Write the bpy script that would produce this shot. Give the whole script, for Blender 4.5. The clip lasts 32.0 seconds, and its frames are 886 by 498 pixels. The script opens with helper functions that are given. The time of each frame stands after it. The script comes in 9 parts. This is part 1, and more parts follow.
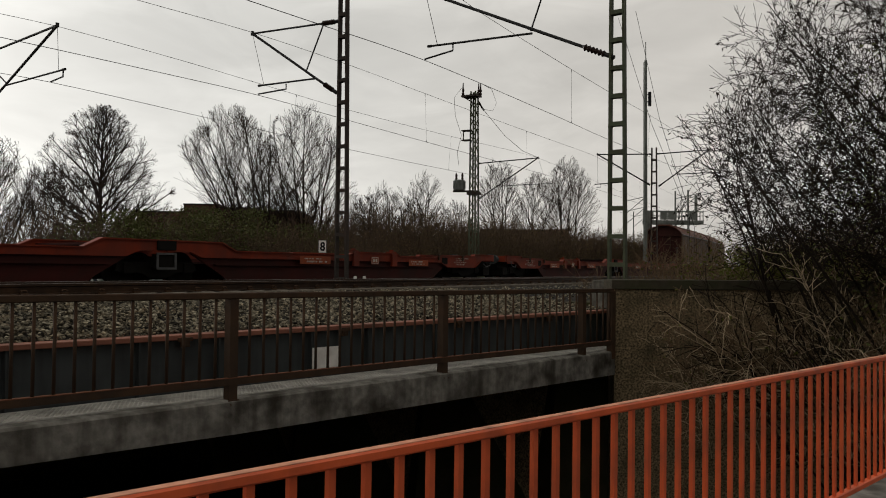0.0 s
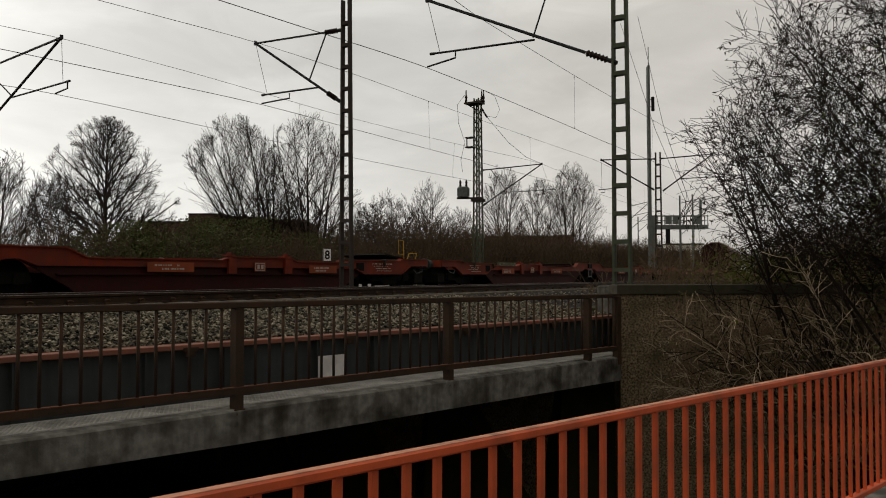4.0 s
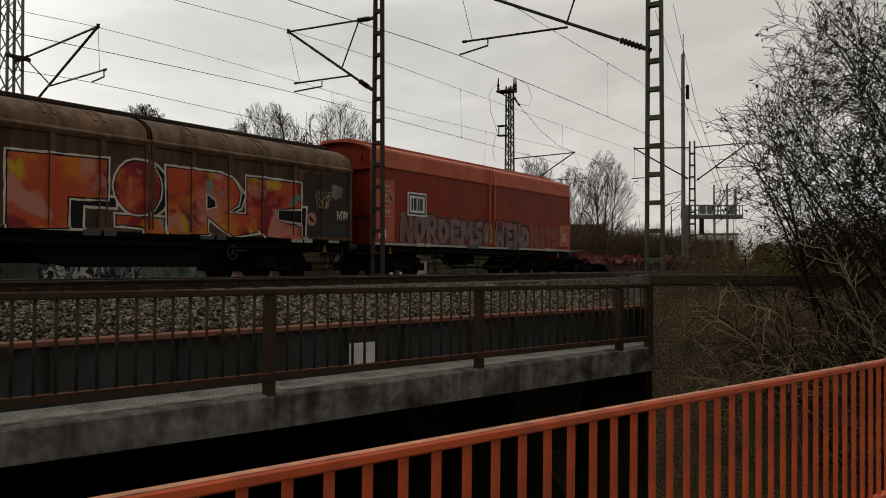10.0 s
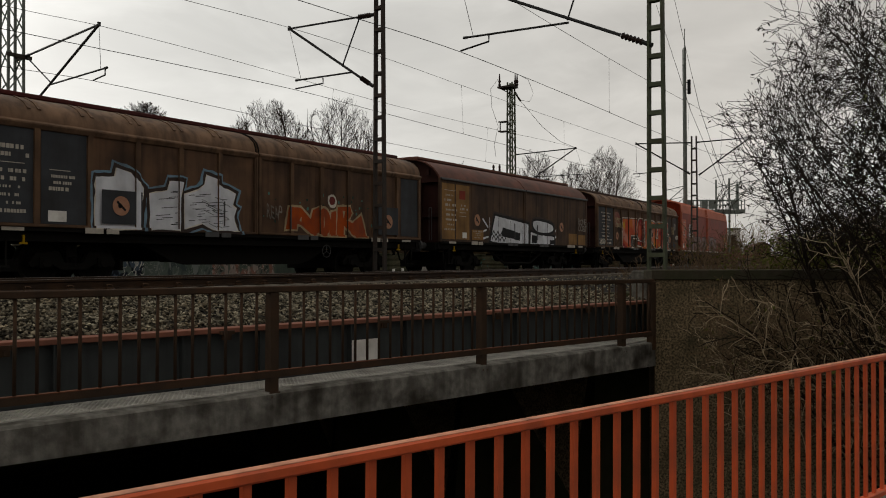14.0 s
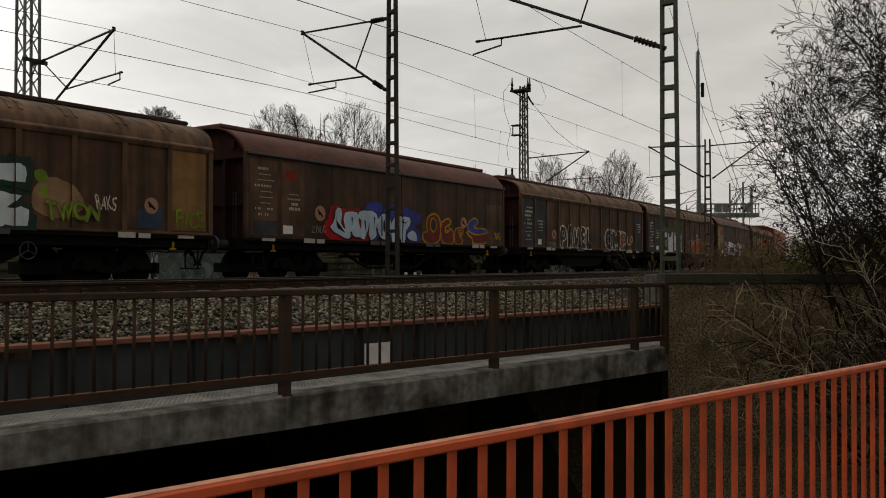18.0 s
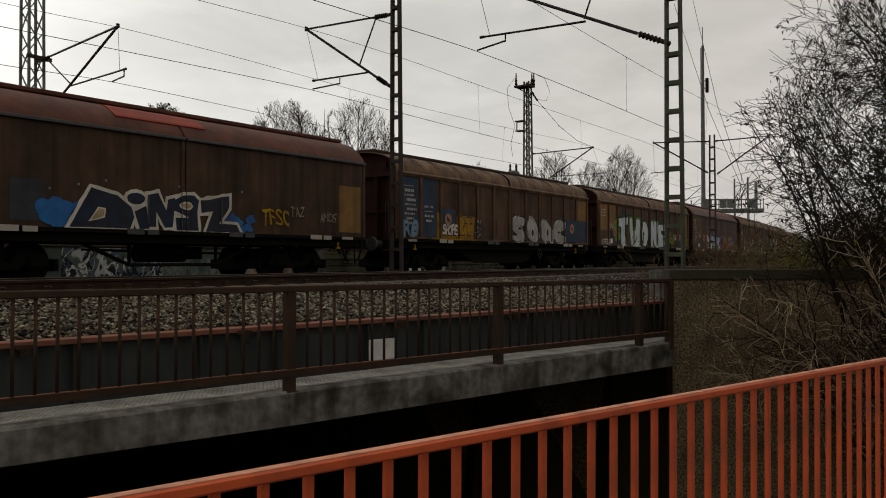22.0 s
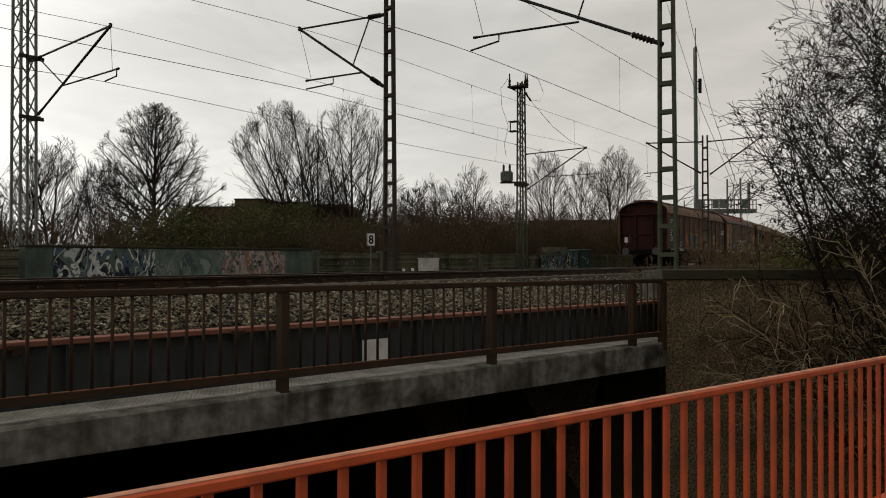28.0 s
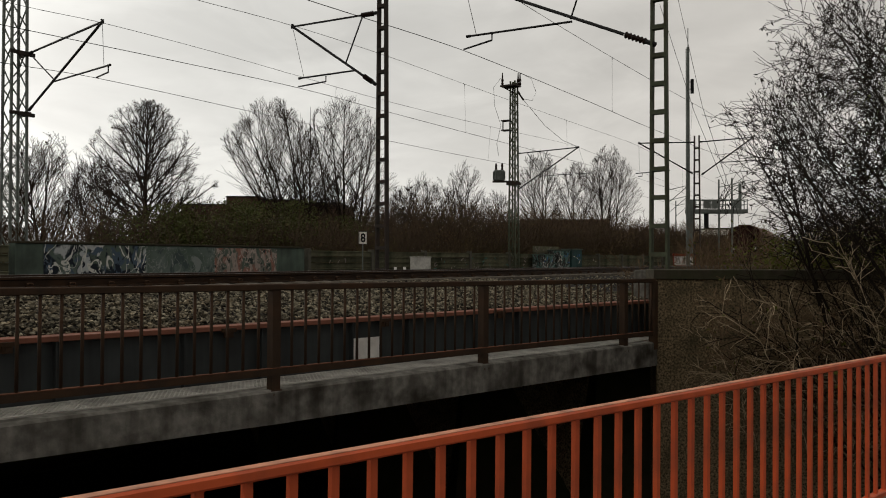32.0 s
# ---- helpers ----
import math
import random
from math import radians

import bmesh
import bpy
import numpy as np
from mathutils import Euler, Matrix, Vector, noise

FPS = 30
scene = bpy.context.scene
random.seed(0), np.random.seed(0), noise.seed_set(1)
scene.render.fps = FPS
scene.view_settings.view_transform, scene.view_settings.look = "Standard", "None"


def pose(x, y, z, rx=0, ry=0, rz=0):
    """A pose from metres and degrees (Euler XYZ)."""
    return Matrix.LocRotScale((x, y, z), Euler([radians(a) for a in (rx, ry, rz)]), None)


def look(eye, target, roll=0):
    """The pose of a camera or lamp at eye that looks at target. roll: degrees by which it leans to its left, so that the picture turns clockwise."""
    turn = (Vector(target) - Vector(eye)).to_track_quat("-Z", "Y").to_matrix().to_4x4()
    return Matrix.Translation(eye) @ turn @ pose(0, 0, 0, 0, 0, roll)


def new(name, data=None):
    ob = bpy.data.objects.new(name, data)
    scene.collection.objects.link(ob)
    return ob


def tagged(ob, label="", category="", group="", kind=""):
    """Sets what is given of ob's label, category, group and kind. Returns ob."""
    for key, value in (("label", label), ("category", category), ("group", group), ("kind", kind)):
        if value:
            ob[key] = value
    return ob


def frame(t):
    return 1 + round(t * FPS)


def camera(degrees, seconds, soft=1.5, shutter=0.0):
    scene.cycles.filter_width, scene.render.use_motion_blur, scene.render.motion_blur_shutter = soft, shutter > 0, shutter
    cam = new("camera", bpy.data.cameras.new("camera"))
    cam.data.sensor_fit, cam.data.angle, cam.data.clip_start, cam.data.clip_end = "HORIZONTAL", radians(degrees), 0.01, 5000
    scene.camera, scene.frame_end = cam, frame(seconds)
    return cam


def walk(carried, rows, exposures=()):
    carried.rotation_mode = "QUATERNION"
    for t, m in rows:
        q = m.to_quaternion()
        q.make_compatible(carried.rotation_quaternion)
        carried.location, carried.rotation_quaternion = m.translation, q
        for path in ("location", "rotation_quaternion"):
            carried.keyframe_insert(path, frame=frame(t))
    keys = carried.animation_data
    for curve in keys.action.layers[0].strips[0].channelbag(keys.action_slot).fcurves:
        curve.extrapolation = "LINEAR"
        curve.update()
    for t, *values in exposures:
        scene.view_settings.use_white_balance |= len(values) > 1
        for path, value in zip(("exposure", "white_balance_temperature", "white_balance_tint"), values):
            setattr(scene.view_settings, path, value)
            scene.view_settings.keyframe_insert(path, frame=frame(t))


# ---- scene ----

# ---- camera: hand-held, standing on the footbridge deck ----
cam = camera(54.568, 32.0, soft=1.0)
TURNS = [
    (0, 91.380, -0.378, -58.406),
    (0.5, 91.443, -0.350, -58.340),
    (1, 91.592, -0.311, -58.287),
    (1.5, 91.706, -0.274, -58.314),
    (2, 91.758, -0.234, -58.356),
    (2.5, 91.719, -0.131, -58.377),
    (3, 91.785, -0.003, -58.391),
    (3.5, 91.824, 0.087, -58.273),
    (5.5, 91.945, 0.577, -57.608),
    (6, 91.956, 0.593, -57.611),
    (6.5, 91.893, 0.496, -57.579),
    (7, 91.729, 0.349, -57.440),
    (7.5, 91.512, 0.121, -57.373),
    (8, 91.336, 0.042, -57.374),
    (8.5, 91.148, -0.046, -57.148),
    (9, 91.142, -0.191, -56.693),
    (9.5, 91.106, -0.194, -56.084),
    (10, 91.083, -0.167, -56.015),
    (10.5, 90.955, -0.055, -56.267),
    (11, 90.783, -0.002, -56.399),
    (11.5, 90.777, -0.028, -56.347),
    (12, 90.925, -0.109, -56.322),
    (12.5, 91.014, -0.032, -56.184),
    (13, 91.018, -0.000, -56.032),
    (13.5, 90.954, 0.105, -55.901),
    (14, 90.842, 0.128, -55.874),
    (14.5, 90.842, 0.114, -55.845),
    (16.5, 91.091, 0.040, -55.184),
    (17, 91.073, 0.042, -55.145),
    (17.5, 91.045, 0.075, -55.055),
    (18, 91.084, 0.083, -55.042),
    (18.5, 91.087, 0.088, -55.001),
    (19, 91.095, 0.145, -54.952),
    (19.5, 91.131, 0.210, -54.910),
    (20, 91.159, 0.212, -54.874),
    (20.5, 91.206, 0.173, -54.791),
    (21, 91.110, 0.110, -54.787),
    (21.5, 91.006, 0.113, -54.790),
    (22, 90.821, 0.165, -54.761),
    (22.5, 90.692, 0.182, -54.714),
    (23, 90.580, 0.201, -54.713),
    (23.5, 90.671, 0.279, -54.716),
    (24, 90.727, 0.300, -54.776),
    (24.5, 90.687, 0.275, -54.869),
    (25, 90.613, 0.299, -54.936),
    (25.5, 90.493, 0.218, -54.945),
    (27.5, 90.743, 0.203, -55.098),
    (28, 90.835, 0.173, -55.193),
    (28.5, 90.817, 0.181, -55.299),
    (29, 90.711, 0.168, -55.338),
    (29.5, 90.696, 0.220, -55.331),
    (30, 90.715, 0.281, -55.344),
    (30.5, 90.778, 0.226, -55.428),
    (31, 90.794, 0.102, -55.513),
    (31.5, 90.815, -0.064, -55.637),
    (32, 90.749, -0.124, -55.733)]
walk(cam, [(t, pose(0, 0, 1.62, rx, ry, rz)) for t, rx, ry, rz in TURNS], [(0, 0.0, 6650, 9), (32, 0.0, 6650, 9)])

# ---- light: low sun behind a grey overcast ----
SUN_AZ = radians(78)      # heading of the veiled sun, from +x towards +y
SUN_EL = radians(16)
world = bpy.data.worlds.new("overcast_sky")
scene.world = world
world.use_nodes = True


def make_sky():
    nt = world.node_tree
    n, l = nt.nodes, nt.links
    bg = n["Background"]
    sky = n.new("ShaderNodeTexSky")
    sky.sky_type = "NISHITA"
    sky.sun_disc = False
    sky.sun_elevation = SUN_EL
    sky.sun_rotation = math.pi / 2 - SUN_AZ
    sky.dust_density = 4.0
    grey = n.new("ShaderNodeHueSaturation")
    grey.inputs["Saturation"].default_value = 0.1
    grey.inputs["Value"].default_value = 0.10
    l.new(sky.outputs[0], grey.inputs["Color"])
    tc = n.new("ShaderNodeTexCoord")
    # veiled glow round the sun
    dot = n.new("ShaderNodeVectorMath")
    dot.operation = "DOT_PRODUCT"
    dot.inputs[1].default_value = (math.cos(SUN_EL) * math.cos(SUN_AZ), math.cos(SUN_EL) * math.sin(SUN_AZ), math.sin(SUN_EL))
    l.new(tc.outputs["Generated"], dot.inputs[0])
    ramp = n.new("ShaderNodeValToRGB")
    ramp.color_ramp.interpolation = "EASE"
    e = ramp.color_ramp.elements
    e[0].position, e[0].color = 0.0, (0.31, 0.295, 0.28, 1)
    e[1].position, e[1].color = 1.0, (0.85, 0.85, 0.825, 1)
    mid = e.new(0.72)
    mid.color = (0.665, 0.64, 0.605, 1)
    half = n.new("ShaderNodeMath")
    half.operation = "MULTIPLY_ADD"
    half.inputs[1].default_value, half.inputs[2].default_value = 0.5, 0.5
    l.new(dot.outputs["Value"], half.inputs[0])
    l.new(half.outputs[0], ramp.inputs[0])
    # cloud banks, flattened towards the horizon
    mp = n.new("ShaderNodeMapping")
    mp.inputs["Scale"].default_value = (1.0, 1.0, 2.6)
    l.new(tc.outputs["Generated"], mp.inputs[0])
    nz = n.new("ShaderNodeTexNoise")
    nz.inputs["Scale"].default_value = 2.4
    nz.inputs["Detail"].default_value = 7.0
    nz.inputs["Roughness"].default_value = 0.5
    nz.inputs["Distortion"].default_value = 0.4
    l.new(mp.outputs[0], nz.inputs[0])
    rng = n.new("ShaderNodeMapRange")
    rng.inputs["From Min"].default_value, rng.inputs["From Max"].default_value = 0.33, 0.67
    rng.inputs["To Min"].default_value, rng.inputs["To Max"].default_value = 0.76, 1.16
    l.new(nz.outputs[0], rng.inputs[0])
    # smaller torn cloud edges within the banks
    fine = n.new("ShaderNodeTexNoise")
    fine.inputs["Scale"].default_value = 7.0
    fine.inputs["Detail"].default_value = 6.0
    fine.inputs["Roughness"].default_value = 0.55
    fine.inputs["Distortion"].default_value = 0.8
    l.new(mp.outputs[0], fine.inputs[0])
    soft = n.new("ShaderNodeMapRange")
    soft.interpolation_type = "SMOOTHSTEP"
    soft.inputs["From Min"].default_value, soft.inputs["From Max"].default_value = 0.36, 0.64
    soft.inputs["To Min"].default_value, soft.inputs["To Max"].default_value = 0.945, 1.055
    l.new(fine.outputs[0], soft.inputs[0])
    both = n.new("ShaderNodeMath")
    both.operation = "MULTIPLY"
    l.new(rng.outputs[0], both.inputs[0])
    l.new(soft.outputs[0], both.inputs[1])
    mul = n.new("ShaderNodeVectorMath")
    mul.operation = "SCALE"
    l.new(ramp.outputs[0], mul.inputs[0])
    l.new(both.outputs[0], mul.inputs["Scale"])
    mix = n.new("ShaderNodeMixRGB")
    mix.inputs[0].default_value = 0.12
    l.new(mul.outputs[0], mix.inputs[1])
    l.new(grey.outputs[0], mix.inputs[2])
    l.new(mix.outputs[0], bg.inputs[0])
    bg.inputs[1].default_value = 1.0


make_sky()
sun_data = bpy.data.lights.new("sun", "SUN")
sun_data.energy, sun_data.angle, sun_data.color = 0.5, radians(25), (1.0, 0.96, 0.9)
sun = new("sun", sun_data)
sun.matrix_basis = look((math.cos(SUN_AZ) * 50, math.sin(SUN_AZ) * 50, 30), (0, 0, 30 - 50 * math.tan(SUN_EL)))

# ---- mesh helpers ----


class Geo:
    """Collects vertices and faces for one mesh."""

    def __init__(self):
        self.v, self.f = [], []

    def add(self, vs, fs):
        k = len(self.v)
        self.v.extend(vs)
        self.f.extend([[i + k for i in f] for f in fs])
        return self

    def box(self, x0, x1, y0, y1, z0, z1, c=0.0):
        """A box; c chamfers its long edges' corners in x-y."""
        if c <= 0:
            vs = [(x, y, z) for z in (z0, z1) for x, y in ((x0, y0), (x1, y0), (x1, y1), (x0, y1))]
            fs = [(3, 2, 1, 0), (4, 5, 6, 7), (0, 1, 5, 4), (1, 2, 6, 5), (2, 3, 7, 6), (3, 0, 4, 7)]
            return self.add(vs, fs)
        lo = [(x0 + c, y0 + c), (x1 - c, y0 + c), (x1 - c, y1 - c), (x0 + c, y1 - c)]
        hi = [(x0, y0), (x1, y0), (x1, y1), (x0, y1)]
        vs = [(x, y, z0) for x, y in lo] + [(x, y, z0 + c) for x, y in hi] + [(x, y, z1 - c) for x, y in hi] + [(x, y, z1) for x, y in lo]
        fs = [(3, 2, 1, 0), (12, 13, 14, 15)]
        for r in range(3):
            for i in range(4):
                j = (i + 1) % 4
                fs.append((r * 4 + i, r * 4 + j, r * 4 + 4 + j, r * 4 + 4 + i))
        return self.add(vs, fs)

    def tube(self, pts, radii, n=6, cap=True):
        """A round bar through pts."""
        pts = [Vector(p) for p in pts]
        if not hasattr(radii, "__len__"):
            radii = [radii] * len(pts)
        vs, fs = [], []
        for i, p in enumerate(pts):
            d = (pts[min(i + 1, len(pts) - 1)] - pts[max(i - 1, 0)]).normalized()
            a = d.cross(Vector((0, 0, 1)) if abs(d.z) < 0.9 else Vector((1, 0, 0))).normalized()
            b = d.cross(a)
            for k in range(n):
                q = 2 * math.pi * k / n
                vs.append(tuple(p + (a * math.cos(q) + b * math.sin(q)) * radii[i]))
        for i in range(len(pts) - 1):
            for k in range(n):
                m = (k + 1) % n
                fs.append((i * n + k, i * n + n + k, i * n + n + m, i * n + m))
        if cap:
            fs.append(tuple(range(n)))
            fs.append(tuple((len(pts) - 1) * n + k for k in reversed(range(n))))
        return self.add(vs, fs)

    def beam(self, p0, p1, w, h):
        """A square bar from p0 to p1: w across, h upright."""
        p0, p1 = Vector(p0), Vector(p1)
        d = (p1 - p0).normalized()
        a = d.cross(Vector((0, 0, 1)) if abs(d.z) < 0.95 else Vector((1, 0, 0))).normalized() * (w / 2)
        b = a.cross(d).normalized() * (h / 2)
        vs = [tuple(p + s * a + t * b) for p in (p0, p1) for s, t in ((-1, -1), (1, -1), (1, 1), (-1, 1))]
        return self.add(vs, [(0, 1, 2, 3), (7, 6, 5, 4), (0, 4, 5, 1), (1, 5, 6, 2), (2, 6, 7, 3), (3, 7, 4, 0)])

    def prism(self, prof, x0, x1):
        """The closed outline prof of (y, z), drawn along x."""
        n = len(prof)
        vs = [(x0, y, z) for y, z in prof] + [(x1, y, z) for y, z in prof]
        fs = [tuple(range(n)), tuple(range(2 * n - 1, n - 1, -1))]
        fs += [(i, n + i, n + (i + 1) % n, (i + 1) % n) for i in range(n)]
        return self.add(vs, fs)

    def plate(self, prof, y0, y1):
        """The closed outline prof of (x, z), with thickness in y."""
        n = len(prof)
        vs = [(x, y0, z) for x, z in prof] + [(x, y1, z) for x, z in prof]
        fs = [tuple(range(n)), tuple(range(2 * n - 1, n - 1, -1))]
        fs += [(i, n + i, n + (i + 1) % n, (i + 1) % n) for i in range(n)]
        return self.add(vs, fs)

    def disc(self, c, r, axis_y, t, n=20):
        """A disc of thickness t whose face looks along y."""
        x, y, z = c
        prof = [(x + r * math.cos(2 * math.pi * k / n), z + r * math.sin(2 * math.pi * k / n)) for k in range(n)]
        return self.plate(prof, y - t / 2 * axis_y, y + t / 2 * axis_y)

    def lathe(self, prof, n=12, at=(0, 0, 0)):
        """Turns prof of (radius, z) round the z axis."""
        vs, fs = [], []
        for r, z in prof:
            for k in range(n):
                q = 2 * math.pi * k / n
                vs.append((at[0] + r * math.cos(q), at[1] + r * math.sin(q), at[2] + z))
        for i in range(len(prof) - 1):
            for k in range(n):
                m = (k + 1) % n
                fs.append((i * n + k, i * n + m, i * n + n + m, i * n + n + k))
        fs.append(tuple(reversed(range(n))))
        fs.append(tuple((len(prof) - 1) * n + k for k in range(n)))
        return self.add(vs, fs)

    def moved(self, m):
        self.v = [tuple(m @ Vector(p)) for p in self.v]
        return self

    def mesh(self, name, material, smooth=False):
        me = bpy.data.meshes.new(name)
        me.from_pydata(self.v, [], self.f)
        bm = bmesh.new()
        bm.from_mesh(me)
        bmesh.ops.recalc_face_normals(bm, faces=bm.faces)
        bm.to_mesh(me)
        bm.free()
        me.materials.append(material)
        if smooth:
            me.polygons.foreach_set("use_smooth", [True] * len(me.polygons))
        return me


def raw_mesh(name, v, f, material, smooth=False):
    me = bpy.data.meshes.new(name)
    me.from_pydata(v, [], f)
    me.materials.append(material)
    if smooth:
        me.polygons.foreach_set("use_smooth", [True] * len(me.polygons))
    return me


def part(name, geo, material, parent, label="", smooth=False):
    me = geo if isinstance(geo, bpy.types.Mesh) else geo.mesh(name, material, smooth)
    ob = new(name, me)
    ob.parent = parent
    return tagged(ob, label)


def thing(name, label, category, m=None, group="", kind=""):
    ob = new(name)
    ob.empty_display_size = 0.2
    if m is not None:
        ob.matrix_basis = m
    return tagged(ob, label, category, group, kind)


def solid(name, geo, material, label, category="", group="", kind="", smooth=False, m=None):
    me = geo if isinstance(geo, bpy.types.Mesh) else geo.mesh(name, material, smooth)
    ob = new(name, me)
    if m is not None:
        ob.matrix_basis = m
    return tagged(ob, label, category, group, kind)


# ---- materials ----


def richer(c, k=1.3):
    """The same tone with a fuller hue."""
    g = 0.3 * c[0] + 0.59 * c[1] + 0.11 * c[2]
    return tuple(max(0.003, g + (v - g) * k) for v in c)


def mat(name, base, other=None, rough=0.7, metal=0.0, scale=6.0, amount=0.6, dirt=None, dirt_scale=1.2, dirt_amount=0.5,
        bump=0.15, bump_scale=40.0, streak=0.0, by_piece=0.0, spec=0.12):
    """Two colours blended by noise, stains at a larger scale, fine relief; streak: vertical runs; by_piece: each object's own shade."""
    m = bpy.data.materials.new(name)
    m.use_nodes = True
    nt = m.node_tree
    n, l = nt.nodes, nt.links
    b = n["Principled BSDF"]
    b.inputs["Roughness"].default_value = rough
    b.inputs["Metallic"].default_value = metal
    b.inputs["Specular IOR Level"].default_value = spec
    tc = n.new("ShaderNodeTexCoord")
    co = tc.outputs["Object"]

    def noise_node(sc, detail=5.0, stretch=None):
        t = n.new("ShaderNodeTexNoise")
        t.inputs["Scale"].default_value = sc
        t.inputs["Detail"].default_value = detail
        if stretch:
            mp = n.new("ShaderNodeMapping")
            mp.inputs["Scale"].default_value = stretch
            l.new(co, mp.inputs[0])
            l.new(mp.outputs[0], t.inputs[0])
        else:
            l.new(co, t.inputs[0])
        return t.outputs[0]

    def ranged(src, lo, hi, top):
        r = n.new("ShaderNodeMapRange")
        r.inputs["From Min"].default_value, r.inputs["From Max"].default_value = lo, hi
        r.inputs["To Max"].default_value = top
        l.new(src, r.inputs[0])
        return r.outputs[0]

    def blend(fac, a, c, mode="MIX"):
        x = n.new("ShaderNodeMixRGB")
        x.blend_type = mode
        for sock, val in ((0, fac), (1, a), (2, c)):
            if isinstance(val, tuple):
                x.inputs[sock].default_value = (*val, 1)
            elif isinstance(val, (int, float)):
                x.inputs[sock].default_value = val
            else:
                l.new(val, x.inputs[sock])
        return x.outputs[0]

    other = other or tuple(c * 0.6 for c in base)
    base, other = richer(base), richer(other)
    dirt = richer(dirt) if dirt else None
    col = blend(ranged(noise_node(scale), 0.35, 0.65, amount), base, other)
    if dirt:
        col = blend(ranged(noise_node(dirt_scale, 6.0), 0.45, 0.72, dirt_amount), col, dirt)
    if streak > 0:
        col = blend(ranged(noise_node(1.0, 4.0, (5.0, 5.0, 0.35)), 0.42, 0.75, streak), col, dirt or other)
    if by_piece > 0:
        oi = n.new("ShaderNodeObjectInfo")
        hsv = n.new("ShaderNodeHueSaturation")
        r = n.new("ShaderNodeMapRange")
        r.inputs["To Min"].default_value, r.inputs["To Max"].default_value = 1 - by_piece, 1 + by_piece
        l.new(oi.outputs["Random"], r.inputs[0])
        l.new(r.outputs[0], hsv.inputs["Value"])
        l.new(col, hsv.inputs["Color"])
        col = hsv.outputs[0]
    l.new(col, b.inputs["Base Color"])
    if bump > 0:
        bp = n.new("ShaderNodeBump")
        bp.inputs["Strength"].default_value = bump
        bp.inputs["Distance"].default_value = 0.02
        l.new(noise_node(bump_scale, 6.0), bp.inputs["Height"])
        l.new(bp.outputs[0], b.inputs["Normal"])
    return m


ORANGE = mat("orange_paint", (0.66, 0.175, 0.106), (0.52, 0.135, 0.083), rough=0.38, scale=9, dirt=(0.17, 0.075, 0.055), dirt_scale=4, dirt_amount=0.6, bump=0.05, spec=0.3)
WORNORANGE = mat("bleached_grimy_orange_paint", (0.62, 0.33, 0.235), (0.45, 0.21, 0.14), rough=0.6, scale=30, dirt=(0.17, 0.1, 0.075), dirt_scale=9, dirt_amount=0.8, bump=0.15)
RUST = mat("rusty_brown_paint", (0.052, 0.036, 0.026), (0.032, 0.024, 0.019), rough=0.75, scale=7, dirt=(0.088, 0.05, 0.031), dirt_scale=2.2, dirt_amount=0.6, bump=0.2)
LITEDGE = mat("lit_rust_edge", (0.15, 0.075, 0.05), (0.095, 0.048, 0.034), rough=0.8, scale=9, dirt=(0.05, 0.034, 0.026), dirt_scale=2.0, dirt_amount=0.7)
RED_FLANGE = mat("red_oxide_flange", (0.25, 0.125, 0.095), (0.17, 0.085, 0.065), rough=0.8, scale=5, dirt=(0.07, 0.045, 0.037), dirt_amount=0.7)
GIRDER = mat("grey_girder_paint", (0.064, 0.07, 0.07), (0.044, 0.049, 0.049), rough=0.7, scale=3, dirt=(0.024, 0.024, 0.024), streak=0.6, bump=0.08)
CONCRETE = mat("weathered_concrete", (0.26, 0.25, 0.227), (0.125, 0.121, 0.11), rough=0.9, scale=9, amount=0.8, dirt=(0.036, 0.032, 0.026), dirt_scale=2.6, dirt_amount=0.95, streak=0.75, bump=0.3)
GRATING = mat("galvanised_grating", (0.66, 0.645, 0.6), (0.46, 0.45, 0.42), rough=0.6, metal=0.0, scale=8, dirt=(0.12, 0.11, 0.1), dirt_scale=2, bump=0.1)
WASHED = mat("exposed_aggregate_concrete", (0.29, 0.233, 0.16), (0.035, 0.029, 0.021), rough=0.95, scale=26, amount=0.95, dirt=(0.05, 0.046, 0.03), dirt_scale=2.4, dirt_amount=0.75, bump=0.9, bump_scale=30)
CAPSTONE = mat("mossy_cap_concrete", (0.062, 0.054, 0.042), (0.03, 0.027, 0.021), rough=0.95, scale=8, dirt=(0.045, 0.05, 0.028), dirt_scale=2, dirt_amount=0.7, bump=0.4)
STEEL = mat("worn_rail_steel", (0.035, 0.024, 0.018), (0.022, 0.016, 0.013), rough=0.55, metal=0.3, scale=20, dirt=(0.075, 0.044, 0.028), dirt_scale=5)
RAILTOP = mat("dull_rail_head", (0.10, 0.085, 0.075), (0.07, 0.06, 0.052), rough=0.45, metal=0.7, scale=20, bump=0.02)
SLEEPER = mat("concrete_sleeper", (0.14, 0.125, 0.105), (0.09, 0.08, 0.07), rough=0.95, scale=12, bump=0.3, by_piece=0.15)
# bed kept near-black: the shade in the gaps between stones is painted in
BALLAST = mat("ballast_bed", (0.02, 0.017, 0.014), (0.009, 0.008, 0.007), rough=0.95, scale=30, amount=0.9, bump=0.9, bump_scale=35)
SOIL = mat("damp_soil_and_litter", (0.05, 0.04, 0.028), (0.03, 0.03, 0.018), rough=1.0, scale=3, amount=0.9, dirt=(0.045, 0.055, 0.02), dirt_scale=0.4, dirt_amount=0.6, bump=0.6, bump_scale=20)
WATER = mat("dark_still_water", (0.008, 0.009, 0.008), (0.012, 0.012, 0.01), rough=0.12, scale=0.6, bump=0.1, bump_scale=3, spec=0.4)
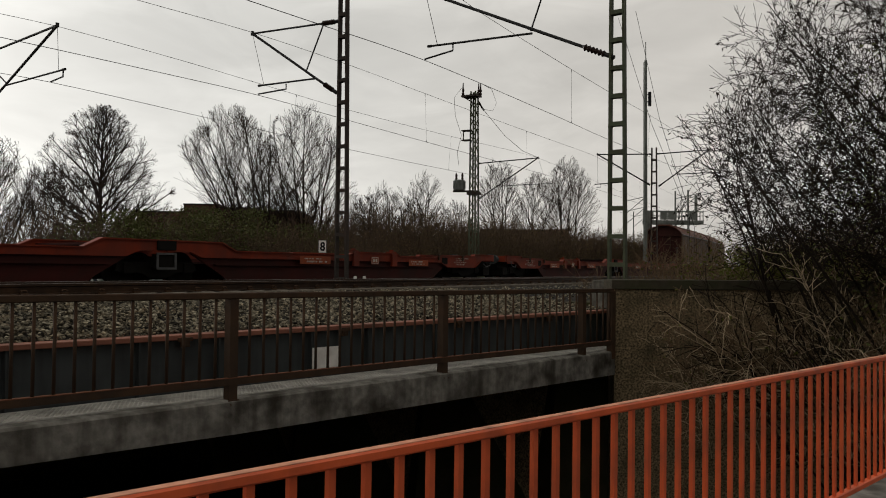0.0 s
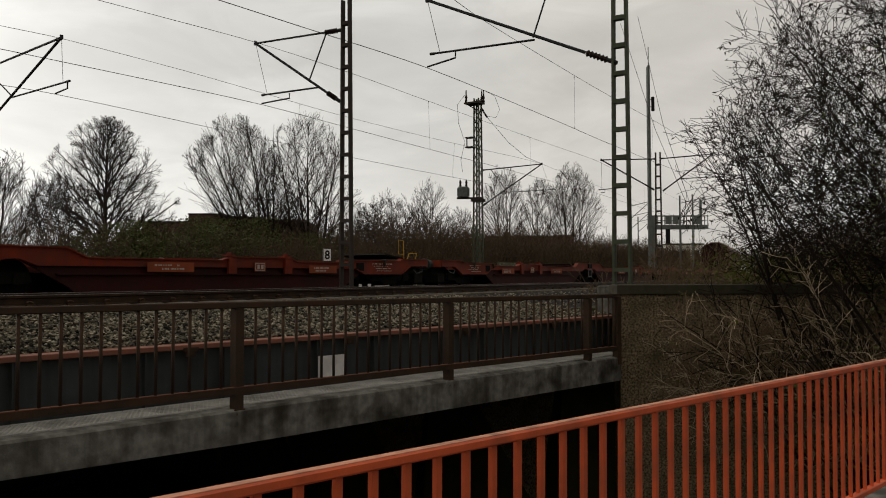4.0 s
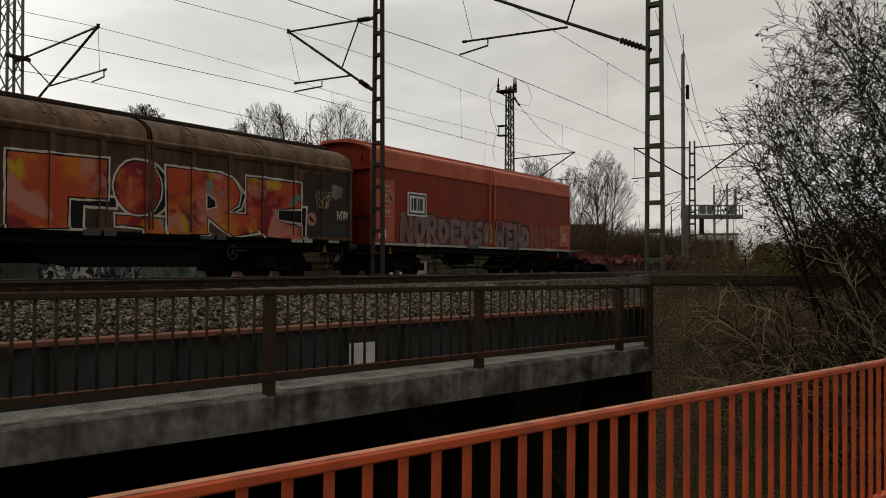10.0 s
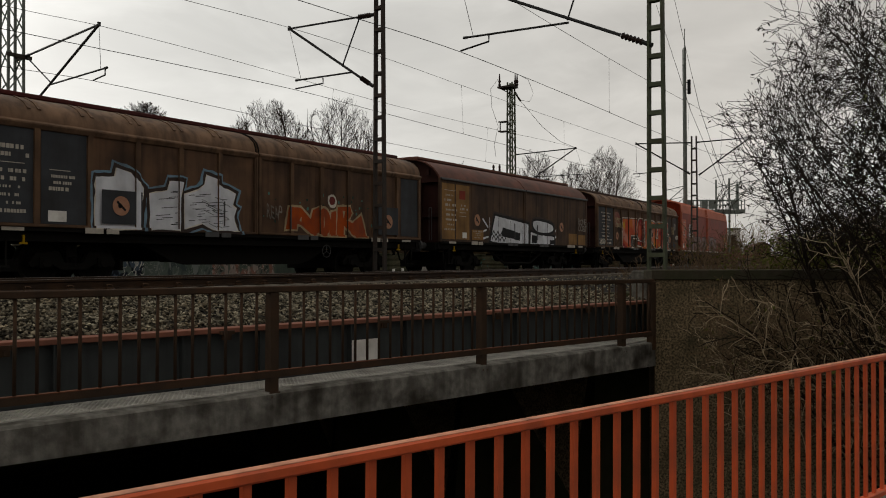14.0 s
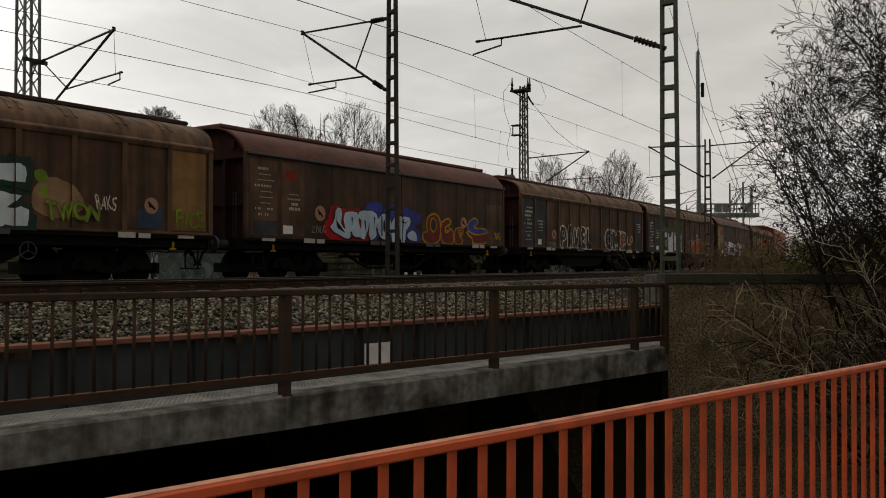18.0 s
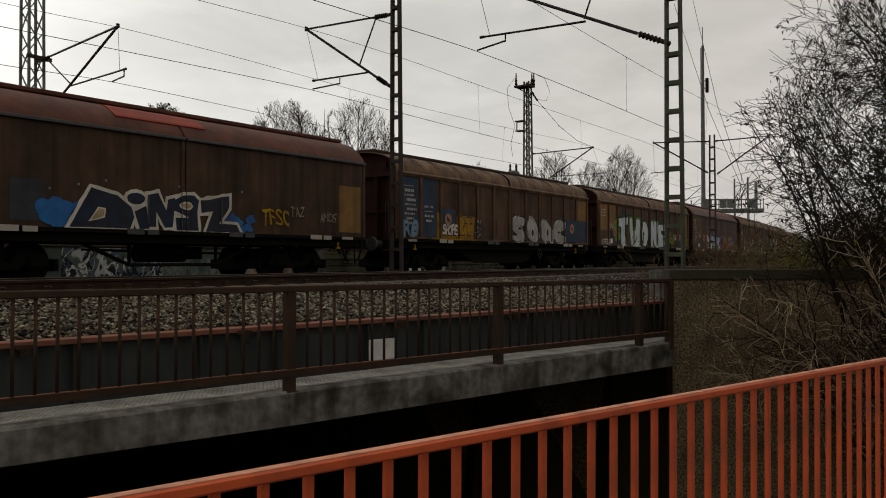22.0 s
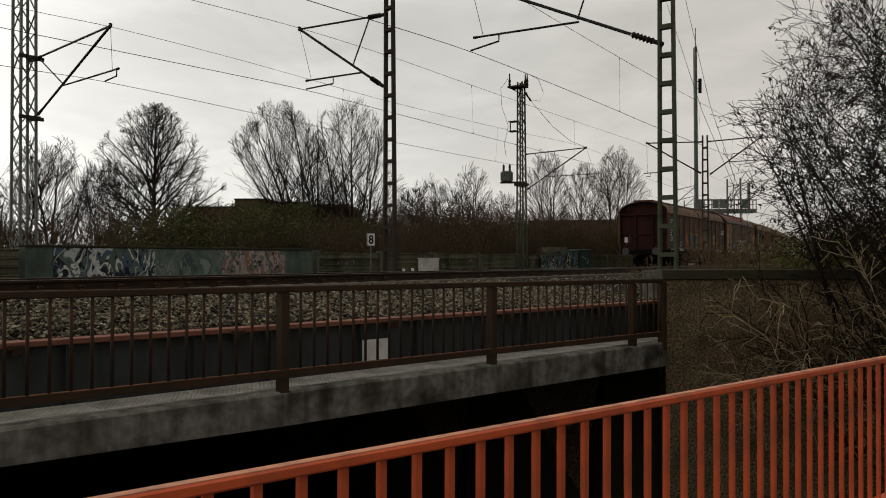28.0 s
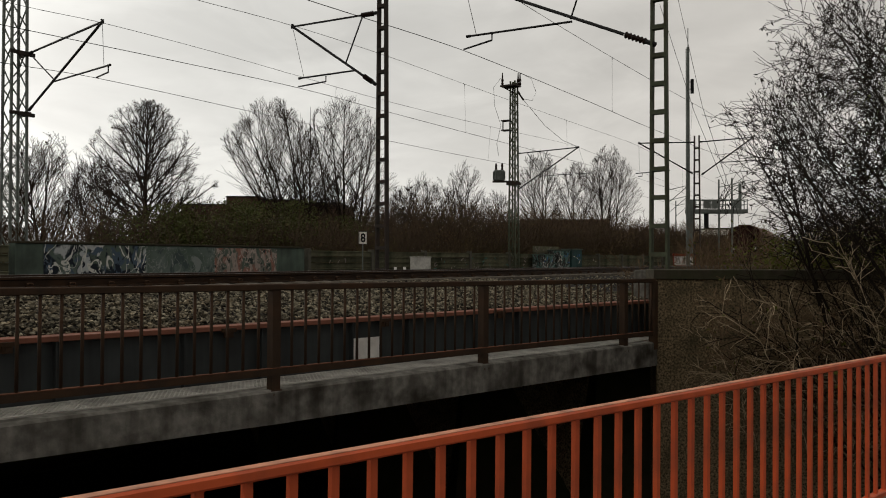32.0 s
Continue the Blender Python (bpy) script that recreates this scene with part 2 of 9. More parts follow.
DECK = mat("asphalt_deck", (0.055, 0.055, 0.056), (0.04, 0.04, 0.04), rough=0.95, scale=40, bump=0.6, bump_scale=120)
MAST = mat("grey_green_mast_paint", (0.1, 0.112, 0.08), (0.06, 0.067, 0.05), rough=0.65, scale=8, dirt=(0.05, 0.035, 0.025), dirt_scale=3, dirt_amount=0.6, bump=0.1)
DARKMAST = mat("dark_weathered_mast_paint", (0.05, 0.043, 0.038), (0.035, 0.032, 0.03), rough=0.7, scale=8, dirt=(0.06, 0.035, 0.025), dirt_scale=3, bump=0.1)
GALV = mat("galvanised_lattice", (0.2, 0.215, 0.2), (0.13, 0.14, 0.13), rough=0.6, metal=0.2, scale=8, dirt=(0.06, 0.06, 0.055), bump=0.05)
TUBE = mat("cantilever_tube", (0.035, 0.035, 0.035), (0.025, 0.024, 0.023), rough=0.6, metal=0.2, scale=9, bump=0.03)
PORCELAIN = mat("brown_porcelain", (0.03, 0.02, 0.017), rough=0.25, scale=5, bump=0.0)
WIRE = mat("weathered_copper_wire", (0.03, 0.03, 0.029), rough=0.6, metal=0.3, scale=9, bump=0.0)
WHITE = mat("white_plate", (0.86, 0.84, 0.8), (0.76, 0.74, 0.7), rough=0.6, scale=9, dirt=(0.3, 0.28, 0.25), dirt_scale=4, dirt_amount=0.4, bump=0.03)
BLACK = mat("black_paint", (0.015, 0.015, 0.016), rough=0.6, scale=8, bump=0.03)
BARK = mat("dark_bark", (0.02, 0.015, 0.011), (0.012, 0.009, 0.007), rough=0.95, scale=12, bump=0.4)
UNDERGROWTH = mat("brown_undergrowth", (0.092, 0.068, 0.05), (0.045, 0.035, 0.026), rough=0.95, scale=2, bump=0.1)
TWIG = mat("bare_twig", (0.032, 0.024, 0.018), (0.019, 0.014, 0.011), rough=0.9, scale=6, bump=0.1)
BRAMBLE = mat("dry_tan_stems", (0.46, 0.385, 0.285), (0.19, 0.15, 0.11), rough=0.9, scale=4, bump=0.1)
LEAF = mat("dull_olive_leaf", (0.08, 0.092, 0.04), (0.072, 0.06, 0.03), rough=0.7, scale=1.5, bump=0.0)
DEADLEAF = mat("dark_withered_leaf", (0.014, 0.012, 0.009), (0.024, 0.018, 0.01), rough=0.8, scale=3, bump=0.0)
YELLOWLEAF = mat("yellow_green_leaf", (0.1, 0.108, 0.036), (0.075, 0.07, 0.028), rough=0.7, scale=3, bump=0.0)

# ---- the plan: x runs along the tracks, y away from the footbridge ----
NEAR_Y, TRAIN_Y, FAR_Y = 11.53, 17.55, 21.7       # track centres
NEAR_Z, TRAIN_Z, FAR_Z = 1.39, 1.14, 1.14         # rail heads
BRIDGE = pose(7.08, 7.20, 0, 0, 0, -10.14)        # railing line of the railway bridge: x along it, y towards the track
FOOT = pose(0.35, 1.738, 0.024, 0, 0.74, -11.38)          # orange railing of the footbridge
WALL0, WALL1 = Vector((15.45, 5.72)), Vector((20.6, -2.8))


def bend(s):
    """How far the tracks bend away at s along them."""
    return max(0.0, s - 12.0) ** 2 / 1040.0


def on_bridge(u, v):
    p = BRIDGE @ Vector((u, v, 0))
    return p.x, p.y


def ground_z(x, y):
    q = BRIDGE.inverted() @ Vector((x, y, 0))
    d = (WALL1 - WALL0).normalized()
    front = (Vector((x, y)) - WALL0).dot(Vector((d.y, -d.x)))
    far = math.hypot(x, y)
    if q.x < -24 or far > 60 or y > 24.2:
        return 0.95 + max(0.0, min(1.2, (y - 26) * 0.09))
    if q.x <= 9.7 and front < 0.2:
        return -4.6
    if front > -0.8:
        return min(-0.3, -3.4 + 0.22 * (q.x - 8.25)) + 0.25 * noise.noise(Vector((x * 0.5, y * 0.5, 0)))
    return 0.95


def build_ground():
    fine = list(np.arange(-34, 62, 0.75))
    xs = [-3000, -1200, -500, -220, -110, -60] + fine + [66, 75, 90, 120, 180, 300, 600, 1300, 3000]
    ys = [-3000, -1200, -500, -200, -90, -45] + list(np.arange(-24, 36, 0.75)) + [40, 48, 60, 80, 120, 200, 400, 900, 3000]
    v = [(x, y, ground_z(x, y)) for y in ys for x in xs]
    nx = len(xs)
    f = [(j * nx + i, j * nx + i + 1, j * nx + nx + i + 1, j * nx + nx + i) for j in range(len(ys) - 1) for i in range(nx - 1)]
    ob = new("ground", raw_mesh("ground", v, f, SOIL))
    tagged(ob, "damp brown soil with leaf litter and dull grass", "ground", kind="structure")


build_ground()
g = Geo().box(-23.6, 8.2, -30, 16, -4.3, -4.2)
solid("water", g, WATER, "dark still canal water under the bridges", "water", kind="structure", m=BRIDGE)

# abutment: wing wall with a cap stone, facing the footbridge


def build_abutment():
    d = WALL1 - WALL0
    m = pose(WALL0.x, WALL0.y, 0, 0, 0, math.degrees(math.atan2(d.y, d.x)))
    g = Geo().box(0, d.length, 0, 0.6, -4.8, 1.27)
    solid("wall_abutment", g, WASHED, "brown exposed-aggregate concrete abutment wall with dark stains", "wall", kind="structure", m=m)
    g = Geo().box(-0.06, d.length, -0.06, 0.75, 1.274, 1.455, 0.012)
    solid("wall_coping", g, CAPSTONE, "mossy concrete coping on the abutment wall", "coping", kind="structure", m=m)
    # the side of the abutment under the bridge
    g = Geo().box(9.72, 10.7, 0.7, 17.5, -4.8, 0.8)
    solid("wall_bridge_bearing", g, WASHED, "dark concrete bearing wall under the bridge end", "wall", kind="structure", m=BRIDGE)
    g = Geo().box(-25, -23.7, -2.5, 17.5, -4.8, 1.2)
    solid("wall_far_bearing", g, WASHED, "dark concrete bearing wall at the far bridge end", "wall", kind="structure", m=BRIDGE)


build_abutment()

# ---- railway bridge ----
U0, U1 = -24.0, 8.28
U2 = 9.7       # where the girder and the deck meet the bearing wall


def build_bridge():
    g = Geo()
    us = [U0, -8, -5, -3, -1.5, 0, 2, 5, U1]
    for u in us:
        # the beam is a little deeper towards the abutment
        b = -0.25 - (0.0055 * u if u > 0 else 0.017 * max(u, -6))
        g.v += [(u, y, z) for y, z in ((-0.13, b), (-0.13, 0.115), (-0.10, 0.14), (0.12, 0.14), (0.12, -0.02), (0.62, -0.02), (0.62, -0.09), (0.16, b))]
    g.f = [(i * 8 + k, i * 8 + 8 + k, i * 8 + 8 + (k + 1) % 8, i * 8 + (k + 1) % 8) for i in range(len(us) - 1) for k in range(8)] + [tuple(range(8)), tuple((len(us) - 1) * 8 + k for k in range(7, -1, -1))]
    solid("bridge_edge_beam", g, CONCRETE, "stained grey concrete edge beam of the railway bridge", "beam", kind="structure", m=BRIDGE)
    # walkway gratings
    root = thing("bridge_walkway", "pale galvanised grating walkway beside the girder", "walkway", BRIDGE, kind="structure")
    me = None
    u = U0
    L = 1.22
    while u < U1 - 0.1:
        if me is None:
            g = Geo()
            # expanded mesh: two sets of slanting strands inside a flat frame
            for k in range(-9, 29):
                for sl in (1, -1):
                    x0 = k * 0.055 if sl > 0 else k * 0.055 + 0.35
                    xa, xb = x0, x0 + sl * 0.35
                    ya, yb = 0.14, 0.69
                    for lim in (0.01, L - 0.01):
                        if (xa - lim) * (xb - lim) < 0:
                            f = (lim - xa) / (xb - xa)
                            if (xa < lim) == (lim < 0.1):
                                xa, ya = lim, ya + (yb - ya) * f
                            else:
                                xb, yb = lim, ya + (yb - ya) * f
                    if min(xa, xb) >= 0.009 and max(xa, xb) <= L - 0.009:
                        g.beam((xa, ya, 0.141), (xb, yb, 0.141), 0.011, 0.016)
            for y in (0.13, 0.69):
                g.box(0.004, L - 0.004, y, y + 0.02, 0.12, 0.152)
            for x in (0.004, L - 0.018):
                g.box(x, x + 0.014, 0.15, 0.69, 0.12, 0.151)
            me = g.mesh("plate", GRATING)
        ob = part("plate", me, None, root)
        ob.location = (u, 0, 0)
        u += L
    # plate girder with its red top flange
    root = thing("plate_girder", "dark grey steel plate girder with a faded red top flange", "girder", BRIDGE, kind="structure")
    part("web", Geo().box(U0, U2, 0.80, 0.83, -0.3, 0.765), GIRDER, root)
    part("top_flange", Geo().box(U0, U2, 0.70, 0.96, 0.772, 0.83, 0.006), RED_FLANGE, root, "faded red oxide flange")
    part("bottom_flange", Geo().box(U0, U2, 0.70, 0.96, -0.33, -0.3), GIRDER, root)
    me = Geo().box(-0.008, 0.008, 0.72, 0.80, -0.298, 0.768).mesh("stiffener", GIRDER)
    me2 = Geo().box(-0.09, 0.09, 0.655, 0.70, 0.758, 0.8).box(-0.05, 0.05, 0.66, 0.72, 0.69, 0.758).box(-0.02, 0.02, 0.65, 0.68, 0.70, 0.75).mesh("clamp", RUST)
    u = -23.2
    k = 0
    while u < U2:
        part("stiffener", me, None, root).location = (u, 0, 0)
        if k % 2 == 0:
            part("clamp", me2, None, root, "rusty brown clamp").location = (u + 0.55, 0, 0)
        u += 1.45 if k % 2 else 1.05
        k += 1
    # deck that carries the tracks
    g = Geo().box(U0, U2, 0.97, 17.4, 0.42, 0.78)
    solid("bridge_deck", g, CONCRETE, "concrete ballast trough of the railway bridge", "deck", kind="structure", m=BRIDGE)
    g = Geo()
    for k in range(7):
        g.box(U0, U2, 2.2 + k * 2.3, 2.5 + k * 2.3, -0.5, 0.415)
    solid("bridge_soffit_beams", g, GIRDER, "dark steel beams under the bridge deck", "beam", kind="structure", m=BRIDGE)
    # white plate fixed to the girder
    root = thing("white_plate_sign", "white blank plate on a bracket fixed to the bridge girder", "sign", BRIDGE)
    part("plate", Geo().box(1.83, 2.33, 0.775, 0.783, 0.245, 0.545, 0.002), WHITE, root)
    part("bracket", Geo().box(1.9, 1.93, 0.783, 0.8, 0.28, 0.5), GIRDER, root)
    part("bracket", Geo().box(2.22, 2.25, 0.783, 0.8, 0.28, 0.5), GIRDER, root)


build_bridge()


def build_bridge_railing():
    root = thing("bridge_railing", "rusty brown steel railing with upright bars on the railway bridge", "railing", BRIDGE @ pose(0, 0, 0, 0, 0.35, 0))
    posts = [-21.9, -18.25, -14.6, -10.95, -7.3, -3.65, -0.02, 3.58, 7.27]
    end = 8.25
    me = Geo().box(-0.055, 0.055, -0.17, -0.135, 0.02, 1.27).box(-0.055, -0.04, -0.135, -0.06, 0.02, 1.27).box(0.04, 0.055, -0.135, -0.06, 0.02, 1.27).mesh("post", RUST)
    foot = Geo().box(-0.07, 0.07, -0.178, -0.17, 0.03, 0.14).mesh("base_plate", RUST)
    bolt = Geo().box(-0.012, 0.012, -0.19, -0.178, -0.012, 0.012).mesh("bolt", RUST)
    for u in posts:
        p = part("post", me, None, root)
        p.location = (u, 0.06, 0)
        q = part("base_plate", foot, None, p)
        for dx in (-0.045, 0.045):
            b = part("bolt", bolt, None, p)
            b.location = (dx, 0, 0.085)
    # dark upright added where the railing ends beside the wall
    part("end_post", Geo().box(8.16, 8.28, -0.14, -0.02, 0.05, 1.3, 0.006), RUST, root)
    part("top_rail", Geo().box(U0, end, -0.125, -0.045, 1.272, 1.345, 0.01), RUST, root)
    part("bottom_rail", Geo().box(U0, end, -0.115, -0.105, 0.305, 0.378), RUST, root)
    # thin strip in paler rust: the lit upper edge is put into its colour
    part("rail_edge", Geo().box(U0, end, -0.117, -0.05, 0.379, 0.389, 0.002), LITEDGE, root, "rusty top edge, painted lighter as if lit")
    bar = Geo().tube([(0, -0.085, 0.37), (0, -0.085, 1.275)], 0.0175, 6).mesh("bar", RUST, True)
    for a, b in zip(posts, posts[1:] + [end + 0.12]):
        n = max(1, round((b - a - 0.06) / 0.197))
        for i in range(1, n):
            part("bar", bar, None, root).location = (a + 0.03 + (b - a - 0.06) * i / n, 0, 0)


build_bridge_railing()

# ---- footbridge ----


def build_footbridge():
    g = Geo().box(-14, 16, -4.2, 0.28, -0.45, 0.0)
    solid("footbridge_deck", g, DECK, "grey asphalt deck of the footbridge", "deck", kind="structure", m=FOOT)
    g = Geo().box(-14, 16, -0.16, 0.2, 0.004, 0.2, 0.015)
    solid("footbridge_kerb", g, CONCRETE, "concrete kerb below the orange railing", "kerb", kind="structure", m=FOOT)
    root = thing("orange_railing", "orange painted steel railing with flat upright bars on the footbridge", "railing", FOOT)
    part("top_rail", Geo().box(-14, 16, -0.032, 0.012, 1.091, 1.122, 0.006), ORANGE, root)
    part("worn_strip", Geo().box(-14, 16, -0.026, 0.006, 1.1215, 1.1245, 0.001), WORNORANGE, root, "sun-bleached grimy top face")
    part("bottom_rail", Geo().box(-14, 16, -0.02, 0.025, 0.315, 0.35, 0.005), ORANGE, root)
    bar = Geo().box(-0.0115, 0.0115, -0.008, 0.010, 0.345, 1.093).mesh("bar", ORANGE)
    post = Geo().box(-0.025, 0.025, -0.03, 0.03, 0.18, 1.085, 0.004).mesh("post", ORANGE)
    n = int(28 / BAR_STEP)
    for i in range(n):
        u = BAR_0 + (i - int(n * 0.47)) * BAR_STEP
        if -14 < u < 16:
            part("bar", bar, None, root).location = (u, 0, 0)
    for u in (-12, -10, -8, -6, -4, -2.0, 8.4, 10.4, 12.4, 14.4):
        part("post", post, None, root).location = (u, 0.0, 0)


BAR_STEP, BAR_0 = 0.1275, 1.076
build_footbridge()

# ---- tracks ----


def ballast_z(x, y):
    """Top of the ballast at a place."""
    q = BRIDGE.inverted() @ Vector((x, y, 0))
    edge_y = y - (q.y - 0.93) / 0.9844       # y of the trough's edge at this x
    if y < 10.2:
        k = min(1.0, max(0.0, (y - edge_y) / max(0.2, 10.2 - edge_y)))
        return 0.80 + 0.37 * k ** 0.75
    yy = y - bend(x)
    if yy < 13.2:
        return 1.172
    if yy < 15.9:
        return 1.172 - 0.19 * (yy - 13.2) / 2.7
    return 0.985


def build_ballast():
    xs = list(np.arange(-30, 60, 0.6)) + list(range(60, 170, 5))
    v, f = [], []
    cols = 15
    for x in xs:
        # from the trough's edge to beyond the third track
        q = BRIDGE.inverted() @ Vector((x, 0, 0))
        e = (0.93 - q.y) / 0.9844 if q.x < 11.2 else 6.5
        ys = [e + (10.2 - e) * k / 5 for k in range(6)] + [12.0, 13.2, 14.5, 15.9, 18.0, 20.0, 22.0, 24.0, 24.6]
        for k, y in enumerate(ys):
            yy = y + (bend(x) if k > 5 else 0)
            v.append((x, yy, ballast_z(x, yy)))
    for i in range(len(xs) - 1):
        for k in range(cols - 1):
            f.append((i * cols + k, i * cols + cols + k, i * cols + cols + k + 1, i * cols + k + 1))
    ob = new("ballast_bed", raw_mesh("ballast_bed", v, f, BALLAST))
    tagged(ob, "track ballast bed of broken stone, painted near-black as shade between the stones", "ballast", kind="structure")


build_ballast()


def build_ballast_stones():
    """Loose broken stone on the slope beside the near track."""
    rng = np.random.default_rng(5)
    V, F = [], []
    base = np.array([(1, 0, 0), (-1, 0, 0), (0, 1, 0), (0, -1, 0), (0, 0, 1), (0, 0, -1)], float)
    tri = [(0, 2, 4), (2, 1, 4), (1, 3, 4), (3, 0, 4), (2, 0, 5), (1, 2, 5), (3, 1, 5), (0, 3, 5)]
    k = 0

    def stone(x, y, z, r):
        nonlocal k
        p = base * rng.uniform(0.6, 1.3, (6, 1)) * r * np.array([1.25, 0.95, 0.7])
        p += rng.normal(0, 0.16 * r, (6, 3))
        a = rng.uniform(0, 6.28)
        c, s = math.cos(a), math.sin(a)
        t = rng.uniform(-0.7, 0.7)
        ct, st = math.cos(t), math.sin(t)
        p = p @ np.array([[c, s, 0], [-s, c, 0], [0, 0, 1]]) @ np.array([[1, 0, 0], [0, ct, st], [0, -st, ct]])
        p += (x, y, z)
        V.extend(map(tuple, p))
        F.extend([(a0 + k, b0 + k, c0 + k) for a0, b0, c0 in tri])
        k += 6

    for i in range(27000):
        u = rng.uniform(-6.5, 9.9)
        w = rng.uniform(0, 1)
        x0, y0 = on_bridge(u, 0.95)
        y = y0 + (10.35 - y0) * w
        stone(x0, y, ballast_z(x0, y) + rng.uniform(-0.012, 0.035), rng.uniform(0.016, 0.031))
    for i in range(8000):
        x = rng.uniform(2, 38)
        y = rng.uniform(10.3, 16.0) + bend(x)
        stone(x, y, ballast_z(x, y) + 0.005, rng.uniform(0.018, 0.036))
    for i in range(2500):
        x = rng.uniform(15, 40)
        y = rng.uniform(7.0, 10.4)
        stone(x, y, 1.17 - max(0, 10.2 - y) * 0.05, rng.uniform(0.018, 0.036))
    ob = new("ballast_stones", raw_mesh("ballast_stones", V, F, STONE))
    tagged(ob, "loose grey-brown broken ballast stones", "ballast", kind="stuff")


STONE = mat("broken_stone", (0.27, 0.25, 0.2), (0.05, 0.043, 0.033), rough=0.95, scale=9, amount=1.0, dirt=(0.32, 0.265, 0.19), dirt_scale=6, dirt_amount=0.45, bump=0.3)


def stone_islands(m):
    """Shade each stone on its own."""
    nt = m.node_tree
    n, l = nt.nodes, nt.links
    b = n["Principled BSDF"]
    src = b.inputs["Base Color"].links[0].from_socket
    geo = n.new("ShaderNodeNewGeometry")
    r = n.new("ShaderNodeMapRange")
    r.inputs["To Min"].default_value, r.inputs["To Max"].default_value = 0.08, 1.85
    hsv = n.new("ShaderNodeHueSaturation")
    l.new(geo.outputs["Random Per Island"], r.inputs[0])
    l.new(r.outputs[0], hsv.inputs["Value"])
    l.new(src, hsv.inputs["Color"])
    l.new(hsv.outputs[0], b.inputs["Base Color"])


stone_islands(STONE)
build_ballast_stones()

RAIL_PROF = [(-0.0625, 0), (0.0625, 0), (0.0625, 0.012), (0.012, 0.03), (0.012, 0.105), (0.036, 0.118), (0.036, 0.149), (-0.036, 0.149), (-0.036, 0.118), (-0.012, 0.105), (-0.012, 0.03), (-0.0625, 0.012)]


def swept(prof, y, z, x0, x1, step):
    """prof of (y, z), carried along the bending track."""
    xs = list(np.arange(x0, x1 + 0.01, step))
    n = len(prof)
    g = Geo()
    g.v = [(x, y + bend(x) + py, z + pz) for x in xs for py, pz in prof]
    g.f = [(i * n + k, i * n + n + k, i * n + n + (k + 1) % n, i * n + (k + 1) % n) for i in range(len(xs) - 1) for k in range(n)]
    return g


def build_track(y, z, name_label, sleepers):
    root = thing("railway_track", name_label, "railway track", group="railway tracks", kind="structure")
    for side in (-0.7535, 0.7535):
        r = part("rail", swept(RAIL_PROF, y + side, z - 0.149, -30, 160, 2.0), STEEL, root, "rusty steel rail")
        part("rail_head", swept([(-0.03, 0.1495), (0.03, 0.1495), (0.026, 0.153), (-0.026, 0.153)], y + side, z - 0.149, -30, 160, 2.0), RAILTOP, r, "polished rail head")
    me = Geo().box(-0.13, 0.13, -1.3, 1.3, -0.32, -0.153, 0.02).mesh("sleeper", SLEEPER)
    clip = Geo().box(-0.055, 0.055, -0.1, -0.045, -0.15, -0.118).box(-0.055, 0.055, 0.045, 0.1, -0.15, -0.118).tube([(-0.045, -0.075, -0.10), (-0.02, -0.055, -0.085), (0.02, -0.055, -0.085), (0.045, -0.075, -0.10)], 0.013, 5).mesh("clip", RUST)
    for i in range(sleepers):
        x = -4 + i * 0.6
        s = part("sleeper", me, None, root)
        a = math.atan(max(0, x - 12) / 520)
        s.matrix_basis = pose(x, y + bend(x), z, 0, 0, math.degrees(a))
        if x < 34:
            c = part("clip", clip, None, s)
            c.location = (0, -0.7535, 0)


build_track(NEAR_Y, NEAR_Z, "railway track with rusty rails on concrete sleepers, on the bridge", 75)
build_track(TRAIN_Y, TRAIN_Z, "railway track in the middle, carrying the freight train", 80)
build_track(FAR_Y, FAR_Z, "railway track beside the graffiti wall", 60)

# ---- freight train ----
BROWN = mat("weathered_brown_wagon_paint", (0.155, 0.1, 0.068), (0.09, 0.06, 0.042), rough=0.7, scale=2.5, dirt=(0.03, 0.022, 0.018), dirt_scale=0.9, dirt_amount=0.8, streak=0.6, bump=0.1)
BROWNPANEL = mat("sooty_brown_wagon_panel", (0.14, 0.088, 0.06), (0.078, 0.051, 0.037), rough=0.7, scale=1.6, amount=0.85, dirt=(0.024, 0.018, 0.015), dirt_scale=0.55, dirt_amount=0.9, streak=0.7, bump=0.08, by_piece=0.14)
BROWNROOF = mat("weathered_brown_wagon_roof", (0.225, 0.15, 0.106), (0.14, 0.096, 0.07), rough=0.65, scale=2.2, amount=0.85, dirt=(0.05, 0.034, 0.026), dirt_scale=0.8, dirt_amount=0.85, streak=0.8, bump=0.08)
MAROON = mat("dark_red_wagon_roof", (0.145, 0.066, 0.05), (0.09, 0.047, 0.038), rough=0.6, scale=3, dirt=(0.045, 0.026, 0.022), dirt_scale=1.0, dirt_amount=0.6, streak=0.4, bump=0.08)
RIDGE = mat("dark_red_ridge_paint", (0.085, 0.026, 0.024), (0.05, 0.018, 0.017), rough=0.6, scale=3, dirt=(0.035, 0.02, 0.018), dirt_scale=1.0, dirt_amount=0.7, bump=0.06)
RIDGEBROWN = mat("dark_brown_ridge_paint", (0.06, 0.037, 0.028), (0.038, 0.025, 0.02), rough=0.7, scale=3, dirt=(0.022, 0.017, 0.014), dirt_scale=1.0, dirt_amount=0.7, bump=0.06)
# red darkened so that the end recess's shade lies in the colour
ENDRED = mat("shade_darkened_red_end_wall", (0.05, 0.021, 0.018), (0.028, 0.014, 0.012), rough=0.75, scale=2, dirt=(0.018, 0.012, 0.01), dirt_scale=0.8, dirt_amount=0.8, streak=0.5, bump=0.1)
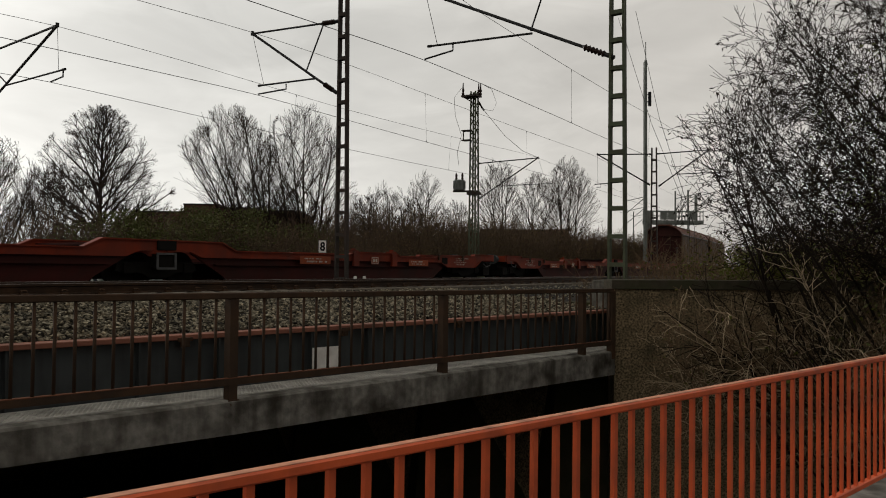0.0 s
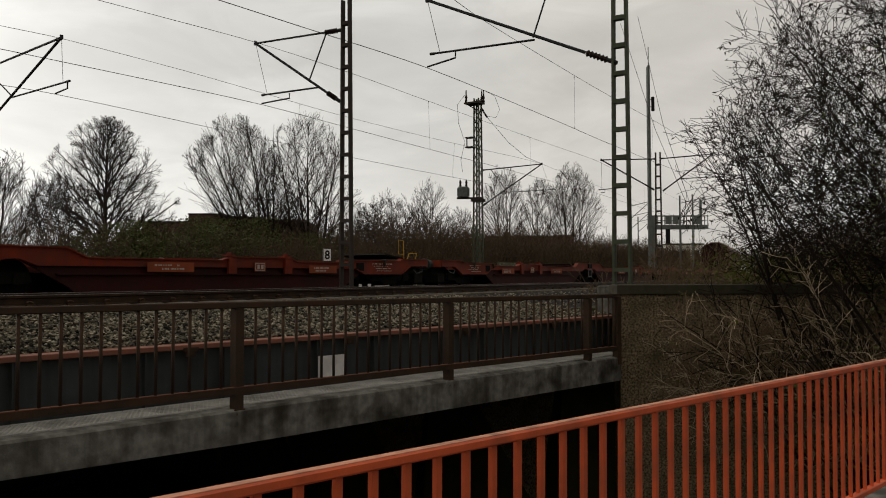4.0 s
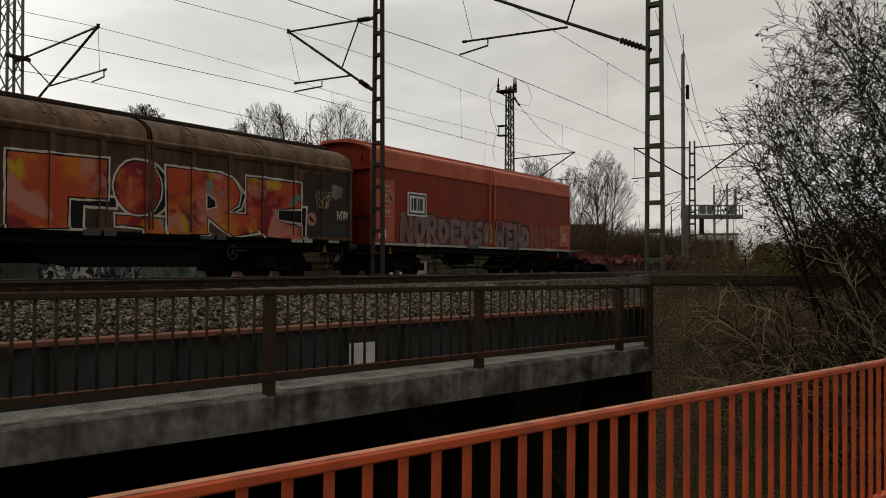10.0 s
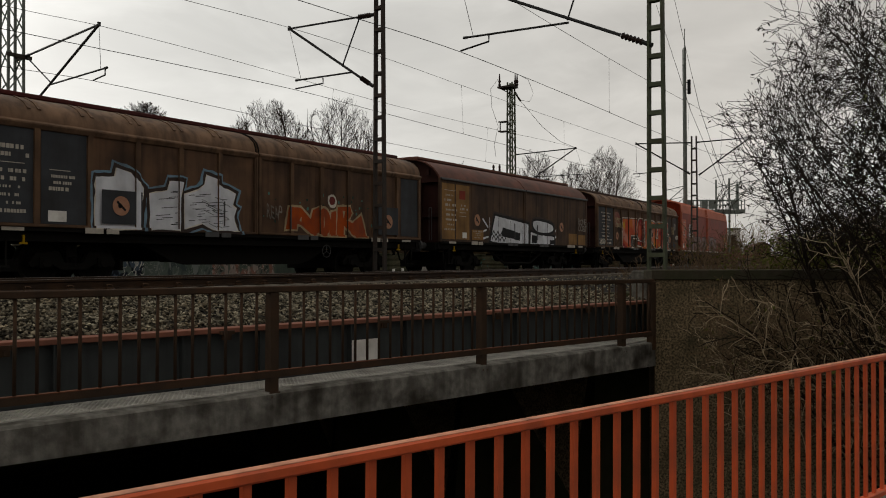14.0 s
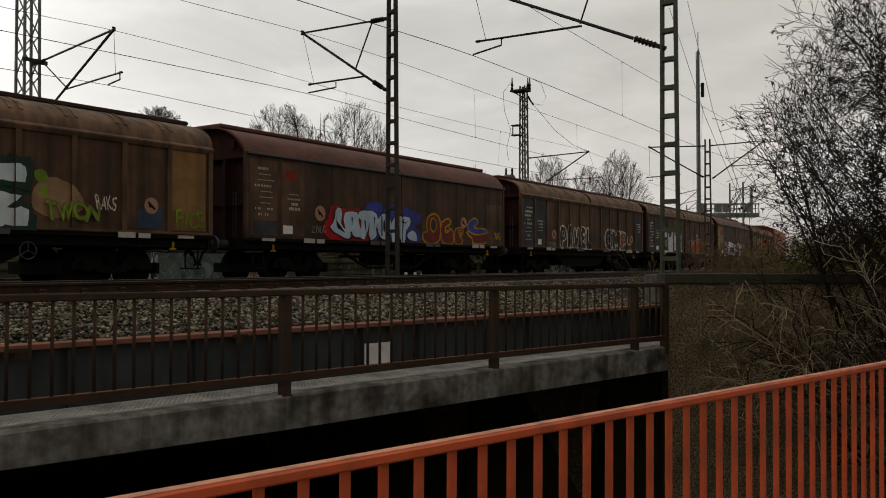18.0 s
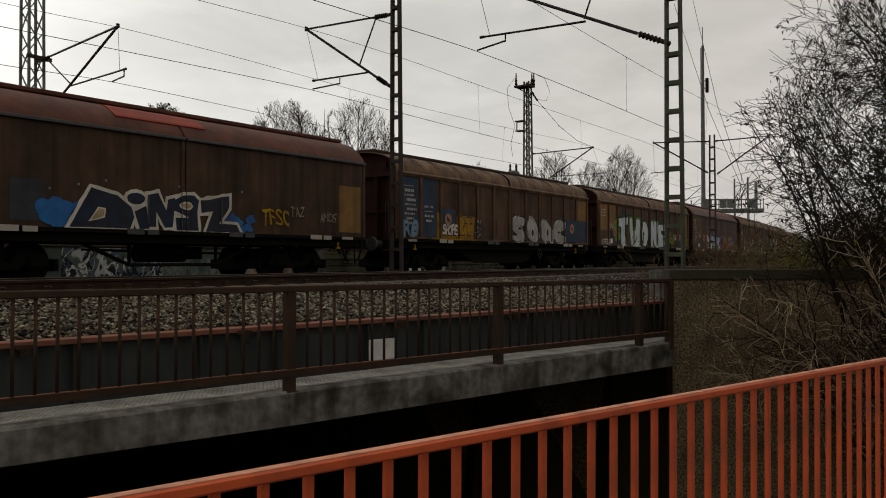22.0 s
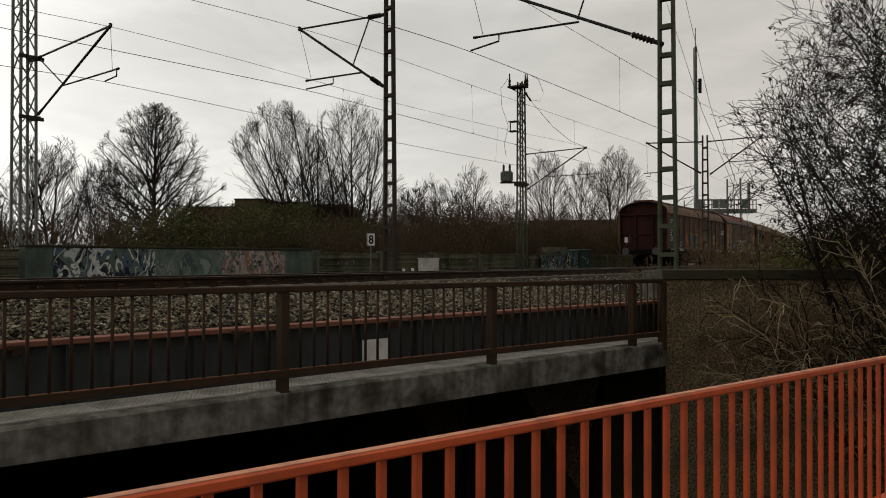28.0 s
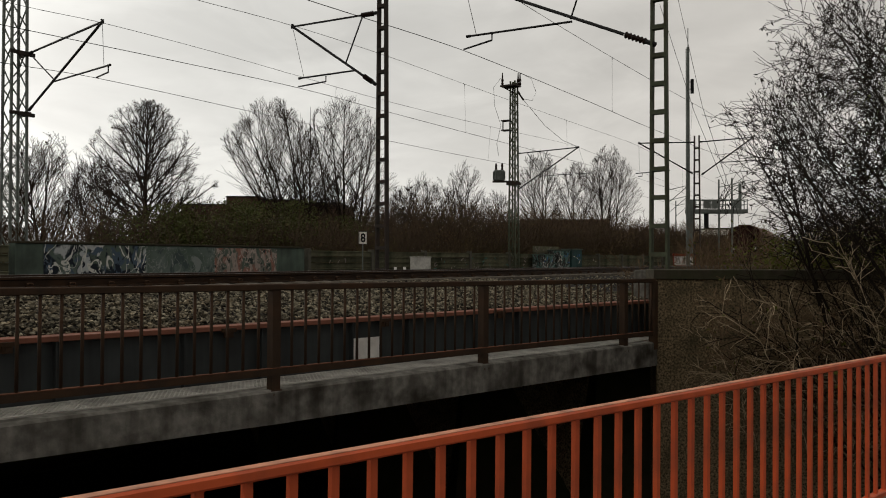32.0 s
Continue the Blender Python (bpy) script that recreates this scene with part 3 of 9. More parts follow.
DARKSIDE = mat("dark_brown_sliding_wall", (0.105, 0.067, 0.046), (0.058, 0.039, 0.029), rough=0.65, scale=1.4, amount=0.8, dirt=(0.02, 0.016, 0.013), dirt_scale=0.6, dirt_amount=0.8, streak=0.7, bump=0.08)
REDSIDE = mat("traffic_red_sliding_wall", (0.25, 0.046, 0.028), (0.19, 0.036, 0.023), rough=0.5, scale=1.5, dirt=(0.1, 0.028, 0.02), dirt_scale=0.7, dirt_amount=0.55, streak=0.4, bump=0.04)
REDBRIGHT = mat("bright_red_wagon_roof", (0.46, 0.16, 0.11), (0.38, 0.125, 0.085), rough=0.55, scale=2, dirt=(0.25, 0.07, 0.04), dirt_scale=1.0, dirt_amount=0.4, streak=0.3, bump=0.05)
FLATRED = mat("red_container_wagon_paint", (0.19, 0.043, 0.028), (0.12, 0.031, 0.021), rough=0.6, scale=2, dirt=(0.07, 0.03, 0.024), dirt_scale=1.2, dirt_amount=0.65, streak=0.35, bump=0.08)
FLATPANEL = mat("bleached_red_panel_paint", (0.27, 0.085, 0.05), (0.2, 0.065, 0.042), rough=0.6, scale=3, dirt=(0.1, 0.04, 0.03), dirt_amount=0.5, streak=0.3)
FLATDARK = mat("dark_maroon_paint", (0.045, 0.013, 0.011), (0.028, 0.011, 0.009), rough=0.7, scale=2, dirt=(0.02, 0.014, 0.012), dirt_scale=1.0, dirt_amount=0.6, bump=0.08)
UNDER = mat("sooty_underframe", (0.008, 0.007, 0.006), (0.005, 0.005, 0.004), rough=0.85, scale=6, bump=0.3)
BUFFERGREY = mat("buffer_steel", (0.1, 0.1, 0.1), (0.06, 0.06, 0.06), rough=0.5, metal=0.4, scale=8)
OCHRE = mat("ochre_panel_paint", (0.3, 0.185, 0.095), (0.2, 0.125, 0.068), rough=0.7, scale=3, dirt=(0.07, 0.045, 0.027), streak=0.4)
SLATE = mat("slate_grey_panel_paint", (0.06, 0.063, 0.068), (0.042, 0.045, 0.05), rough=0.7, scale=3, dirt=(0.03, 0.028, 0.026), streak=0.4)
SLATEBLUE = mat("slate_blue_panel_paint", (0.055, 0.075, 0.11), (0.04, 0.055, 0.08), rough=0.7, scale=3, dirt=(0.03, 0.032, 0.036), streak=0.4)
STENCIL = mat("off_white_stencil", (0.5, 0.47, 0.42), (0.36, 0.33, 0.29), rough=0.7, scale=10, bump=0)
YELLOW = mat("yellow_hook_paint", (0.4, 0.27, 0.07), (0.3, 0.18, 0.05), rough=0.6, scale=10, bump=0)
DISC = mat("faded_orange_disc", (0.42, 0.26, 0.19), (0.32, 0.17, 0.12), rough=0.7, scale=10, bump=0)


def sprayed(name, colours, seed, ground=(0.06, 0.08, 0.07), squash=0.75):
    """Old overlapping spray paint: torn patches of several colours over a ground colour."""
    m = bpy.data.materials.new(name)
    m.use_nodes = True
    nt = m.node_tree
    n, l = nt.nodes, nt.links
    b = n["Principled BSDF"]
    b.inputs["Roughness"].default_value = 0.8
    b.inputs["Specular IOR Level"].default_value = 0.1
    tc = n.new("ShaderNodeTexCoord")
    col = None
    for k, (c, sc, lo, hi) in enumerate(colours):
        mp = n.new("ShaderNodeMapping")
        mp.inputs["Location"].default_value = (seed + 3.7 * k, 0, 1.3 * k)
        mp.inputs["Scale"].default_value = (1.0, 1.0, squash)
        l.new(tc.outputs["Object"], mp.inputs[0])
        t = n.new("ShaderNodeTexNoise")
        t.inputs["Scale"].default_value = sc
        t.inputs["Detail"].default_value = 3.0
        t.inputs["Distortion"].default_value = 1.6 if 0.5 < squash < 0.9 else 0.5
        l.new(mp.outputs[0], t.inputs[0])
        r = n.new("ShaderNodeMapRange")
        src = t.outputs[0]
        if lo > hi:
            # a drawn line along the patches' edges
            gap = n.new("ShaderNodeMath")
            gap.operation = "SUBTRACT"
            gap.inputs[1].default_value = 0.5
            l.new(src, gap.inputs[0])
            flat = n.new("ShaderNodeMath")
            flat.operation = "ABSOLUTE"
            l.new(gap.outputs[0], flat.inputs[0])
            src = flat.outputs[0]
        r.inputs["From Min"].default_value, r.inputs["From Max"].default_value = lo, hi
        l.new(src, r.inputs[0])
        x = n.new("ShaderNodeMixRGB")
        l.new(r.outputs[0], x.inputs[0])
        if col is None:
            x.inputs[1].default_value = (*ground, 1)
        else:
            l.new(col, x.inputs[1])
        x.inputs[2].default_value = (*c, 1)
        col = x.outputs[0]
    l.new(col, b.inputs["Base Color"])
    return m


def spray(name, a, b, dirt=(0.05, 0.04, 0.035), rough=0.6):
    return mat(name, a, b, rough=rough, scale=3.5, amount=0.8, dirt=dirt, dirt_scale=1.6, dirt_amount=0.55, streak=0.3, bump=0.02)


PAINTS = {
    "silver": spray("silver_spray_paint", (0.8, 0.81, 0.84), (0.64, 0.65, 0.69), (0.36, 0.36, 0.37), 0.45),
    "chalk": spray("white_spray_paint", (0.78, 0.74, 0.66), (0.6, 0.56, 0.49), (0.36, 0.32, 0.27)),
    "palegreen": spray("pale_green_grey_spray_paint", (0.72, 0.77, 0.77), (0.6, 0.65, 0.66), (0.42, 0.48, 0.47)),
    "paleblue": spray("pale_blue_spray_paint", (0.26, 0.36, 0.44), (0.16, 0.24, 0.3)),
    "mauve": spray("mauve_grey_spray_paint", (0.25, 0.185, 0.18), (0.19, 0.13, 0.125), (0.13, 0.06, 0.05)),
    "thinmauve": spray("thin_mauve_spray_paint", (0.24, 0.12, 0.1), (0.19, 0.085, 0.07), (0.2, 0.05, 0.035)),
    "cream": spray("cream_spray_paint", (0.5, 0.4, 0.27), (0.36, 0.28, 0.18)),
    "red": spray("red_spray_paint", (0.42, 0.045, 0.045), (0.3, 0.035, 0.04)),
    "pale": spray("pale_thin_spray_paint", (0.4, 0.36, 0.3), (0.27, 0.235, 0.2)),
    "green": spray("lime_spray_paint", (0.25, 0.36, 0.08), (0.15, 0.22, 0.06)),
    "dkgreen": spray("dark_green_spray_paint", (0.02, 0.055, 0.036), (0.018, 0.036, 0.028)),
    "orange": spray("orange_spray_paint", (0.4, 0.1, 0.045), (0.3, 0.07, 0.035)),
    "multi": sprayed("red_orange_and_teal_spray_fill", [((0.24, 0.03, 0.035), 1.0, 0.46, 0.56), ((0.6, 0.17, 0.03), 1.1, 0.52, 0.62), ((0.55, 0.33, 0.03), 0.9, 0.57, 0.63), ((0.55, 0.22, 0.16), 1.2, 0.57, 0.66), ((0.15, 0.27, 0.23), 1.3, 0.63, 0.69)], 3.0, (0.5, 0.09, 0.04), 1.0),
    "black": mat("black_spray_paint", (0.012, 0.012, 0.013), rough=0.6, scale=6, bump=0.02),
    "yellow": spray("yellow_spray_paint", (0.5, 0.34, 0.06), (0.36, 0.2, 0.045)),
    "wine": spray("wine_red_spray_paint", (0.2, 0.04, 0.036), (0.13, 0.03, 0.03)),
    "blue": spray("blue_spray_paint", (0.06, 0.085, 0.34), (0.045, 0.06, 0.22)),
    "skyblue": spray("sky_blue_spray_paint", (0.07, 0.19, 0.42), (0.05, 0.12, 0.28)),
    "navy": spray("navy_spray_paint", (0.03, 0.04, 0.065), (0.02, 0.024, 0.035)),
    "teal": spray("teal_spray_paint", (0.085, 0.16, 0.15), (0.055, 0.1, 0.095)),
    "brown": spray("tan_spray_paint", (0.18, 0.13, 0.085), (0.12, 0.09, 0.062)),
    "amber": spray("amber_spray_paint", (0.42, 0.26, 0.07), (0.3, 0.16, 0.05)),
    "rustorange": spray("rusty_orange_spray_paint", (0.27, 0.1, 0.05), (0.19, 0.07, 0.04)),
    "peach": spray("peach_spray_paint", (0.4, 0.27, 0.17), (0.27, 0.18, 0.115)),
    "ice": spray("ice_blue_spray_paint", (0.58, 0.67, 0.74), (0.46, 0.55, 0.63), (0.3, 0.36, 0.42)),
    "umber": spray("umber_spray_paint", (0.05, 0.037, 0.032), (0.035, 0.027, 0.024)),
    "wallteal": spray("faded_teal_spray_paint", (0.12, 0.24, 0.21), (0.07, 0.14, 0.12)),
    "slateblue": spray("slate_blue_paint", (0.055, 0.075, 0.11), (0.04, 0.055, 0.08)),
    "dullsilver": spray("dull_silver_spray_paint", (0.52, 0.5, 0.47), (0.38, 0.36, 0.34), (0.2, 0.19, 0.18)),
    "grey": spray("dull_grey_spray_paint", (0.3, 0.27, 0.24), (0.2, 0.18, 0.16)),
}
SIDE_Y = -1.45


def glyphs(text, bold, shear=0.0):
    """The built-in font's outline of text as points and faces."""
    cu = bpy.data.curves.new("letters", "FONT")
    cu.body = text
    cu.size = 1.0
    cu.offset = bold
    cu.shear = shear
    cu.resolution_u = 3
    cu.extrude = 0.004
    ob = bpy.data.objects.new("letters", cu)
    me = bpy.data.meshes.new_from_object(ob)
    co = np.zeros(len(me.vertices) * 3)
    me.vertices.foreach_get("co", co)
    faces = [tuple(q.vertices) for q in me.polygons]
    bpy.data.objects.remove(ob)
    bpy.data.meshes.remove(me)
    bpy.data.curves.remove(cu)
    return co.reshape(-1, 3), faces


def lettering(text, x0, x1, z0, z1, y, bold=0.0, shear=0.0, wild=0.0, seed=1):
    """A flat mesh of text, fitted into x0..x1 and z0..z1 on a side that looks towards -y. wild: how far each letter leans and swells by hand."""
    V, F = [], []
    if wild <= 0:
        cells = [(text, x0, x1, z0, z1)]
    else:
        cells = []
        rows = text.split("\n")
        dz = (z1 - z0) / len(rows)
        longest = max(len(r) for r in rows)
        for i, r in enumerate(rows):
            a, b = (x0, x1) if len(rows) == 1 else (x0, x0 + (x1 - x0) * max(0.4, len(r) / longest))
            wide = [0.5 if c in "i.! " else (1.25 if c in "WMO" else 1.0) for c in r]
            x = a
            for c, w in zip(r, wide):
                e = x + (b - a) * w / sum(wide)
                if c != " ":
                    cells.append((c, x, e, z1 - (i + 0.93) * dz if len(rows) > 1 else z0, z1 - i * dz))
                x = e
    rng = random.Random(seed)
    for no, (c, a, b, lo_z, hi_z) in enumerate(cells):
        ref, _ = glyphs(c, 0.0, shear)
        co, faces = glyphs(c, bold, shear)
        lo, hi = ref.min(0), ref.max(0)
        w, h = b - a, hi_z - lo_z
        wide = hi[0] - lo[0]
        if wild > 0:
            # a narrow letter keeps its own width
            wide = max(wide, 0.85 * w / h * (hi[1] - lo[1])) if c in "iIl1.!" else wide
        u = (co[:, 0] - (lo[0] + hi[0]) / 2) / wide + 0.5
        v = (co[:, 1] - lo[1]) / (hi[1] - lo[1])
        if wild > 0:
            lean, swell, grow, drop, ph = rng.uniform(-0.25, 0.3), rng.uniform(-0.16, 0.2), rng.uniform(-0.05, 0.16), rng.uniform(-0.02, 0.1), rng.uniform(0, 6)
            u, v = (0.5 + (u - 0.5) * (0.9 + wild * (grow + swell * (v - 0.5) * 2)) + wild * (lean * (v - 0.5) * h / w * 0.6 + 0.06 * np.sin(5 * v + ph)),
                    v * (1 + wild * (drop - 0.06)) + wild * 0.07 * np.sin(4 * u + ph))
        k = len(V)
        V.extend(zip(a + u * w, np.where(co[:, 2] > 0, y - 0.0035 - 0.0004 * no, y), np.maximum(lo_z - 0.06 * h, lo_z + v * h)))
        F.extend([tuple(i + k for i in f) for f in faces])
    me = bpy.data.meshes.new("letters")
    me.from_pydata([tuple(float(q) for q in p) for p in V], [], F)
    return me


def tag_piece(root, text, x0, x1, z0, z1, fill, edge=None, back=None, label="", bold=0.035, shear=0.0, y=SIDE_Y, wild=1.0):
    """A graffiti piece: letters, their outline, and a coloured cloud behind."""
    zz = y - 0.062
    seed = sum(ord(c) * (k + 1) for k, c in enumerate(text))
    layers = [(fill, bold, 0.012)]
    if edge:
        layers.insert(0, (edge, bold + 0.032, 0.006))
    if back:
        layers.insert(0, (back, bold + 0.055, 0.0))
    ob = None
    for paint, b, lift in layers:
        me = lettering(text, x0, x1, z0, z1, zz - lift, b, shear, wild, seed)
        me.materials.append(PAINTS[paint])
        o = part("graffiti_lettering" if paint == fill else "graffiti_outline", me, None, root, label if paint == fill else "")
    return o


def cloud(root, x0, x1, z0, z1, paint, seed, n=16, lift=0.04):
    """A ragged sprayed cloud of overlapping patches."""
    rng = random.Random(seed)
    for k in range(n):
        x, z, r = rng.uniform(x0, x1), rng.uniform(z0, z1), rng.uniform(0.2, 0.36) * (z1 - z0)
        m = 11
        prof = []
        for i in range(m):
            q = 2 * math.pi * i / m
            rr = r * rng.uniform(0.75, 1.15)
            prof.append((x + rr * 1.3 * math.cos(q), max(1.19, z + rr * math.sin(q))))
        y = SIDE_Y - lift - 0.0012 * k
        part("spray_patch", Geo().plate(prof, y - 0.001, y), PAINTS[paint], root)





def patch(root, name, x0, x1, z0, z1, material, label="", y=SIDE_Y, lift=0.004):
    return part(name, Geo().box(x0, x1, y - lift - 0.003, y - lift, z0, z1), material, root, label)


def stencils(root, x0, x1, z0, z1, rows, seed, y=SIDE_Y):
    """Rows of unreadable white stencil bars."""
    rng = random.Random(seed)
    g = Geo()
    for r in range(rows):
        z = z1 - (z1 - z0) * (r + 0.5) / rows
        h = (z1 - z0) / rows * rng.uniform(0.3, 0.62)
        x = x0 + rng.uniform(0, 0.3) * (x1 - x0)
        end = x1 - rng.uniform(0, 0.3) * (x1 - x0)
        if rng.random() < 0.2:
            g.box(x, end, y - 0.012, y - 0.009, z - 0.008, z + 0.008)
            continue
        while x < end - 0.03:
            w = rng.uniform(0.3, 0.8) * h + 0.01
            if rng.random() < 0.86:
                g.box(x, min(x + w, x1), y - 0.012, y - 0.009, z - h / 2, z + h / 2)
            x += w + rng.choice((0.012, 0.014, 0.04))
    if g.v:
        tagged(part("stencil", g, STENCIL, root, "off-white stencilled markings"), kind="stuff")


def round_mark(root, x, z, r=0.2, y=SIDE_Y):
    d = part("round_mark", Geo().disc((x, y - 0.011, z), r, 1, 0.006), DISC, root, "faded orange round mark")
    part("mark_tick", Geo().beam((x - r * 0.5, y - 0.017, z + r * 0.45), (x + r * 0.5, y - 0.017, z - r * 0.45), 0.004, 0.05).disc((x - 0.03, y - 0.017, z), r * 0.25, 1, 0.004, 8), BLACK, d)


# ---- sprayed pieces: paint films that follow the ribs of a wagon's side ----
SIDES = {}     # thing's name: (length, kind) of the wagon's side


def side_steps(L, kind):
    """Stretches of a side from end to end, each with the depth of its surface."""
    half = L / 2
    proud = []
    for i, (a, b) in enumerate(((0.03, half - 0.02), (half + 0.02, L - 0.03))):
        if kind == "ribbed":
            for k in range(7):
                x = a + 0.05 + (b - a - 0.1) * k / 6
                proud.append((x - 0.06, x + 0.06, -1.50))
        else:
            strip = (b - 0.09, b) if i == 0 else ((a, a + 0.09) if kind == "smooth" else (a + 0.25, a + 0.34))
            proud.append((*strip, -1.50 if kind == "red" else -1.49))
    out, x = [], 0.03
    for a, b, y in sorted(proud):
        if a > x:
            out.append((x, a, -1.458 if kind == "smooth" else -1.45))
        out.append((max(a, x), b, y))
        x = max(b, x)
    out.append((x, L - 0.03, -1.458 if kind == "smooth" else -1.45))
    return [q for q in out if q[1] - q[0] > 0.004]


def cut(pts, axis, limit, keep_above):
    """The part of a closed outline on one side of a straight line."""
    out = []
    for p, q in zip(pts, pts[1:] + pts[:1]):
        a, b = (p[axis] - limit), (q[axis] - limit)
        if not keep_above:
            a, b = -a, -b
        if a >= 0:
            out.append(p)
        if (a < 0) != (b < 0):
            f = a / (a - b)
            out.append((p[0] + (q[0] - p[0]) * f, p[1] + (q[1] - p[1]) * f))
    return out


def film(root, name, pts, paint, lift, label=""):
    """One coat of paint inside the outline pts of (x, z)."""
    L, kind = SIDES[root.name]
    v, f = [], []
    bands = ((1.165, 1.243, -1.507), (1.243, 3.2, None)) if kind == "ribbed" else ((1.18, 3.5, None),)
    for x0, x1, y in side_steps(L, kind):
        slab = cut(cut(pts, 0, x0, True), 0, x1, False)
        if len(slab) < 3:
            continue
        for z0, z1, own in bands:
            q = cut(cut(slab, 1, z0, True), 1, z1, False)
            if len(q) < 3:
                continue
            f.append(tuple(range(len(v), len(v) + len(q))))
            v += [(a, min(y, own or y) - lift, b) for a, b in q]
    if f:
        part(name, raw_mesh(name, v, f, PAINTS[paint]), None, root, label)


def grown(pts, d):
    """The outline moved outwards by d."""
    turn = 1 if sum(a[0] * b[1] - b[0] * a[1] for a, b in zip(pts, pts[1:] + pts[:1])) > 0 else -1
    out = []
    n = len(pts)
    for i in range(n):
        p, q, r = Vector(pts[i - 1]), Vector(pts[i]), Vector(pts[(i + 1) % n])
        e, g = (q - p), (r - q)
        if e.length < 1e-6 or g.length < 1e-6:
            out.append(tuple(q))
            continue
        e, g = e.normalized(), g.normalized()
        na, nb = Vector((e.y, -e.x)) * turn, Vector((g.y, -g.x)) * turn
        m = na + nb
        if m.length < 0.3:
            m = na
        m.normalize()
        out.append(tuple(q + m * (d / max(0.5, m.dot(na)))))
    return out


def eased(pts, times=2):
    """A closed outline with its corners cut round."""
    for _ in range(times):
        out = []
        for (a, b), (c, d) in zip(pts, pts[1:] + pts[:1]):
            out += [(a * 0.75 + c * 0.25, b * 0.75 + d * 0.25), (a * 0.25 + c * 0.75, b * 0.25 + d * 0.75)]
        pts = out
    return pts


def oval(x, z, rx, rz, n=18):
    return [(x + rx * math.cos(2 * math.pi * k / n), z + rz * math.sin(2 * math.pi * k / n)) for k in range(n)]


def ragged(pts, step, amount, seed):
    """The outline broken into short wavering pieces, as a spray can draws it."""
    rng = random.Random(seed)
    out = []
    for (a, b), (c, d) in zip(pts, pts[1:] + pts[:1]):
        n = max(1, int(math.hypot(c - a, d - b) / step))
        for k in range(n):
            f = k / n
            out.append((a + (c - a) * f + rng.gauss(0, amount), b + (d - b) * f + rng.gauss(0, amount)))
    return out


def piece(root, letters, coats, label="", lift=0.004, rough=0.006):
    """Sprayed letters, coat by coat: (paint, how far it reaches past the letter). Each letter is an outline; the last coat is the fill."""
    for c, (paint, past) in enumerate(coats):
        last = c == len(coats) - 1
        for k, pts in enumerate(letters):
            shape = ragged(grown(pts, past) if past else pts, 0.14, rough if last else rough * 2, k * 7 + c)
            film(root, "graffiti_lettering" if last else "graffiti_outline", shape, paint, lift + 0.0022 * c + 0.0003 * k, label if last else "")


LETTERS = {
    "N": [(0, 0), (0, 1), (0.34, 1), (0.66, 0.45), (0.66, 1), (1, 1), (1, 0), (0.68, 0), (0.34, 0.52), (0.34, 0)],
    "O": [(0, 0.3), (0, 0.72), (0.3, 1), (0.7, 1), (1, 0.72), (1, 0.3), (0.7, 0), (0.3, 0)],
    "R": [(0, 0), (0, 1), (0.7, 1), (1, 0.82), (1, 0.58), (0.78, 0.42), (1, 0), (0.62, 0), (0.42, 0.34), (0.36, 0.34), (0.36, 0)],
    "D": [(0, 0), (0, 1), (0.6, 1), (1, 0.72), (1, 0.3), (0.62, 0)],
    "E": [(0, 0), (0, 1), (1, 1), (1, 0.72), (0.4, 0.72), (0.4, 0.62), (0.85, 0.62), (0.85, 0.4), (0.4, 0.4), (0.4, 0.28), (1, 0.28), (1, 0)],
    "M": [(0, 0), (0, 1), (0.3, 1), (0.5, 0.62), (0.7, 1), (1, 1), (1, 0), (0.72, 0), (0.72, 0.5), (0.5, 0.22), (0.28, 0.5), (0.28, 0)],
    "S": [(0, 0.05), (0, 0.3), (0.6, 0.3), (0.6, 0.38), (0.1, 0.45), (0, 0.65), (0.1, 0.95), (0.95, 1), (0.95, 0.72), (0.4, 0.72), (0.4, 0.64), (0.9, 0.55), (1, 0.3), (0.85, 0.02)],
    "W": [(0, 1), (0.28, 1), (0.34, 0.45), (0.5, 0.75), (0.66, 0.45), (0.72, 1), (1, 1), (0.86, 0), (0.6, 0), (0.5, 0.3), (0.4, 0), (0.14, 0)],
    "A": [(0, 0), (0.3, 1), (0.7, 1), (1, 0), (0.68, 0), (0.62, 0.2), (0.38, 0.2), (0.32, 0)],
    "T": [(0.3, 0), (0.3, 0.7), (0, 0.7), (0, 1), (1, 1), (1, 0.7), (0.7, 0.7), (0.7, 0)],
    "P": [(0, 0), (0, 1), (0.75, 1), (1, 0.8), (1, 0.5), (0.75, 0.36), (0.36, 0.36), (0.36, 0)],
    "V": [(0, 1), (0.32, 1), (0.5, 0.4), (0.68, 1), (1, 1), (0.66, 0), (0.34, 0)],
    "L": [(0, 0), (0, 1), (0.36, 1), (0.36, 0.3), (1, 0.3), (1, 0)],
}
COUNTERS = {"O": (0.5, 0.5, 0.14, 0.22), "R": (0.52, 0.7, 0.12, 0.1), "D": (0.48, 0.5, 0.14, 0.2), "A": (0.5, 0.5, 0.07, 0.13), "P": (0.52, 0.68, 0.14, 0.12)}


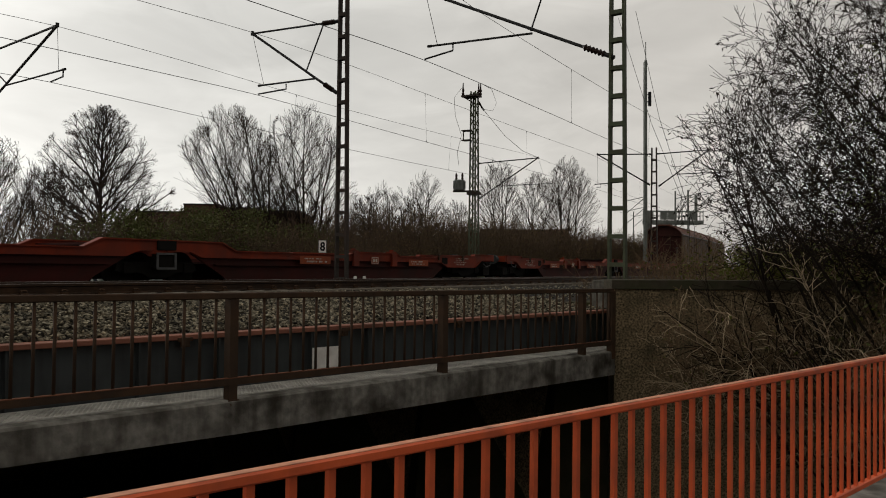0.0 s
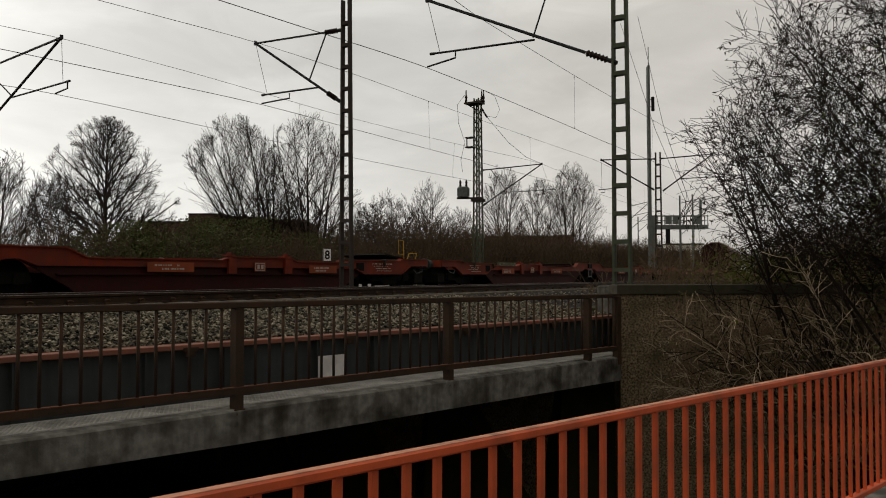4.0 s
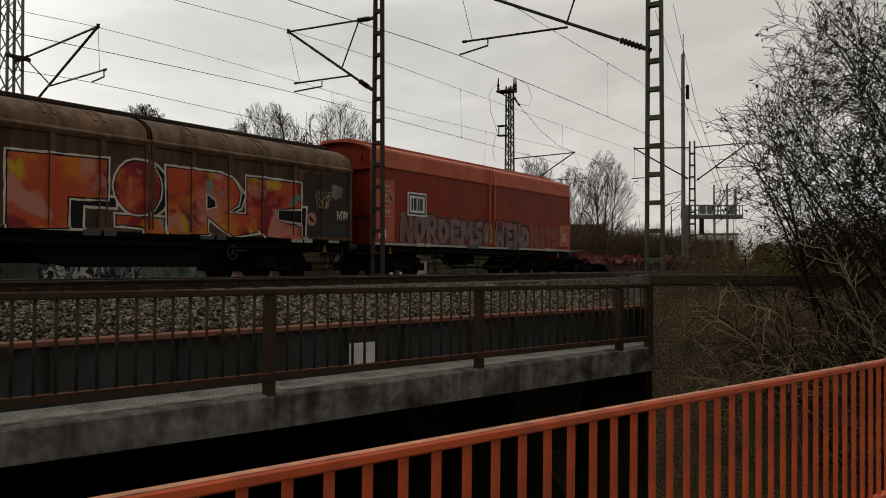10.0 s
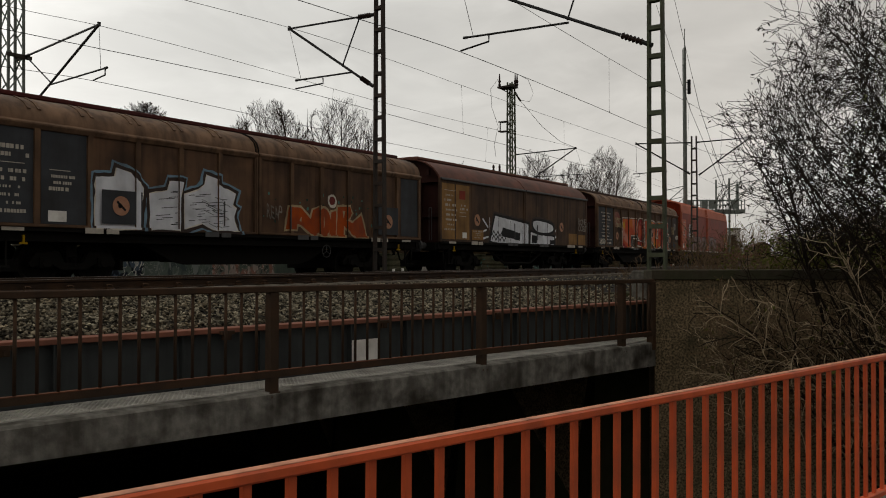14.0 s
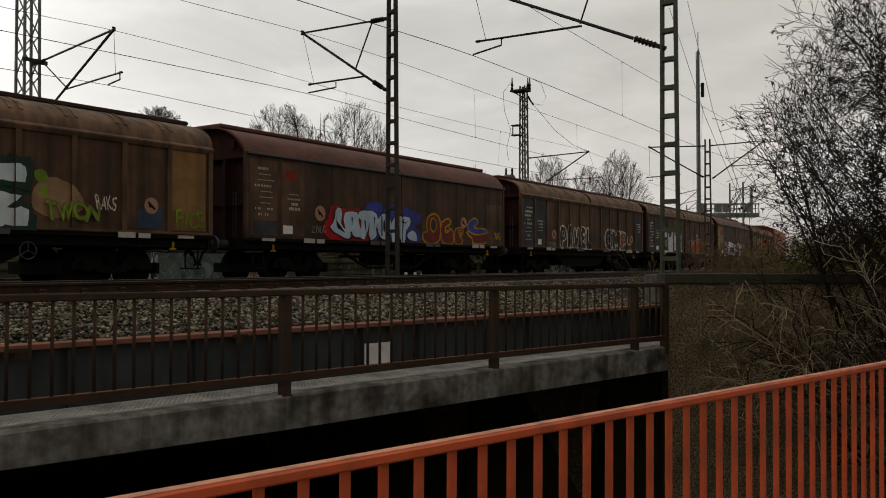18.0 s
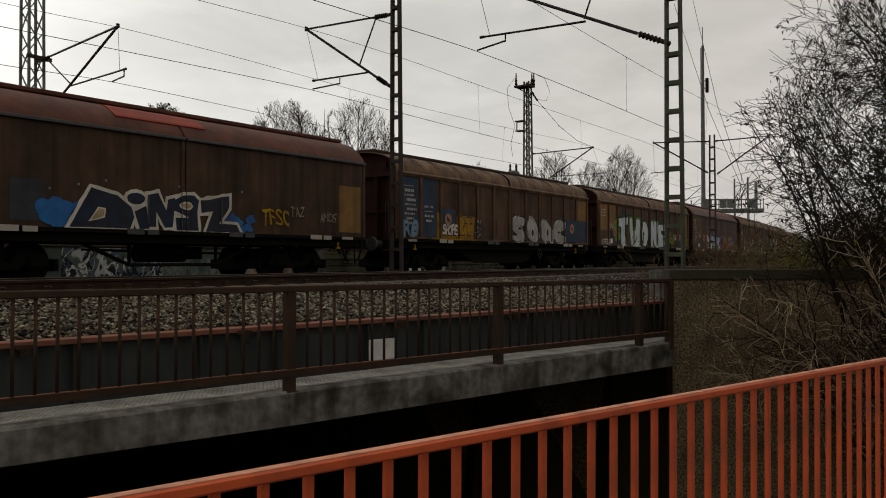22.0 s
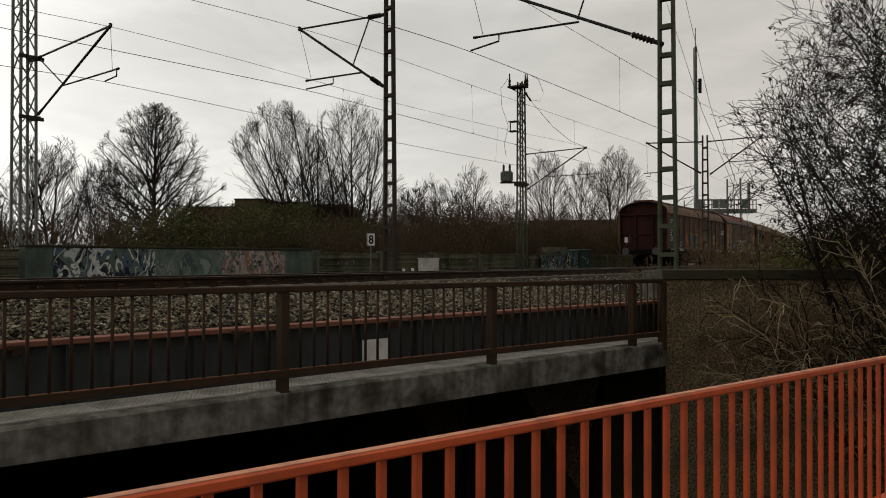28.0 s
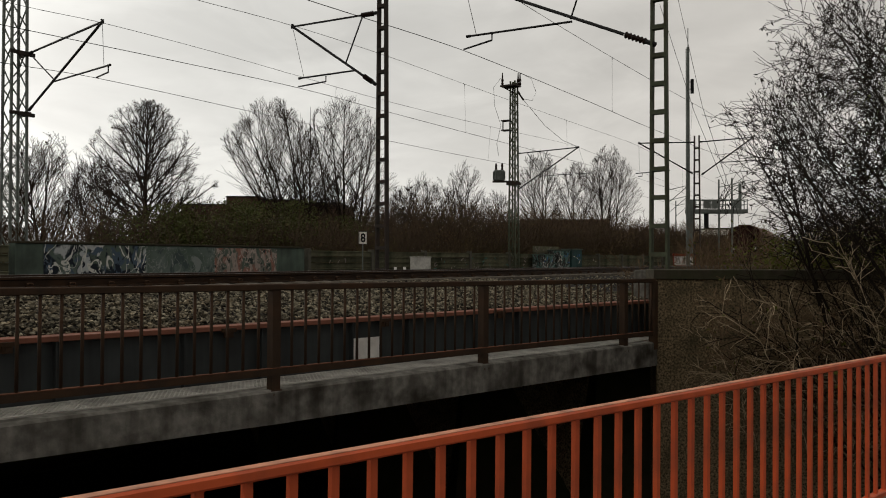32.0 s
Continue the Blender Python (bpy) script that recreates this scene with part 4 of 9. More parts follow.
def word(text, x0, x1, z0, z1, seed, gap=0.03, lean=0.12):
    """Chunky hand-drawn letters side by side; returns their outlines and those of their holes."""
    rng = random.Random(seed)
    wide = [1.3 if c in "WM" else 1.0 for c in text]
    letters, holes, x = [], [], x0
    for c, w in zip(text, wide):
        e = x + (x1 - x0) * w / sum(wide)
        skew, lift, tall = rng.uniform(-lean, lean), rng.uniform(-0.02, 0.05), rng.uniform(0.92, 1.08)
        at = lambda u, v: (x + gap + (e - x - 2 * gap) * u + skew * (v - 0.5) * (z1 - z0), z0 + (z1 - z0) * (lift + v * tall))
        letters.append([at(u, v) for u, v in LETTERS[c]])
        if c in COUNTERS:
            a, b, ra, rb = COUNTERS[c]
            holes.append([at(u, v) for u, v in oval(a, b, ra, rb, 10)])
        x = e
    return letters, holes


def running_gear(root, L, inset, belly):
    """Bogies, buffers, sole bars and brake gear under a body from 0 to L."""
    for sy in (-1.32, 1.24):
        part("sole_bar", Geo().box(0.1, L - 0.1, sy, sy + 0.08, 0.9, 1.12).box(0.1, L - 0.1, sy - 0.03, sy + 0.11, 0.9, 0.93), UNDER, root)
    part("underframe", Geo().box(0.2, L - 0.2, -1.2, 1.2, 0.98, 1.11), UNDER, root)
    wheel = Geo()
    prof = [(0.10, 0.08), (0.42, 0.05), (0.49, 0.07), (0.49, 0.03), (0.46, 0.02), (0.46, -0.065), (0.40, -0.065), (0.36, -0.03), (0.12, -0.03), (0.10, -0.12), (0.0, -0.12)]
    wheel.lathe([(r, -z) for r, z in prof], 24)
    wheel.moved(pose(0, 0, 0, 90, 0, 0))
    wm = wheel.mesh("wheel", UNDER, False)
    side = Geo().plate([(-1.0, 0.42), (-0.85, 0.62), (-0.35, 0.66), (-0.2, 0.42), (0.2, 0.42), (0.35, 0.66), (0.85, 0.62), (1.0, 0.42), (0.95, 0.34), (0.5, 0.40), (0.3, 0.28), (-0.3, 0.28), (-0.5, 0.40), (-0.95, 0.34)], -0.06, 0.06)
    for k in range(5):
        side.lathe([(0.07, 0.42 + k * 0.045), (0.09, 0.44 + k * 0.045), (0.07, 0.46 + k * 0.045)], 8, (0, 0, -0.1 + 0.02))
    sm = side.mesh("side_frame", UNDER)
    box = Geo().box(-0.13, 0.13, -0.12, 0.04, 0.36, 0.6, 0.02).disc((0, -0.13, 0.47), 0.09, 1, 0.05, 10).mesh("axle_box", UNDER)
    for cx in (inset, L - inset):
        b = new("bogie")
        b.parent = root
        b.location = (cx, 0, 0)
        for dx in (-0.66, 0.66):
            for dy in (-0.75, 0.75):
                w = part("wheel", wm, None, b)
                w.matrix_basis = pose(dx, dy, 0.46, 0, 0, 180 if dy > 0 else 0)
                WHEELS.append((w, dx, dy, 0.46))
            part("axle", Geo().tube([(dx, -0.9, 0.46), (dx, 0.9, 0.46)], 0.08, 8), UNDER, b)
            a = part("axle_box", box, None, b)
            a.location = (dx, -0.98, 0)
        for dy in (-0.98, 0.98):
            f = part("side_frame", sm, None, b)
            f.location = (0, dy, 0.05)
        for x0, x1, z0, z1 in ((-1.25, -1.17, 0.3, 0.55), (1.17, 1.25, 0.3, 0.55), (-0.12, 0.12, 0.4, 0.85)):
            part("brake_beam" if z1 < 0.6 else "bolster", Geo().box(x0, x1, -0.95, 0.95, z0, z1), UNDER, b)
    for x, d in ((0, -1), (L, 1)):
        part("buffer_beam", Geo().box(min(x, x + d * 0.1), max(x, x + d * 0.1), -1.3, 1.3, 0.88, 1.13), UNDER, root)
        for y in (-0.875, 0.875):
            p = part("buffer", Geo().tube([(x + d * 0.1, y, 1.02), (x + d * 0.34, y, 1.02)], 0.11, 10).tube([(x + d * 0.34, y, 1.02), (x + d * 0.5, y, 1.02)], 0.085, 10).tube([(x + d * 0.5, y, 1.02), (x + d * 0.55, y, 1.02)], [0.22, 0.2], 14), BUFFERGREY, root)
        part("coupling_hook", Geo().beam((x + d * 0.1, 0, 1.02), (x + d * 0.5, 0, 1.0), 0.07, 0.12).beam((x + d * 0.4, 0.05, 0.98), (x + d * 0.62, 0.05, 0.72), 0.05, 0.05), UNDER, root)
        part("brake_hose", Geo().tube([(x + d * 0.1, -0.3, 0.95), (x + d * 0.35, -0.3, 0.8), (x + d * 0.45, -0.3, 0.55), (x + d * 0.6, -0.3, 0.5)], 0.03, 6), UNDER, root)
        part("tow_hook", Geo().beam((x - d * 1.05, -1.36, 1.02), (x - d * 1.05, -1.36, 0.84), 0.045, 0.04).beam((x - d * 1.13, -1.36, 0.86), (x - d * 0.97, -1.36, 0.86), 0.04, 0.04), YELLOW, root, "small yellow towing hook")
        part("step", Geo().beam((x - d * 0.35, -1.36, 0.95), (x - d * 0.35, -1.36, 0.42), 0.03, 0.03).beam((x - d * 0.7, -1.36, 0.95), (x - d * 0.7, -1.36, 0.42), 0.03, 0.03).box(min(x - d * 0.33, x - d * 0.72), max(x - d * 0.33, x - d * 0.72), -1.45, -1.2, 0.4, 0.43), UNDER, root)
    a, b = inset + 1.5, L - inset - 1.5
    if belly == "plate":
        part("belly_girder", Geo().plate([(a, 0.98), (a + 1.0, 0.5), (a + 1.4, 0.42), (b - 1.4, 0.42), (b - 1.0, 0.5), (b, 0.98)], -1.05, -0.97).plate([(a, 0.98), (a + 1.0, 0.5), (b - 1.0, 0.5), (b, 0.98)], 0.97, 1.05), UNDER, root)
        part("air_tank", Geo().tube([(a + 1.2, -0.4, 0.7), (a + 2.6, -0.4, 0.7)], 0.22, 12), UNDER, root)
        # hand-brake wheel
        hx = L - inset - 2.1
        g = Geo()
        n = 16
        ring = [(hx + 0.17 * math.cos(2 * math.pi * k / n), -1.38, 0.78 + 0.17 * math.sin(2 * math.pi * k / n)) for k in range(n + 1)]
        g.tube(ring, 0.012, 5)
        for k in range(3):
            q = math.pi / 2 + 2 * math.pi * k / 3
            g.tube([(hx, -1.38, 0.78), (hx + 0.17 * math.cos(q), -1.38, 0.78 + 0.17 * math.sin(q))], 0.009, 5)
        part("brake_wheel", g, BUFFERGREY, root, "grey three-spoked hand-brake wheel")
    else:
        part("truss_rod", Geo().tube([(a, -1.1, 0.95), (a + 1.3, -1.1, 0.42), (b - 1.3, -1.1, 0.42), (b, -1.1, 0.95)], 0.045, 6), UNDER, root)
        for x in (a + 1.3, b - 1.3):
            part("strut", Geo().tube([(x, -1.1, 0.42), (x, -1.1, 0.95)], 0.04, 6), UNDER, root)
        part("brake_rod", Geo().tube([(a + 0.3, -0.9, 0.75), (b - 0.4, -0.9, 0.68)], 0.03, 6), UNDER, root)
        part("air_tank", Geo().tube([(a + 1.9, -0.5, 0.68), (a + 3.2, -0.5, 0.68)], 0.2, 12).box(a + 3.3, a + 3.7, -0.6, -0.3, 0.55, 0.85), UNDER, root)


def end_wall(root, x, d, prof, material, roofmat, eave):
    """End of a covered wagon: recessed sheet, corner posts, ribs and a projecting arch."""
    low = [(y, z) for y, z in prof]
    part("end_wall", Geo().prism([(y * 0.96, min(z, 9) - (0.03 if z > 2 else 0)) for y, z in low], *sorted((x - d * 0.34, x - d * 0.30))), material, root)
    g = Geo()
    for y in (-0.5, 0.5):
        g.box(*sorted((x - d * 0.3, x - d * 0.16)), y - 0.05, y + 0.05, 1.14, eave - 0.1)
    g.box(*sorted((x - d * 0.3, x - d * 0.14)), -1.4, 1.4, eave - 0.12, eave)
    g.box(*sorted((x - d * 0.3, x - d * 0.2)), -1.4, 1.4, 2.0, 2.08)
    part("end_ribs", g, material, root)
    g = Geo()
    for y in (-1.1, -1.0):
        g.tube([(x - d * 0.02, y, 1.2), (x - d * 0.02, y, 2.3)], 0.014, 5)
    g.tube([(x - d * 0.02, -1.1, 2.3), (x - d * 0.02, -1.0, 2.3)], 0.014, 5)
    part("grab_rail", g, BUFFERGREY, root)
    for y in (-0.9, 0.9):
        part("tail_lamp_bracket", Geo().box(*sorted((x - d * 0.16, x - d * 0.06)), y - 0.07, y + 0.07, eave + 0.12, eave + 0.3), material, root)


def rounded(pts, times):
    """Cuts the corners of an open outline, so that it reads as a curve."""
    for _ in range(times):
        out = [pts[0]]
        for (a, b), (c, d) in zip(pts, pts[1:]):
            out += [(a * 0.75 + c * 0.25, b * 0.75 + d * 0.25), (a * 0.25 + c * 0.75, b * 0.25 + d * 0.75)]
        pts = out + [pts[-1]]
    return pts


def covered_body(root, L, kind, ridge):
    """Body of a sliding-wall wagon from 0 to L. kind: ribbed, smooth or red."""
    if kind == "ribbed":
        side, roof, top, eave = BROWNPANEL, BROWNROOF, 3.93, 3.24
        arch = [(1.45, 3.24), (1.44, 3.36), (1.38, 3.51), (1.2, 3.67), (0.88, 3.8), (0.5, 3.88)]
    elif kind == "smooth":
        side, roof, top, eave = DARKSIDE, MAROON, 4.03, 3.3
        arch = [(1.45, 3.3), (1.4, 3.42), (1.2, 3.66), (0.9, 3.85), (0.5, 3.98)]
    else:
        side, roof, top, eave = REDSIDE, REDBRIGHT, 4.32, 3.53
        arch = [(1.45, 3.53), (1.445, 3.58), (1.405, 3.98), (1.37, 4.04), (1.1, 4.15), (0.8, 4.23), (0.4, 4.3)]
    prof = [(-1.42, 1.14), (-1.42, eave)] + [(-y, z) for y, z in arch] + [(0, top)] + [(y, z) for y, z in reversed(arch)] + [(1.42, eave), (1.42, 1.14)]
    core = [(y * 0.97, z - (0.02 if z > 2 else 0)) for y, z in prof]
    part("body", Geo().prism(core, 0.34, L - 0.34), side, root)
    part("floor_sill", Geo().box(0.0, L, -1.47, -1.40, 1.10, 1.17).box(0.0, L, 1.40, 1.47, 1.10, 1.17), UNDER if kind != "red" else STENCIL, root)
    # roof shell that goes a little past the end walls
    outer = [(-y, z) for y, z in arch] + [(0, top)] + [(y, z) for y, z in reversed(arch)]
    inner = [(y * 0.965, z - 0.035) for y, z in reversed(outer)]
    curve = outer if kind == "red" else rounded(outer, 3)
    half = L / 2
    if kind == "ribbed":
        part("roof_joint", Geo().prism([(y * 1.012, z + 0.015) for y, z in outer] + inner, half - 0.06, half - 0.03), UNDER, root)
        part("roof_joint", Geo().prism([(y * 1.012, z + 0.015) for y, z in outer] + inner, half + 0.03, half + 0.06), UNDER, root)
    for a, b in ((0.0, half - 0.025), (half + 0.025, L)):
        g = Geo()
        g.v = [(x, y, z) for x in (a, b) for y, z in curve]
        n = len(curve)
        g.f = [(k, k + 1, n + k + 1, n + k) for k in range(n - 1)]
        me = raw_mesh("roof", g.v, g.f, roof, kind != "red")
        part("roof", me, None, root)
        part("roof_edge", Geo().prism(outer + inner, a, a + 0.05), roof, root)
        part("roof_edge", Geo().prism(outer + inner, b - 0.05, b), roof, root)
    part("ridge", Geo().box(0.0, L, -0.55, 0.55, top - 0.05, top + 0.05, 0.02), ridge or roof, root, "dark red roof ridge" if ridge == RIDGE else "")
    # sliding walls
    for i, (a, b) in enumerate(((0.03, half - 0.02), (half + 0.02, L - 0.03))):
        for s in (-1, 1):
            door = part("sliding_door", Geo().box(a, b, *sorted((s * 1.42, s * 1.45)), 1.18, eave - 0.01), side, root)
            if s > 0:
                continue
            if kind == "ribbed":
                n = 6
                for k in range(n + 1):
                    x = a + 0.05 + (b - a - 0.1) * k / n
                    part("rib", Geo().box(x - 0.06, x + 0.06, -1.50, -1.45, 1.2, eave - 0.02, 0.015), BROWN, door)
                    if 0 < k < n:
                        for dx in (-0.11, 0.11):
                            g = Geo()
                            prev = None
                            for y, z in arch[2:5]:
                                q = (x + dx, -y - 0.003, z + 0.004)
                                if prev:
                                    g.beam(prev, q, 0.07, 0.022)
                                prev = q
                            part("roof_rib", g, roof, door)
                part("bottom_rail", Geo().box(a, b, -1.505, -1.45, 1.18, 1.24, 0.01), BROWN, door)
                part("top_rail", Geo().prism([(-1.45, eave - 0.14), (-1.49, eave - 0.13), (-1.54, eave - 0.05), (-1.54, eave - 0.02), (-1.45, eave + 0.03)], a, b), BROWNROOF, door)
                part("joint_strip", Geo().box(b - 0.06 if i == 0 else a, b if i == 0 else a + 0.06, -1.515, -1.5, 1.2, eave), BROWN, door)
            elif kind == "smooth":
                part("top_rail", Geo().box(a, b, -1.53, -1.45, eave - 0.05, eave + 0.02, 0.008), BUFFERGREY, door, "grey guide rail")
                for k in range(1, 6):
                    x = a + (b - a) * k / 6
                    part("crease", Geo().box(x - 0.012, x + 0.012, -1.456, -1.45, 1.2, eave - 0.06), side, door)
                part("edge_strip", Geo().box(b - 0.09 if i == 0 else a, b if i == 0 else a + 0.09, -1.49, -1.45, 1.2, eave - 0.06), side, door)
            else:
                part("light_strip", Geo().box(a, b, -1.49, -1.45, eave - 0.05, eave), REDBRIGHT, door)
                for x in ((b - 0.09, b - 0.2) if i == 0 else (a + 0.25, a + 0.02)):
                    part("roof_strip", Geo().prism([(-1.445, 3.5), (-1.475, 3.52), (-1.47, 3.6), (-1.425, 4.0), (-1.38, 4.06), (-1.36, 4.03), (-1.4, 3.97)], x, x + 0.06), REDBRIGHT, door)
                part("edge_strip", Geo().box(b - 0.09 if i == 0 else a + 0.25, b if i == 0 else a + 0.34, -1.50, -1.45, 1.2, eave - 0.06), REDBRIGHT, door)
    for x in (0.0, L - 0.1):
        for y in (-1.47, 1.38):
            part("corner_post", Geo().box(x, x + 0.1, y, y + 0.09, 1.14, eave), side if kind != "red" else REDBRIGHT, root)
    full = [(-1.42, 1.14)] + [(-y, z) for y, z in arch] + [(0, top)] + [(y, z) for y, z in reversed(arch)] + [(1.42, 1.14)]
    ends = REDSIDE if kind == "red" else ENDRED
    end_wall(root, 0.0, -1, full, ends, roof, eave)
    end_wall(root, L, 1, full, ends, roof, eave)
    for x in (0.55, L - 1.0):
        part("corner_plate", Geo().box(x, x + 0.45, -1.476, -1.47, 1.1, 1.17), STENCIL, root, "off-white corner plate")
    for x in (L * 0.42, L * 0.58):
        part("door_handle", Geo().tube([(x, -1.53, 1.35), (x, -1.53, 1.95)], 0.018, 6), BUFFERGREY, root)
    for k in range(4):
        x = L * (0.16 + 0.22 * k)
        part("label_holder", Geo().box(x, x + 0.42, -1.515, -1.50, 1.08, 1.2), STENCIL if k % 3 == 0 else BUFFERGREY, root)
        part("label_holder", Geo().box(x + 0.5, x + 0.8, -1.515, -1.50, 1.08, 1.19), STENCIL if k % 3 == 0 else BUFFERGREY, root)


TRAIN = []     # (thing, place of its rear end on the train, length)
WHEELS = []    # (wheel, its place on the bogie along and across, radius)


def covered(kind, rear, front, label, ridge=None):
    root = thing("covered_wagon", label, "freight wagon", group="freight train")
    L = front - rear
    SIDES[root.name] = (L, kind)
    covered_body(root, L, kind, ridge)
    running_gear(root, L, 2.35, "plate" if kind == "ribbed" else "rods")
    TRAIN.append((root, rear, L))
    return root


def logo(root, x0, x1, z0, z1, edge):
    """A white square badge with a dark frame and two plain blocks."""
    r = patch(root, "badge", x0, x1, z0, z1, WHITE, "white square railway badge", lift=0.02)
    g = Geo()
    t = (x1 - x0) * 0.05
    y0, y1 = SIDE_Y - 0.03, SIDE_Y - 0.024
    for a, b, c, d in ((x0 + t, x1 - t, z1 - 2 * t, z1 - t), (x0 + t, x1 - t, z0 + t, z0 + 2 * t), (x0 + t, x0 + 2 * t, z0 + 2 * t, z1 - 2 * t), (x1 - 2 * t, x1 - t, z0 + 2 * t, z1 - 2 * t)):
        g.box(a, b, y0, y1, c, d)
    w = (x1 - x0)
    for a in (x0 + w * 0.2, x0 + w * 0.53):
        g.box(a, a + w * 0.09, y0, y1, z0 + (z1 - z0) * 0.24, z1 - (z1 - z0) * 0.24)
        g.box(a + w * 0.13, a + w * 0.26, y0, y1, z0 + (z1 - z0) * 0.24, z1 - (z1 - z0) * 0.24, 0.002)
    part("badge_blocks", g, edge, r)


def build_train():
    # red sliding-wall wagon
    w = covered("red", -51.746, -37.246, "bright red sliding-wall freight wagon with faded grey graffiti")
    logo(w, 1.84, 2.93, 2.06, 2.82, SLATE)
    for text, a, b, coats in (("NORD", 1.45, 4.4, [("umber", 0.05), ("mauve", 0)]), ("EMSO", 4.45, 7.4, [("umber", 0.05), ("mauve", 0)]), ("WEND", 7.55, 10.5, [("black", 0.055), ("mauve", 0)]), ("NATS", 10.6, 13.35, [("thinmauve", 0)])):
        letters, holes = word(text, a, b, 1.16, 2.08, len(text) + int(a), 0.02)
        piece(w, letters, coats, "faded mauve-grey block letters", rough=0.012)
        piece(w, holes, [("umber", 0)], lift=0.0105)
    film(w, "graffiti_block", eased([(6.95, 1.25), (6.98, 1.9), (7.2, 2.05), (7.45, 1.9), (7.5, 1.3)]), "cream", 0.012, "cream sprayed patch")
    patch(w, "faded_panel", 13.42, 14.42, 1.3, 2.22, REDBRIGHT, "sun-faded red panel")
    round_mark(w, 14.15, 2.02, 0.16)
    patch(w, "yellow_label", 13.5, 13.75, 1.92, 2.14, YELLOW, lift=0.012)
    tag_piece(w, "BAST\nARDE", 13.48, 13.95, 1.5, 1.86, "chalk", None, None, bold=0.0)
    patch(w, "faded_panel", 0.2, 1.15, 1.2, 3.1, REDBRIGHT, "sun-faded red panel")
    stencils(w, 0.3, 1.1, 1.9, 3.0, 7, 1)
    patch(w, "white_label", 0.35, 0.7, 1.3, 1.58, WHITE, lift=0.012)
    round_mark(w, 0.95, 2.55, 0.18)
    stencils(w, 13.3, 13.9, 1.35, 1.7, 4, 2)
    # brown wagon, FIRE
    w = covered("ribbed", -66.646, -52.696, "weathered brown sliding-wall wagon with a large red and orange FIRE graffiti", RIDGEBROWN)
    shade = [[(4.97, 1.9), (6.12, 1.9), (6.12, 1.7), (5.35, 1.7), (5.33, 1.22), (4.97, 1.22)], oval(6.85, 2.14, 0.66, 0.62), [(9.1, 2.66), (9.55, 2.5), (9.82, 2.2), (9.7, 1.9), (9.3, 1.7), (9.1, 1.7)], [(10.9, 2.05), (12.05, 2.02), (12.0, 1.2), (10.9, 1.5)]]
    piece(w, shade, [("chalk", 0.055), ("black", 0)], "black shadow with a white edge", rough=0.003)
    fire = [[(3.72, 2.65), (5.9, 2.69), (5.89, 1.88), (4.99, 1.86), (4.98, 1.22), (3.73, 1.17)], oval(6.68, 2.17, 0.59, 0.58), [(6.13, 1.53), (7.37, 1.51), (7.35, 1.17), (6.84, 1.17), (6.81, 1.32), (6.14, 1.34)],
            [(7.44, 2.69), (9.02, 2.68), (9.44, 2.55), (9.65, 2.24), (9.57, 1.97), (9.16, 1.73), (10.22, 1.72), (10.26, 1.32), (9.37, 1.19), (8.61, 1.65), (8.61, 1.21), (7.49, 1.17)],
            [(9.89, 2.67), (11.83, 2.65), (11.81, 2.02), (10.97, 1.93), (10.95, 1.62), (11.84, 1.48), (11.83, 1.17), (10.53, 1.19), (9.89, 1.79)]]
    piece(w, fire, [("chalk", 0.075), ("black", 0.03), ("multi", 0)], "red, orange, yellow and teal block letters with white outline", lift=0.009, rough=0.003)
    piece(w, [[(8.6, 2.15), (8.85, 2.02), (8.87, 1.88), (8.61, 1.81)], [(11.0, 1.9), (11.85, 1.93), (11.85, 1.6), (11.0, 1.66)]], [("chalk", 0.025), ("black", 0)], lift=0.018, rough=0.003)
    film(w, "spray_patch", eased([(2.3, 2.75), (2.7, 3.0), (3.3, 2.9), (3.35, 2.3), (2.6, 2.1)]), "thinmauve", 0.004, "faded pink spray patch")
    patch(w, "slate_panel", 0.2, 2.3, 1.25, 3.1, SLATE, "slate grey panel")
    stencils(w, 0.3, 2.1, 1.3, 2.9, 10, 3)
    round_mark(w, 12.26, 1.73, 0.19)
    round_mark(w, 2.9, 1.75, 0.19)
    tag_piece(w, "i LOVE\nYOU..", 12.35, 13.0, 2.02, 2.52, "cream", None, None, "small tan handwriting", bold=0.0)
    film(w, "spray_patch", ragged([(11.95, 1.26), (11.95, 2.95), (13.85, 3.1), (13.85, 1.26)], 0.2, 0.03, 5), "umber", 0.003, "sooty dark patch")
    tag_piece(w, "F.T.P.", 13.25, 13.7, 1.75, 2.0, "chalk", None, None, bold=0.0)
    patch(w, "slate_panel", 12.7, 13.75, 1.3, 1.62, SLATE)
    film(w, "spray_patch", ragged(oval(13.3, 2.55, 0.26, 0.2), 0.06, 0.03, 4), "grey", 0.012, "pale spray splash")
    tag_piece(w, "Never\nenough", 2.45, 3.4, 2.15, 2.66, "cream", None, None, "tan handwriting", bold=0.0)
    tag_piece(w, "2019", 0.3, 1.0, 1.3, 1.5, "chalk", None, None, bold=0.0)
    # dark smooth wagon with silver letters
    w = covered("smooth", -80.446, -67.846, "dark brown sliding-wall wagon with silver block graffiti and maroon roof")
    blocks = [[(3.82, 2.19), (6.59, 1.96), (6.59, 1.19), (4.09, 1.19), (3.47, 1.24)], eased([(6.95, 1.95), (7.1, 2.15), (7.9, 2.13), (8.9, 2.02), (8.98, 1.78), (8.5, 1.66), (7.3, 1.68)], 2), [(6.81, 1.66), (7.55, 1.56), (9.03, 1.51), (9.01, 1.19), (6.76, 1.19)]]
    piece(w, blocks, [("umber", 0.16), ("black", 0.09), ("silver", 0)], "silver block letters with black outline", rough=0.006)
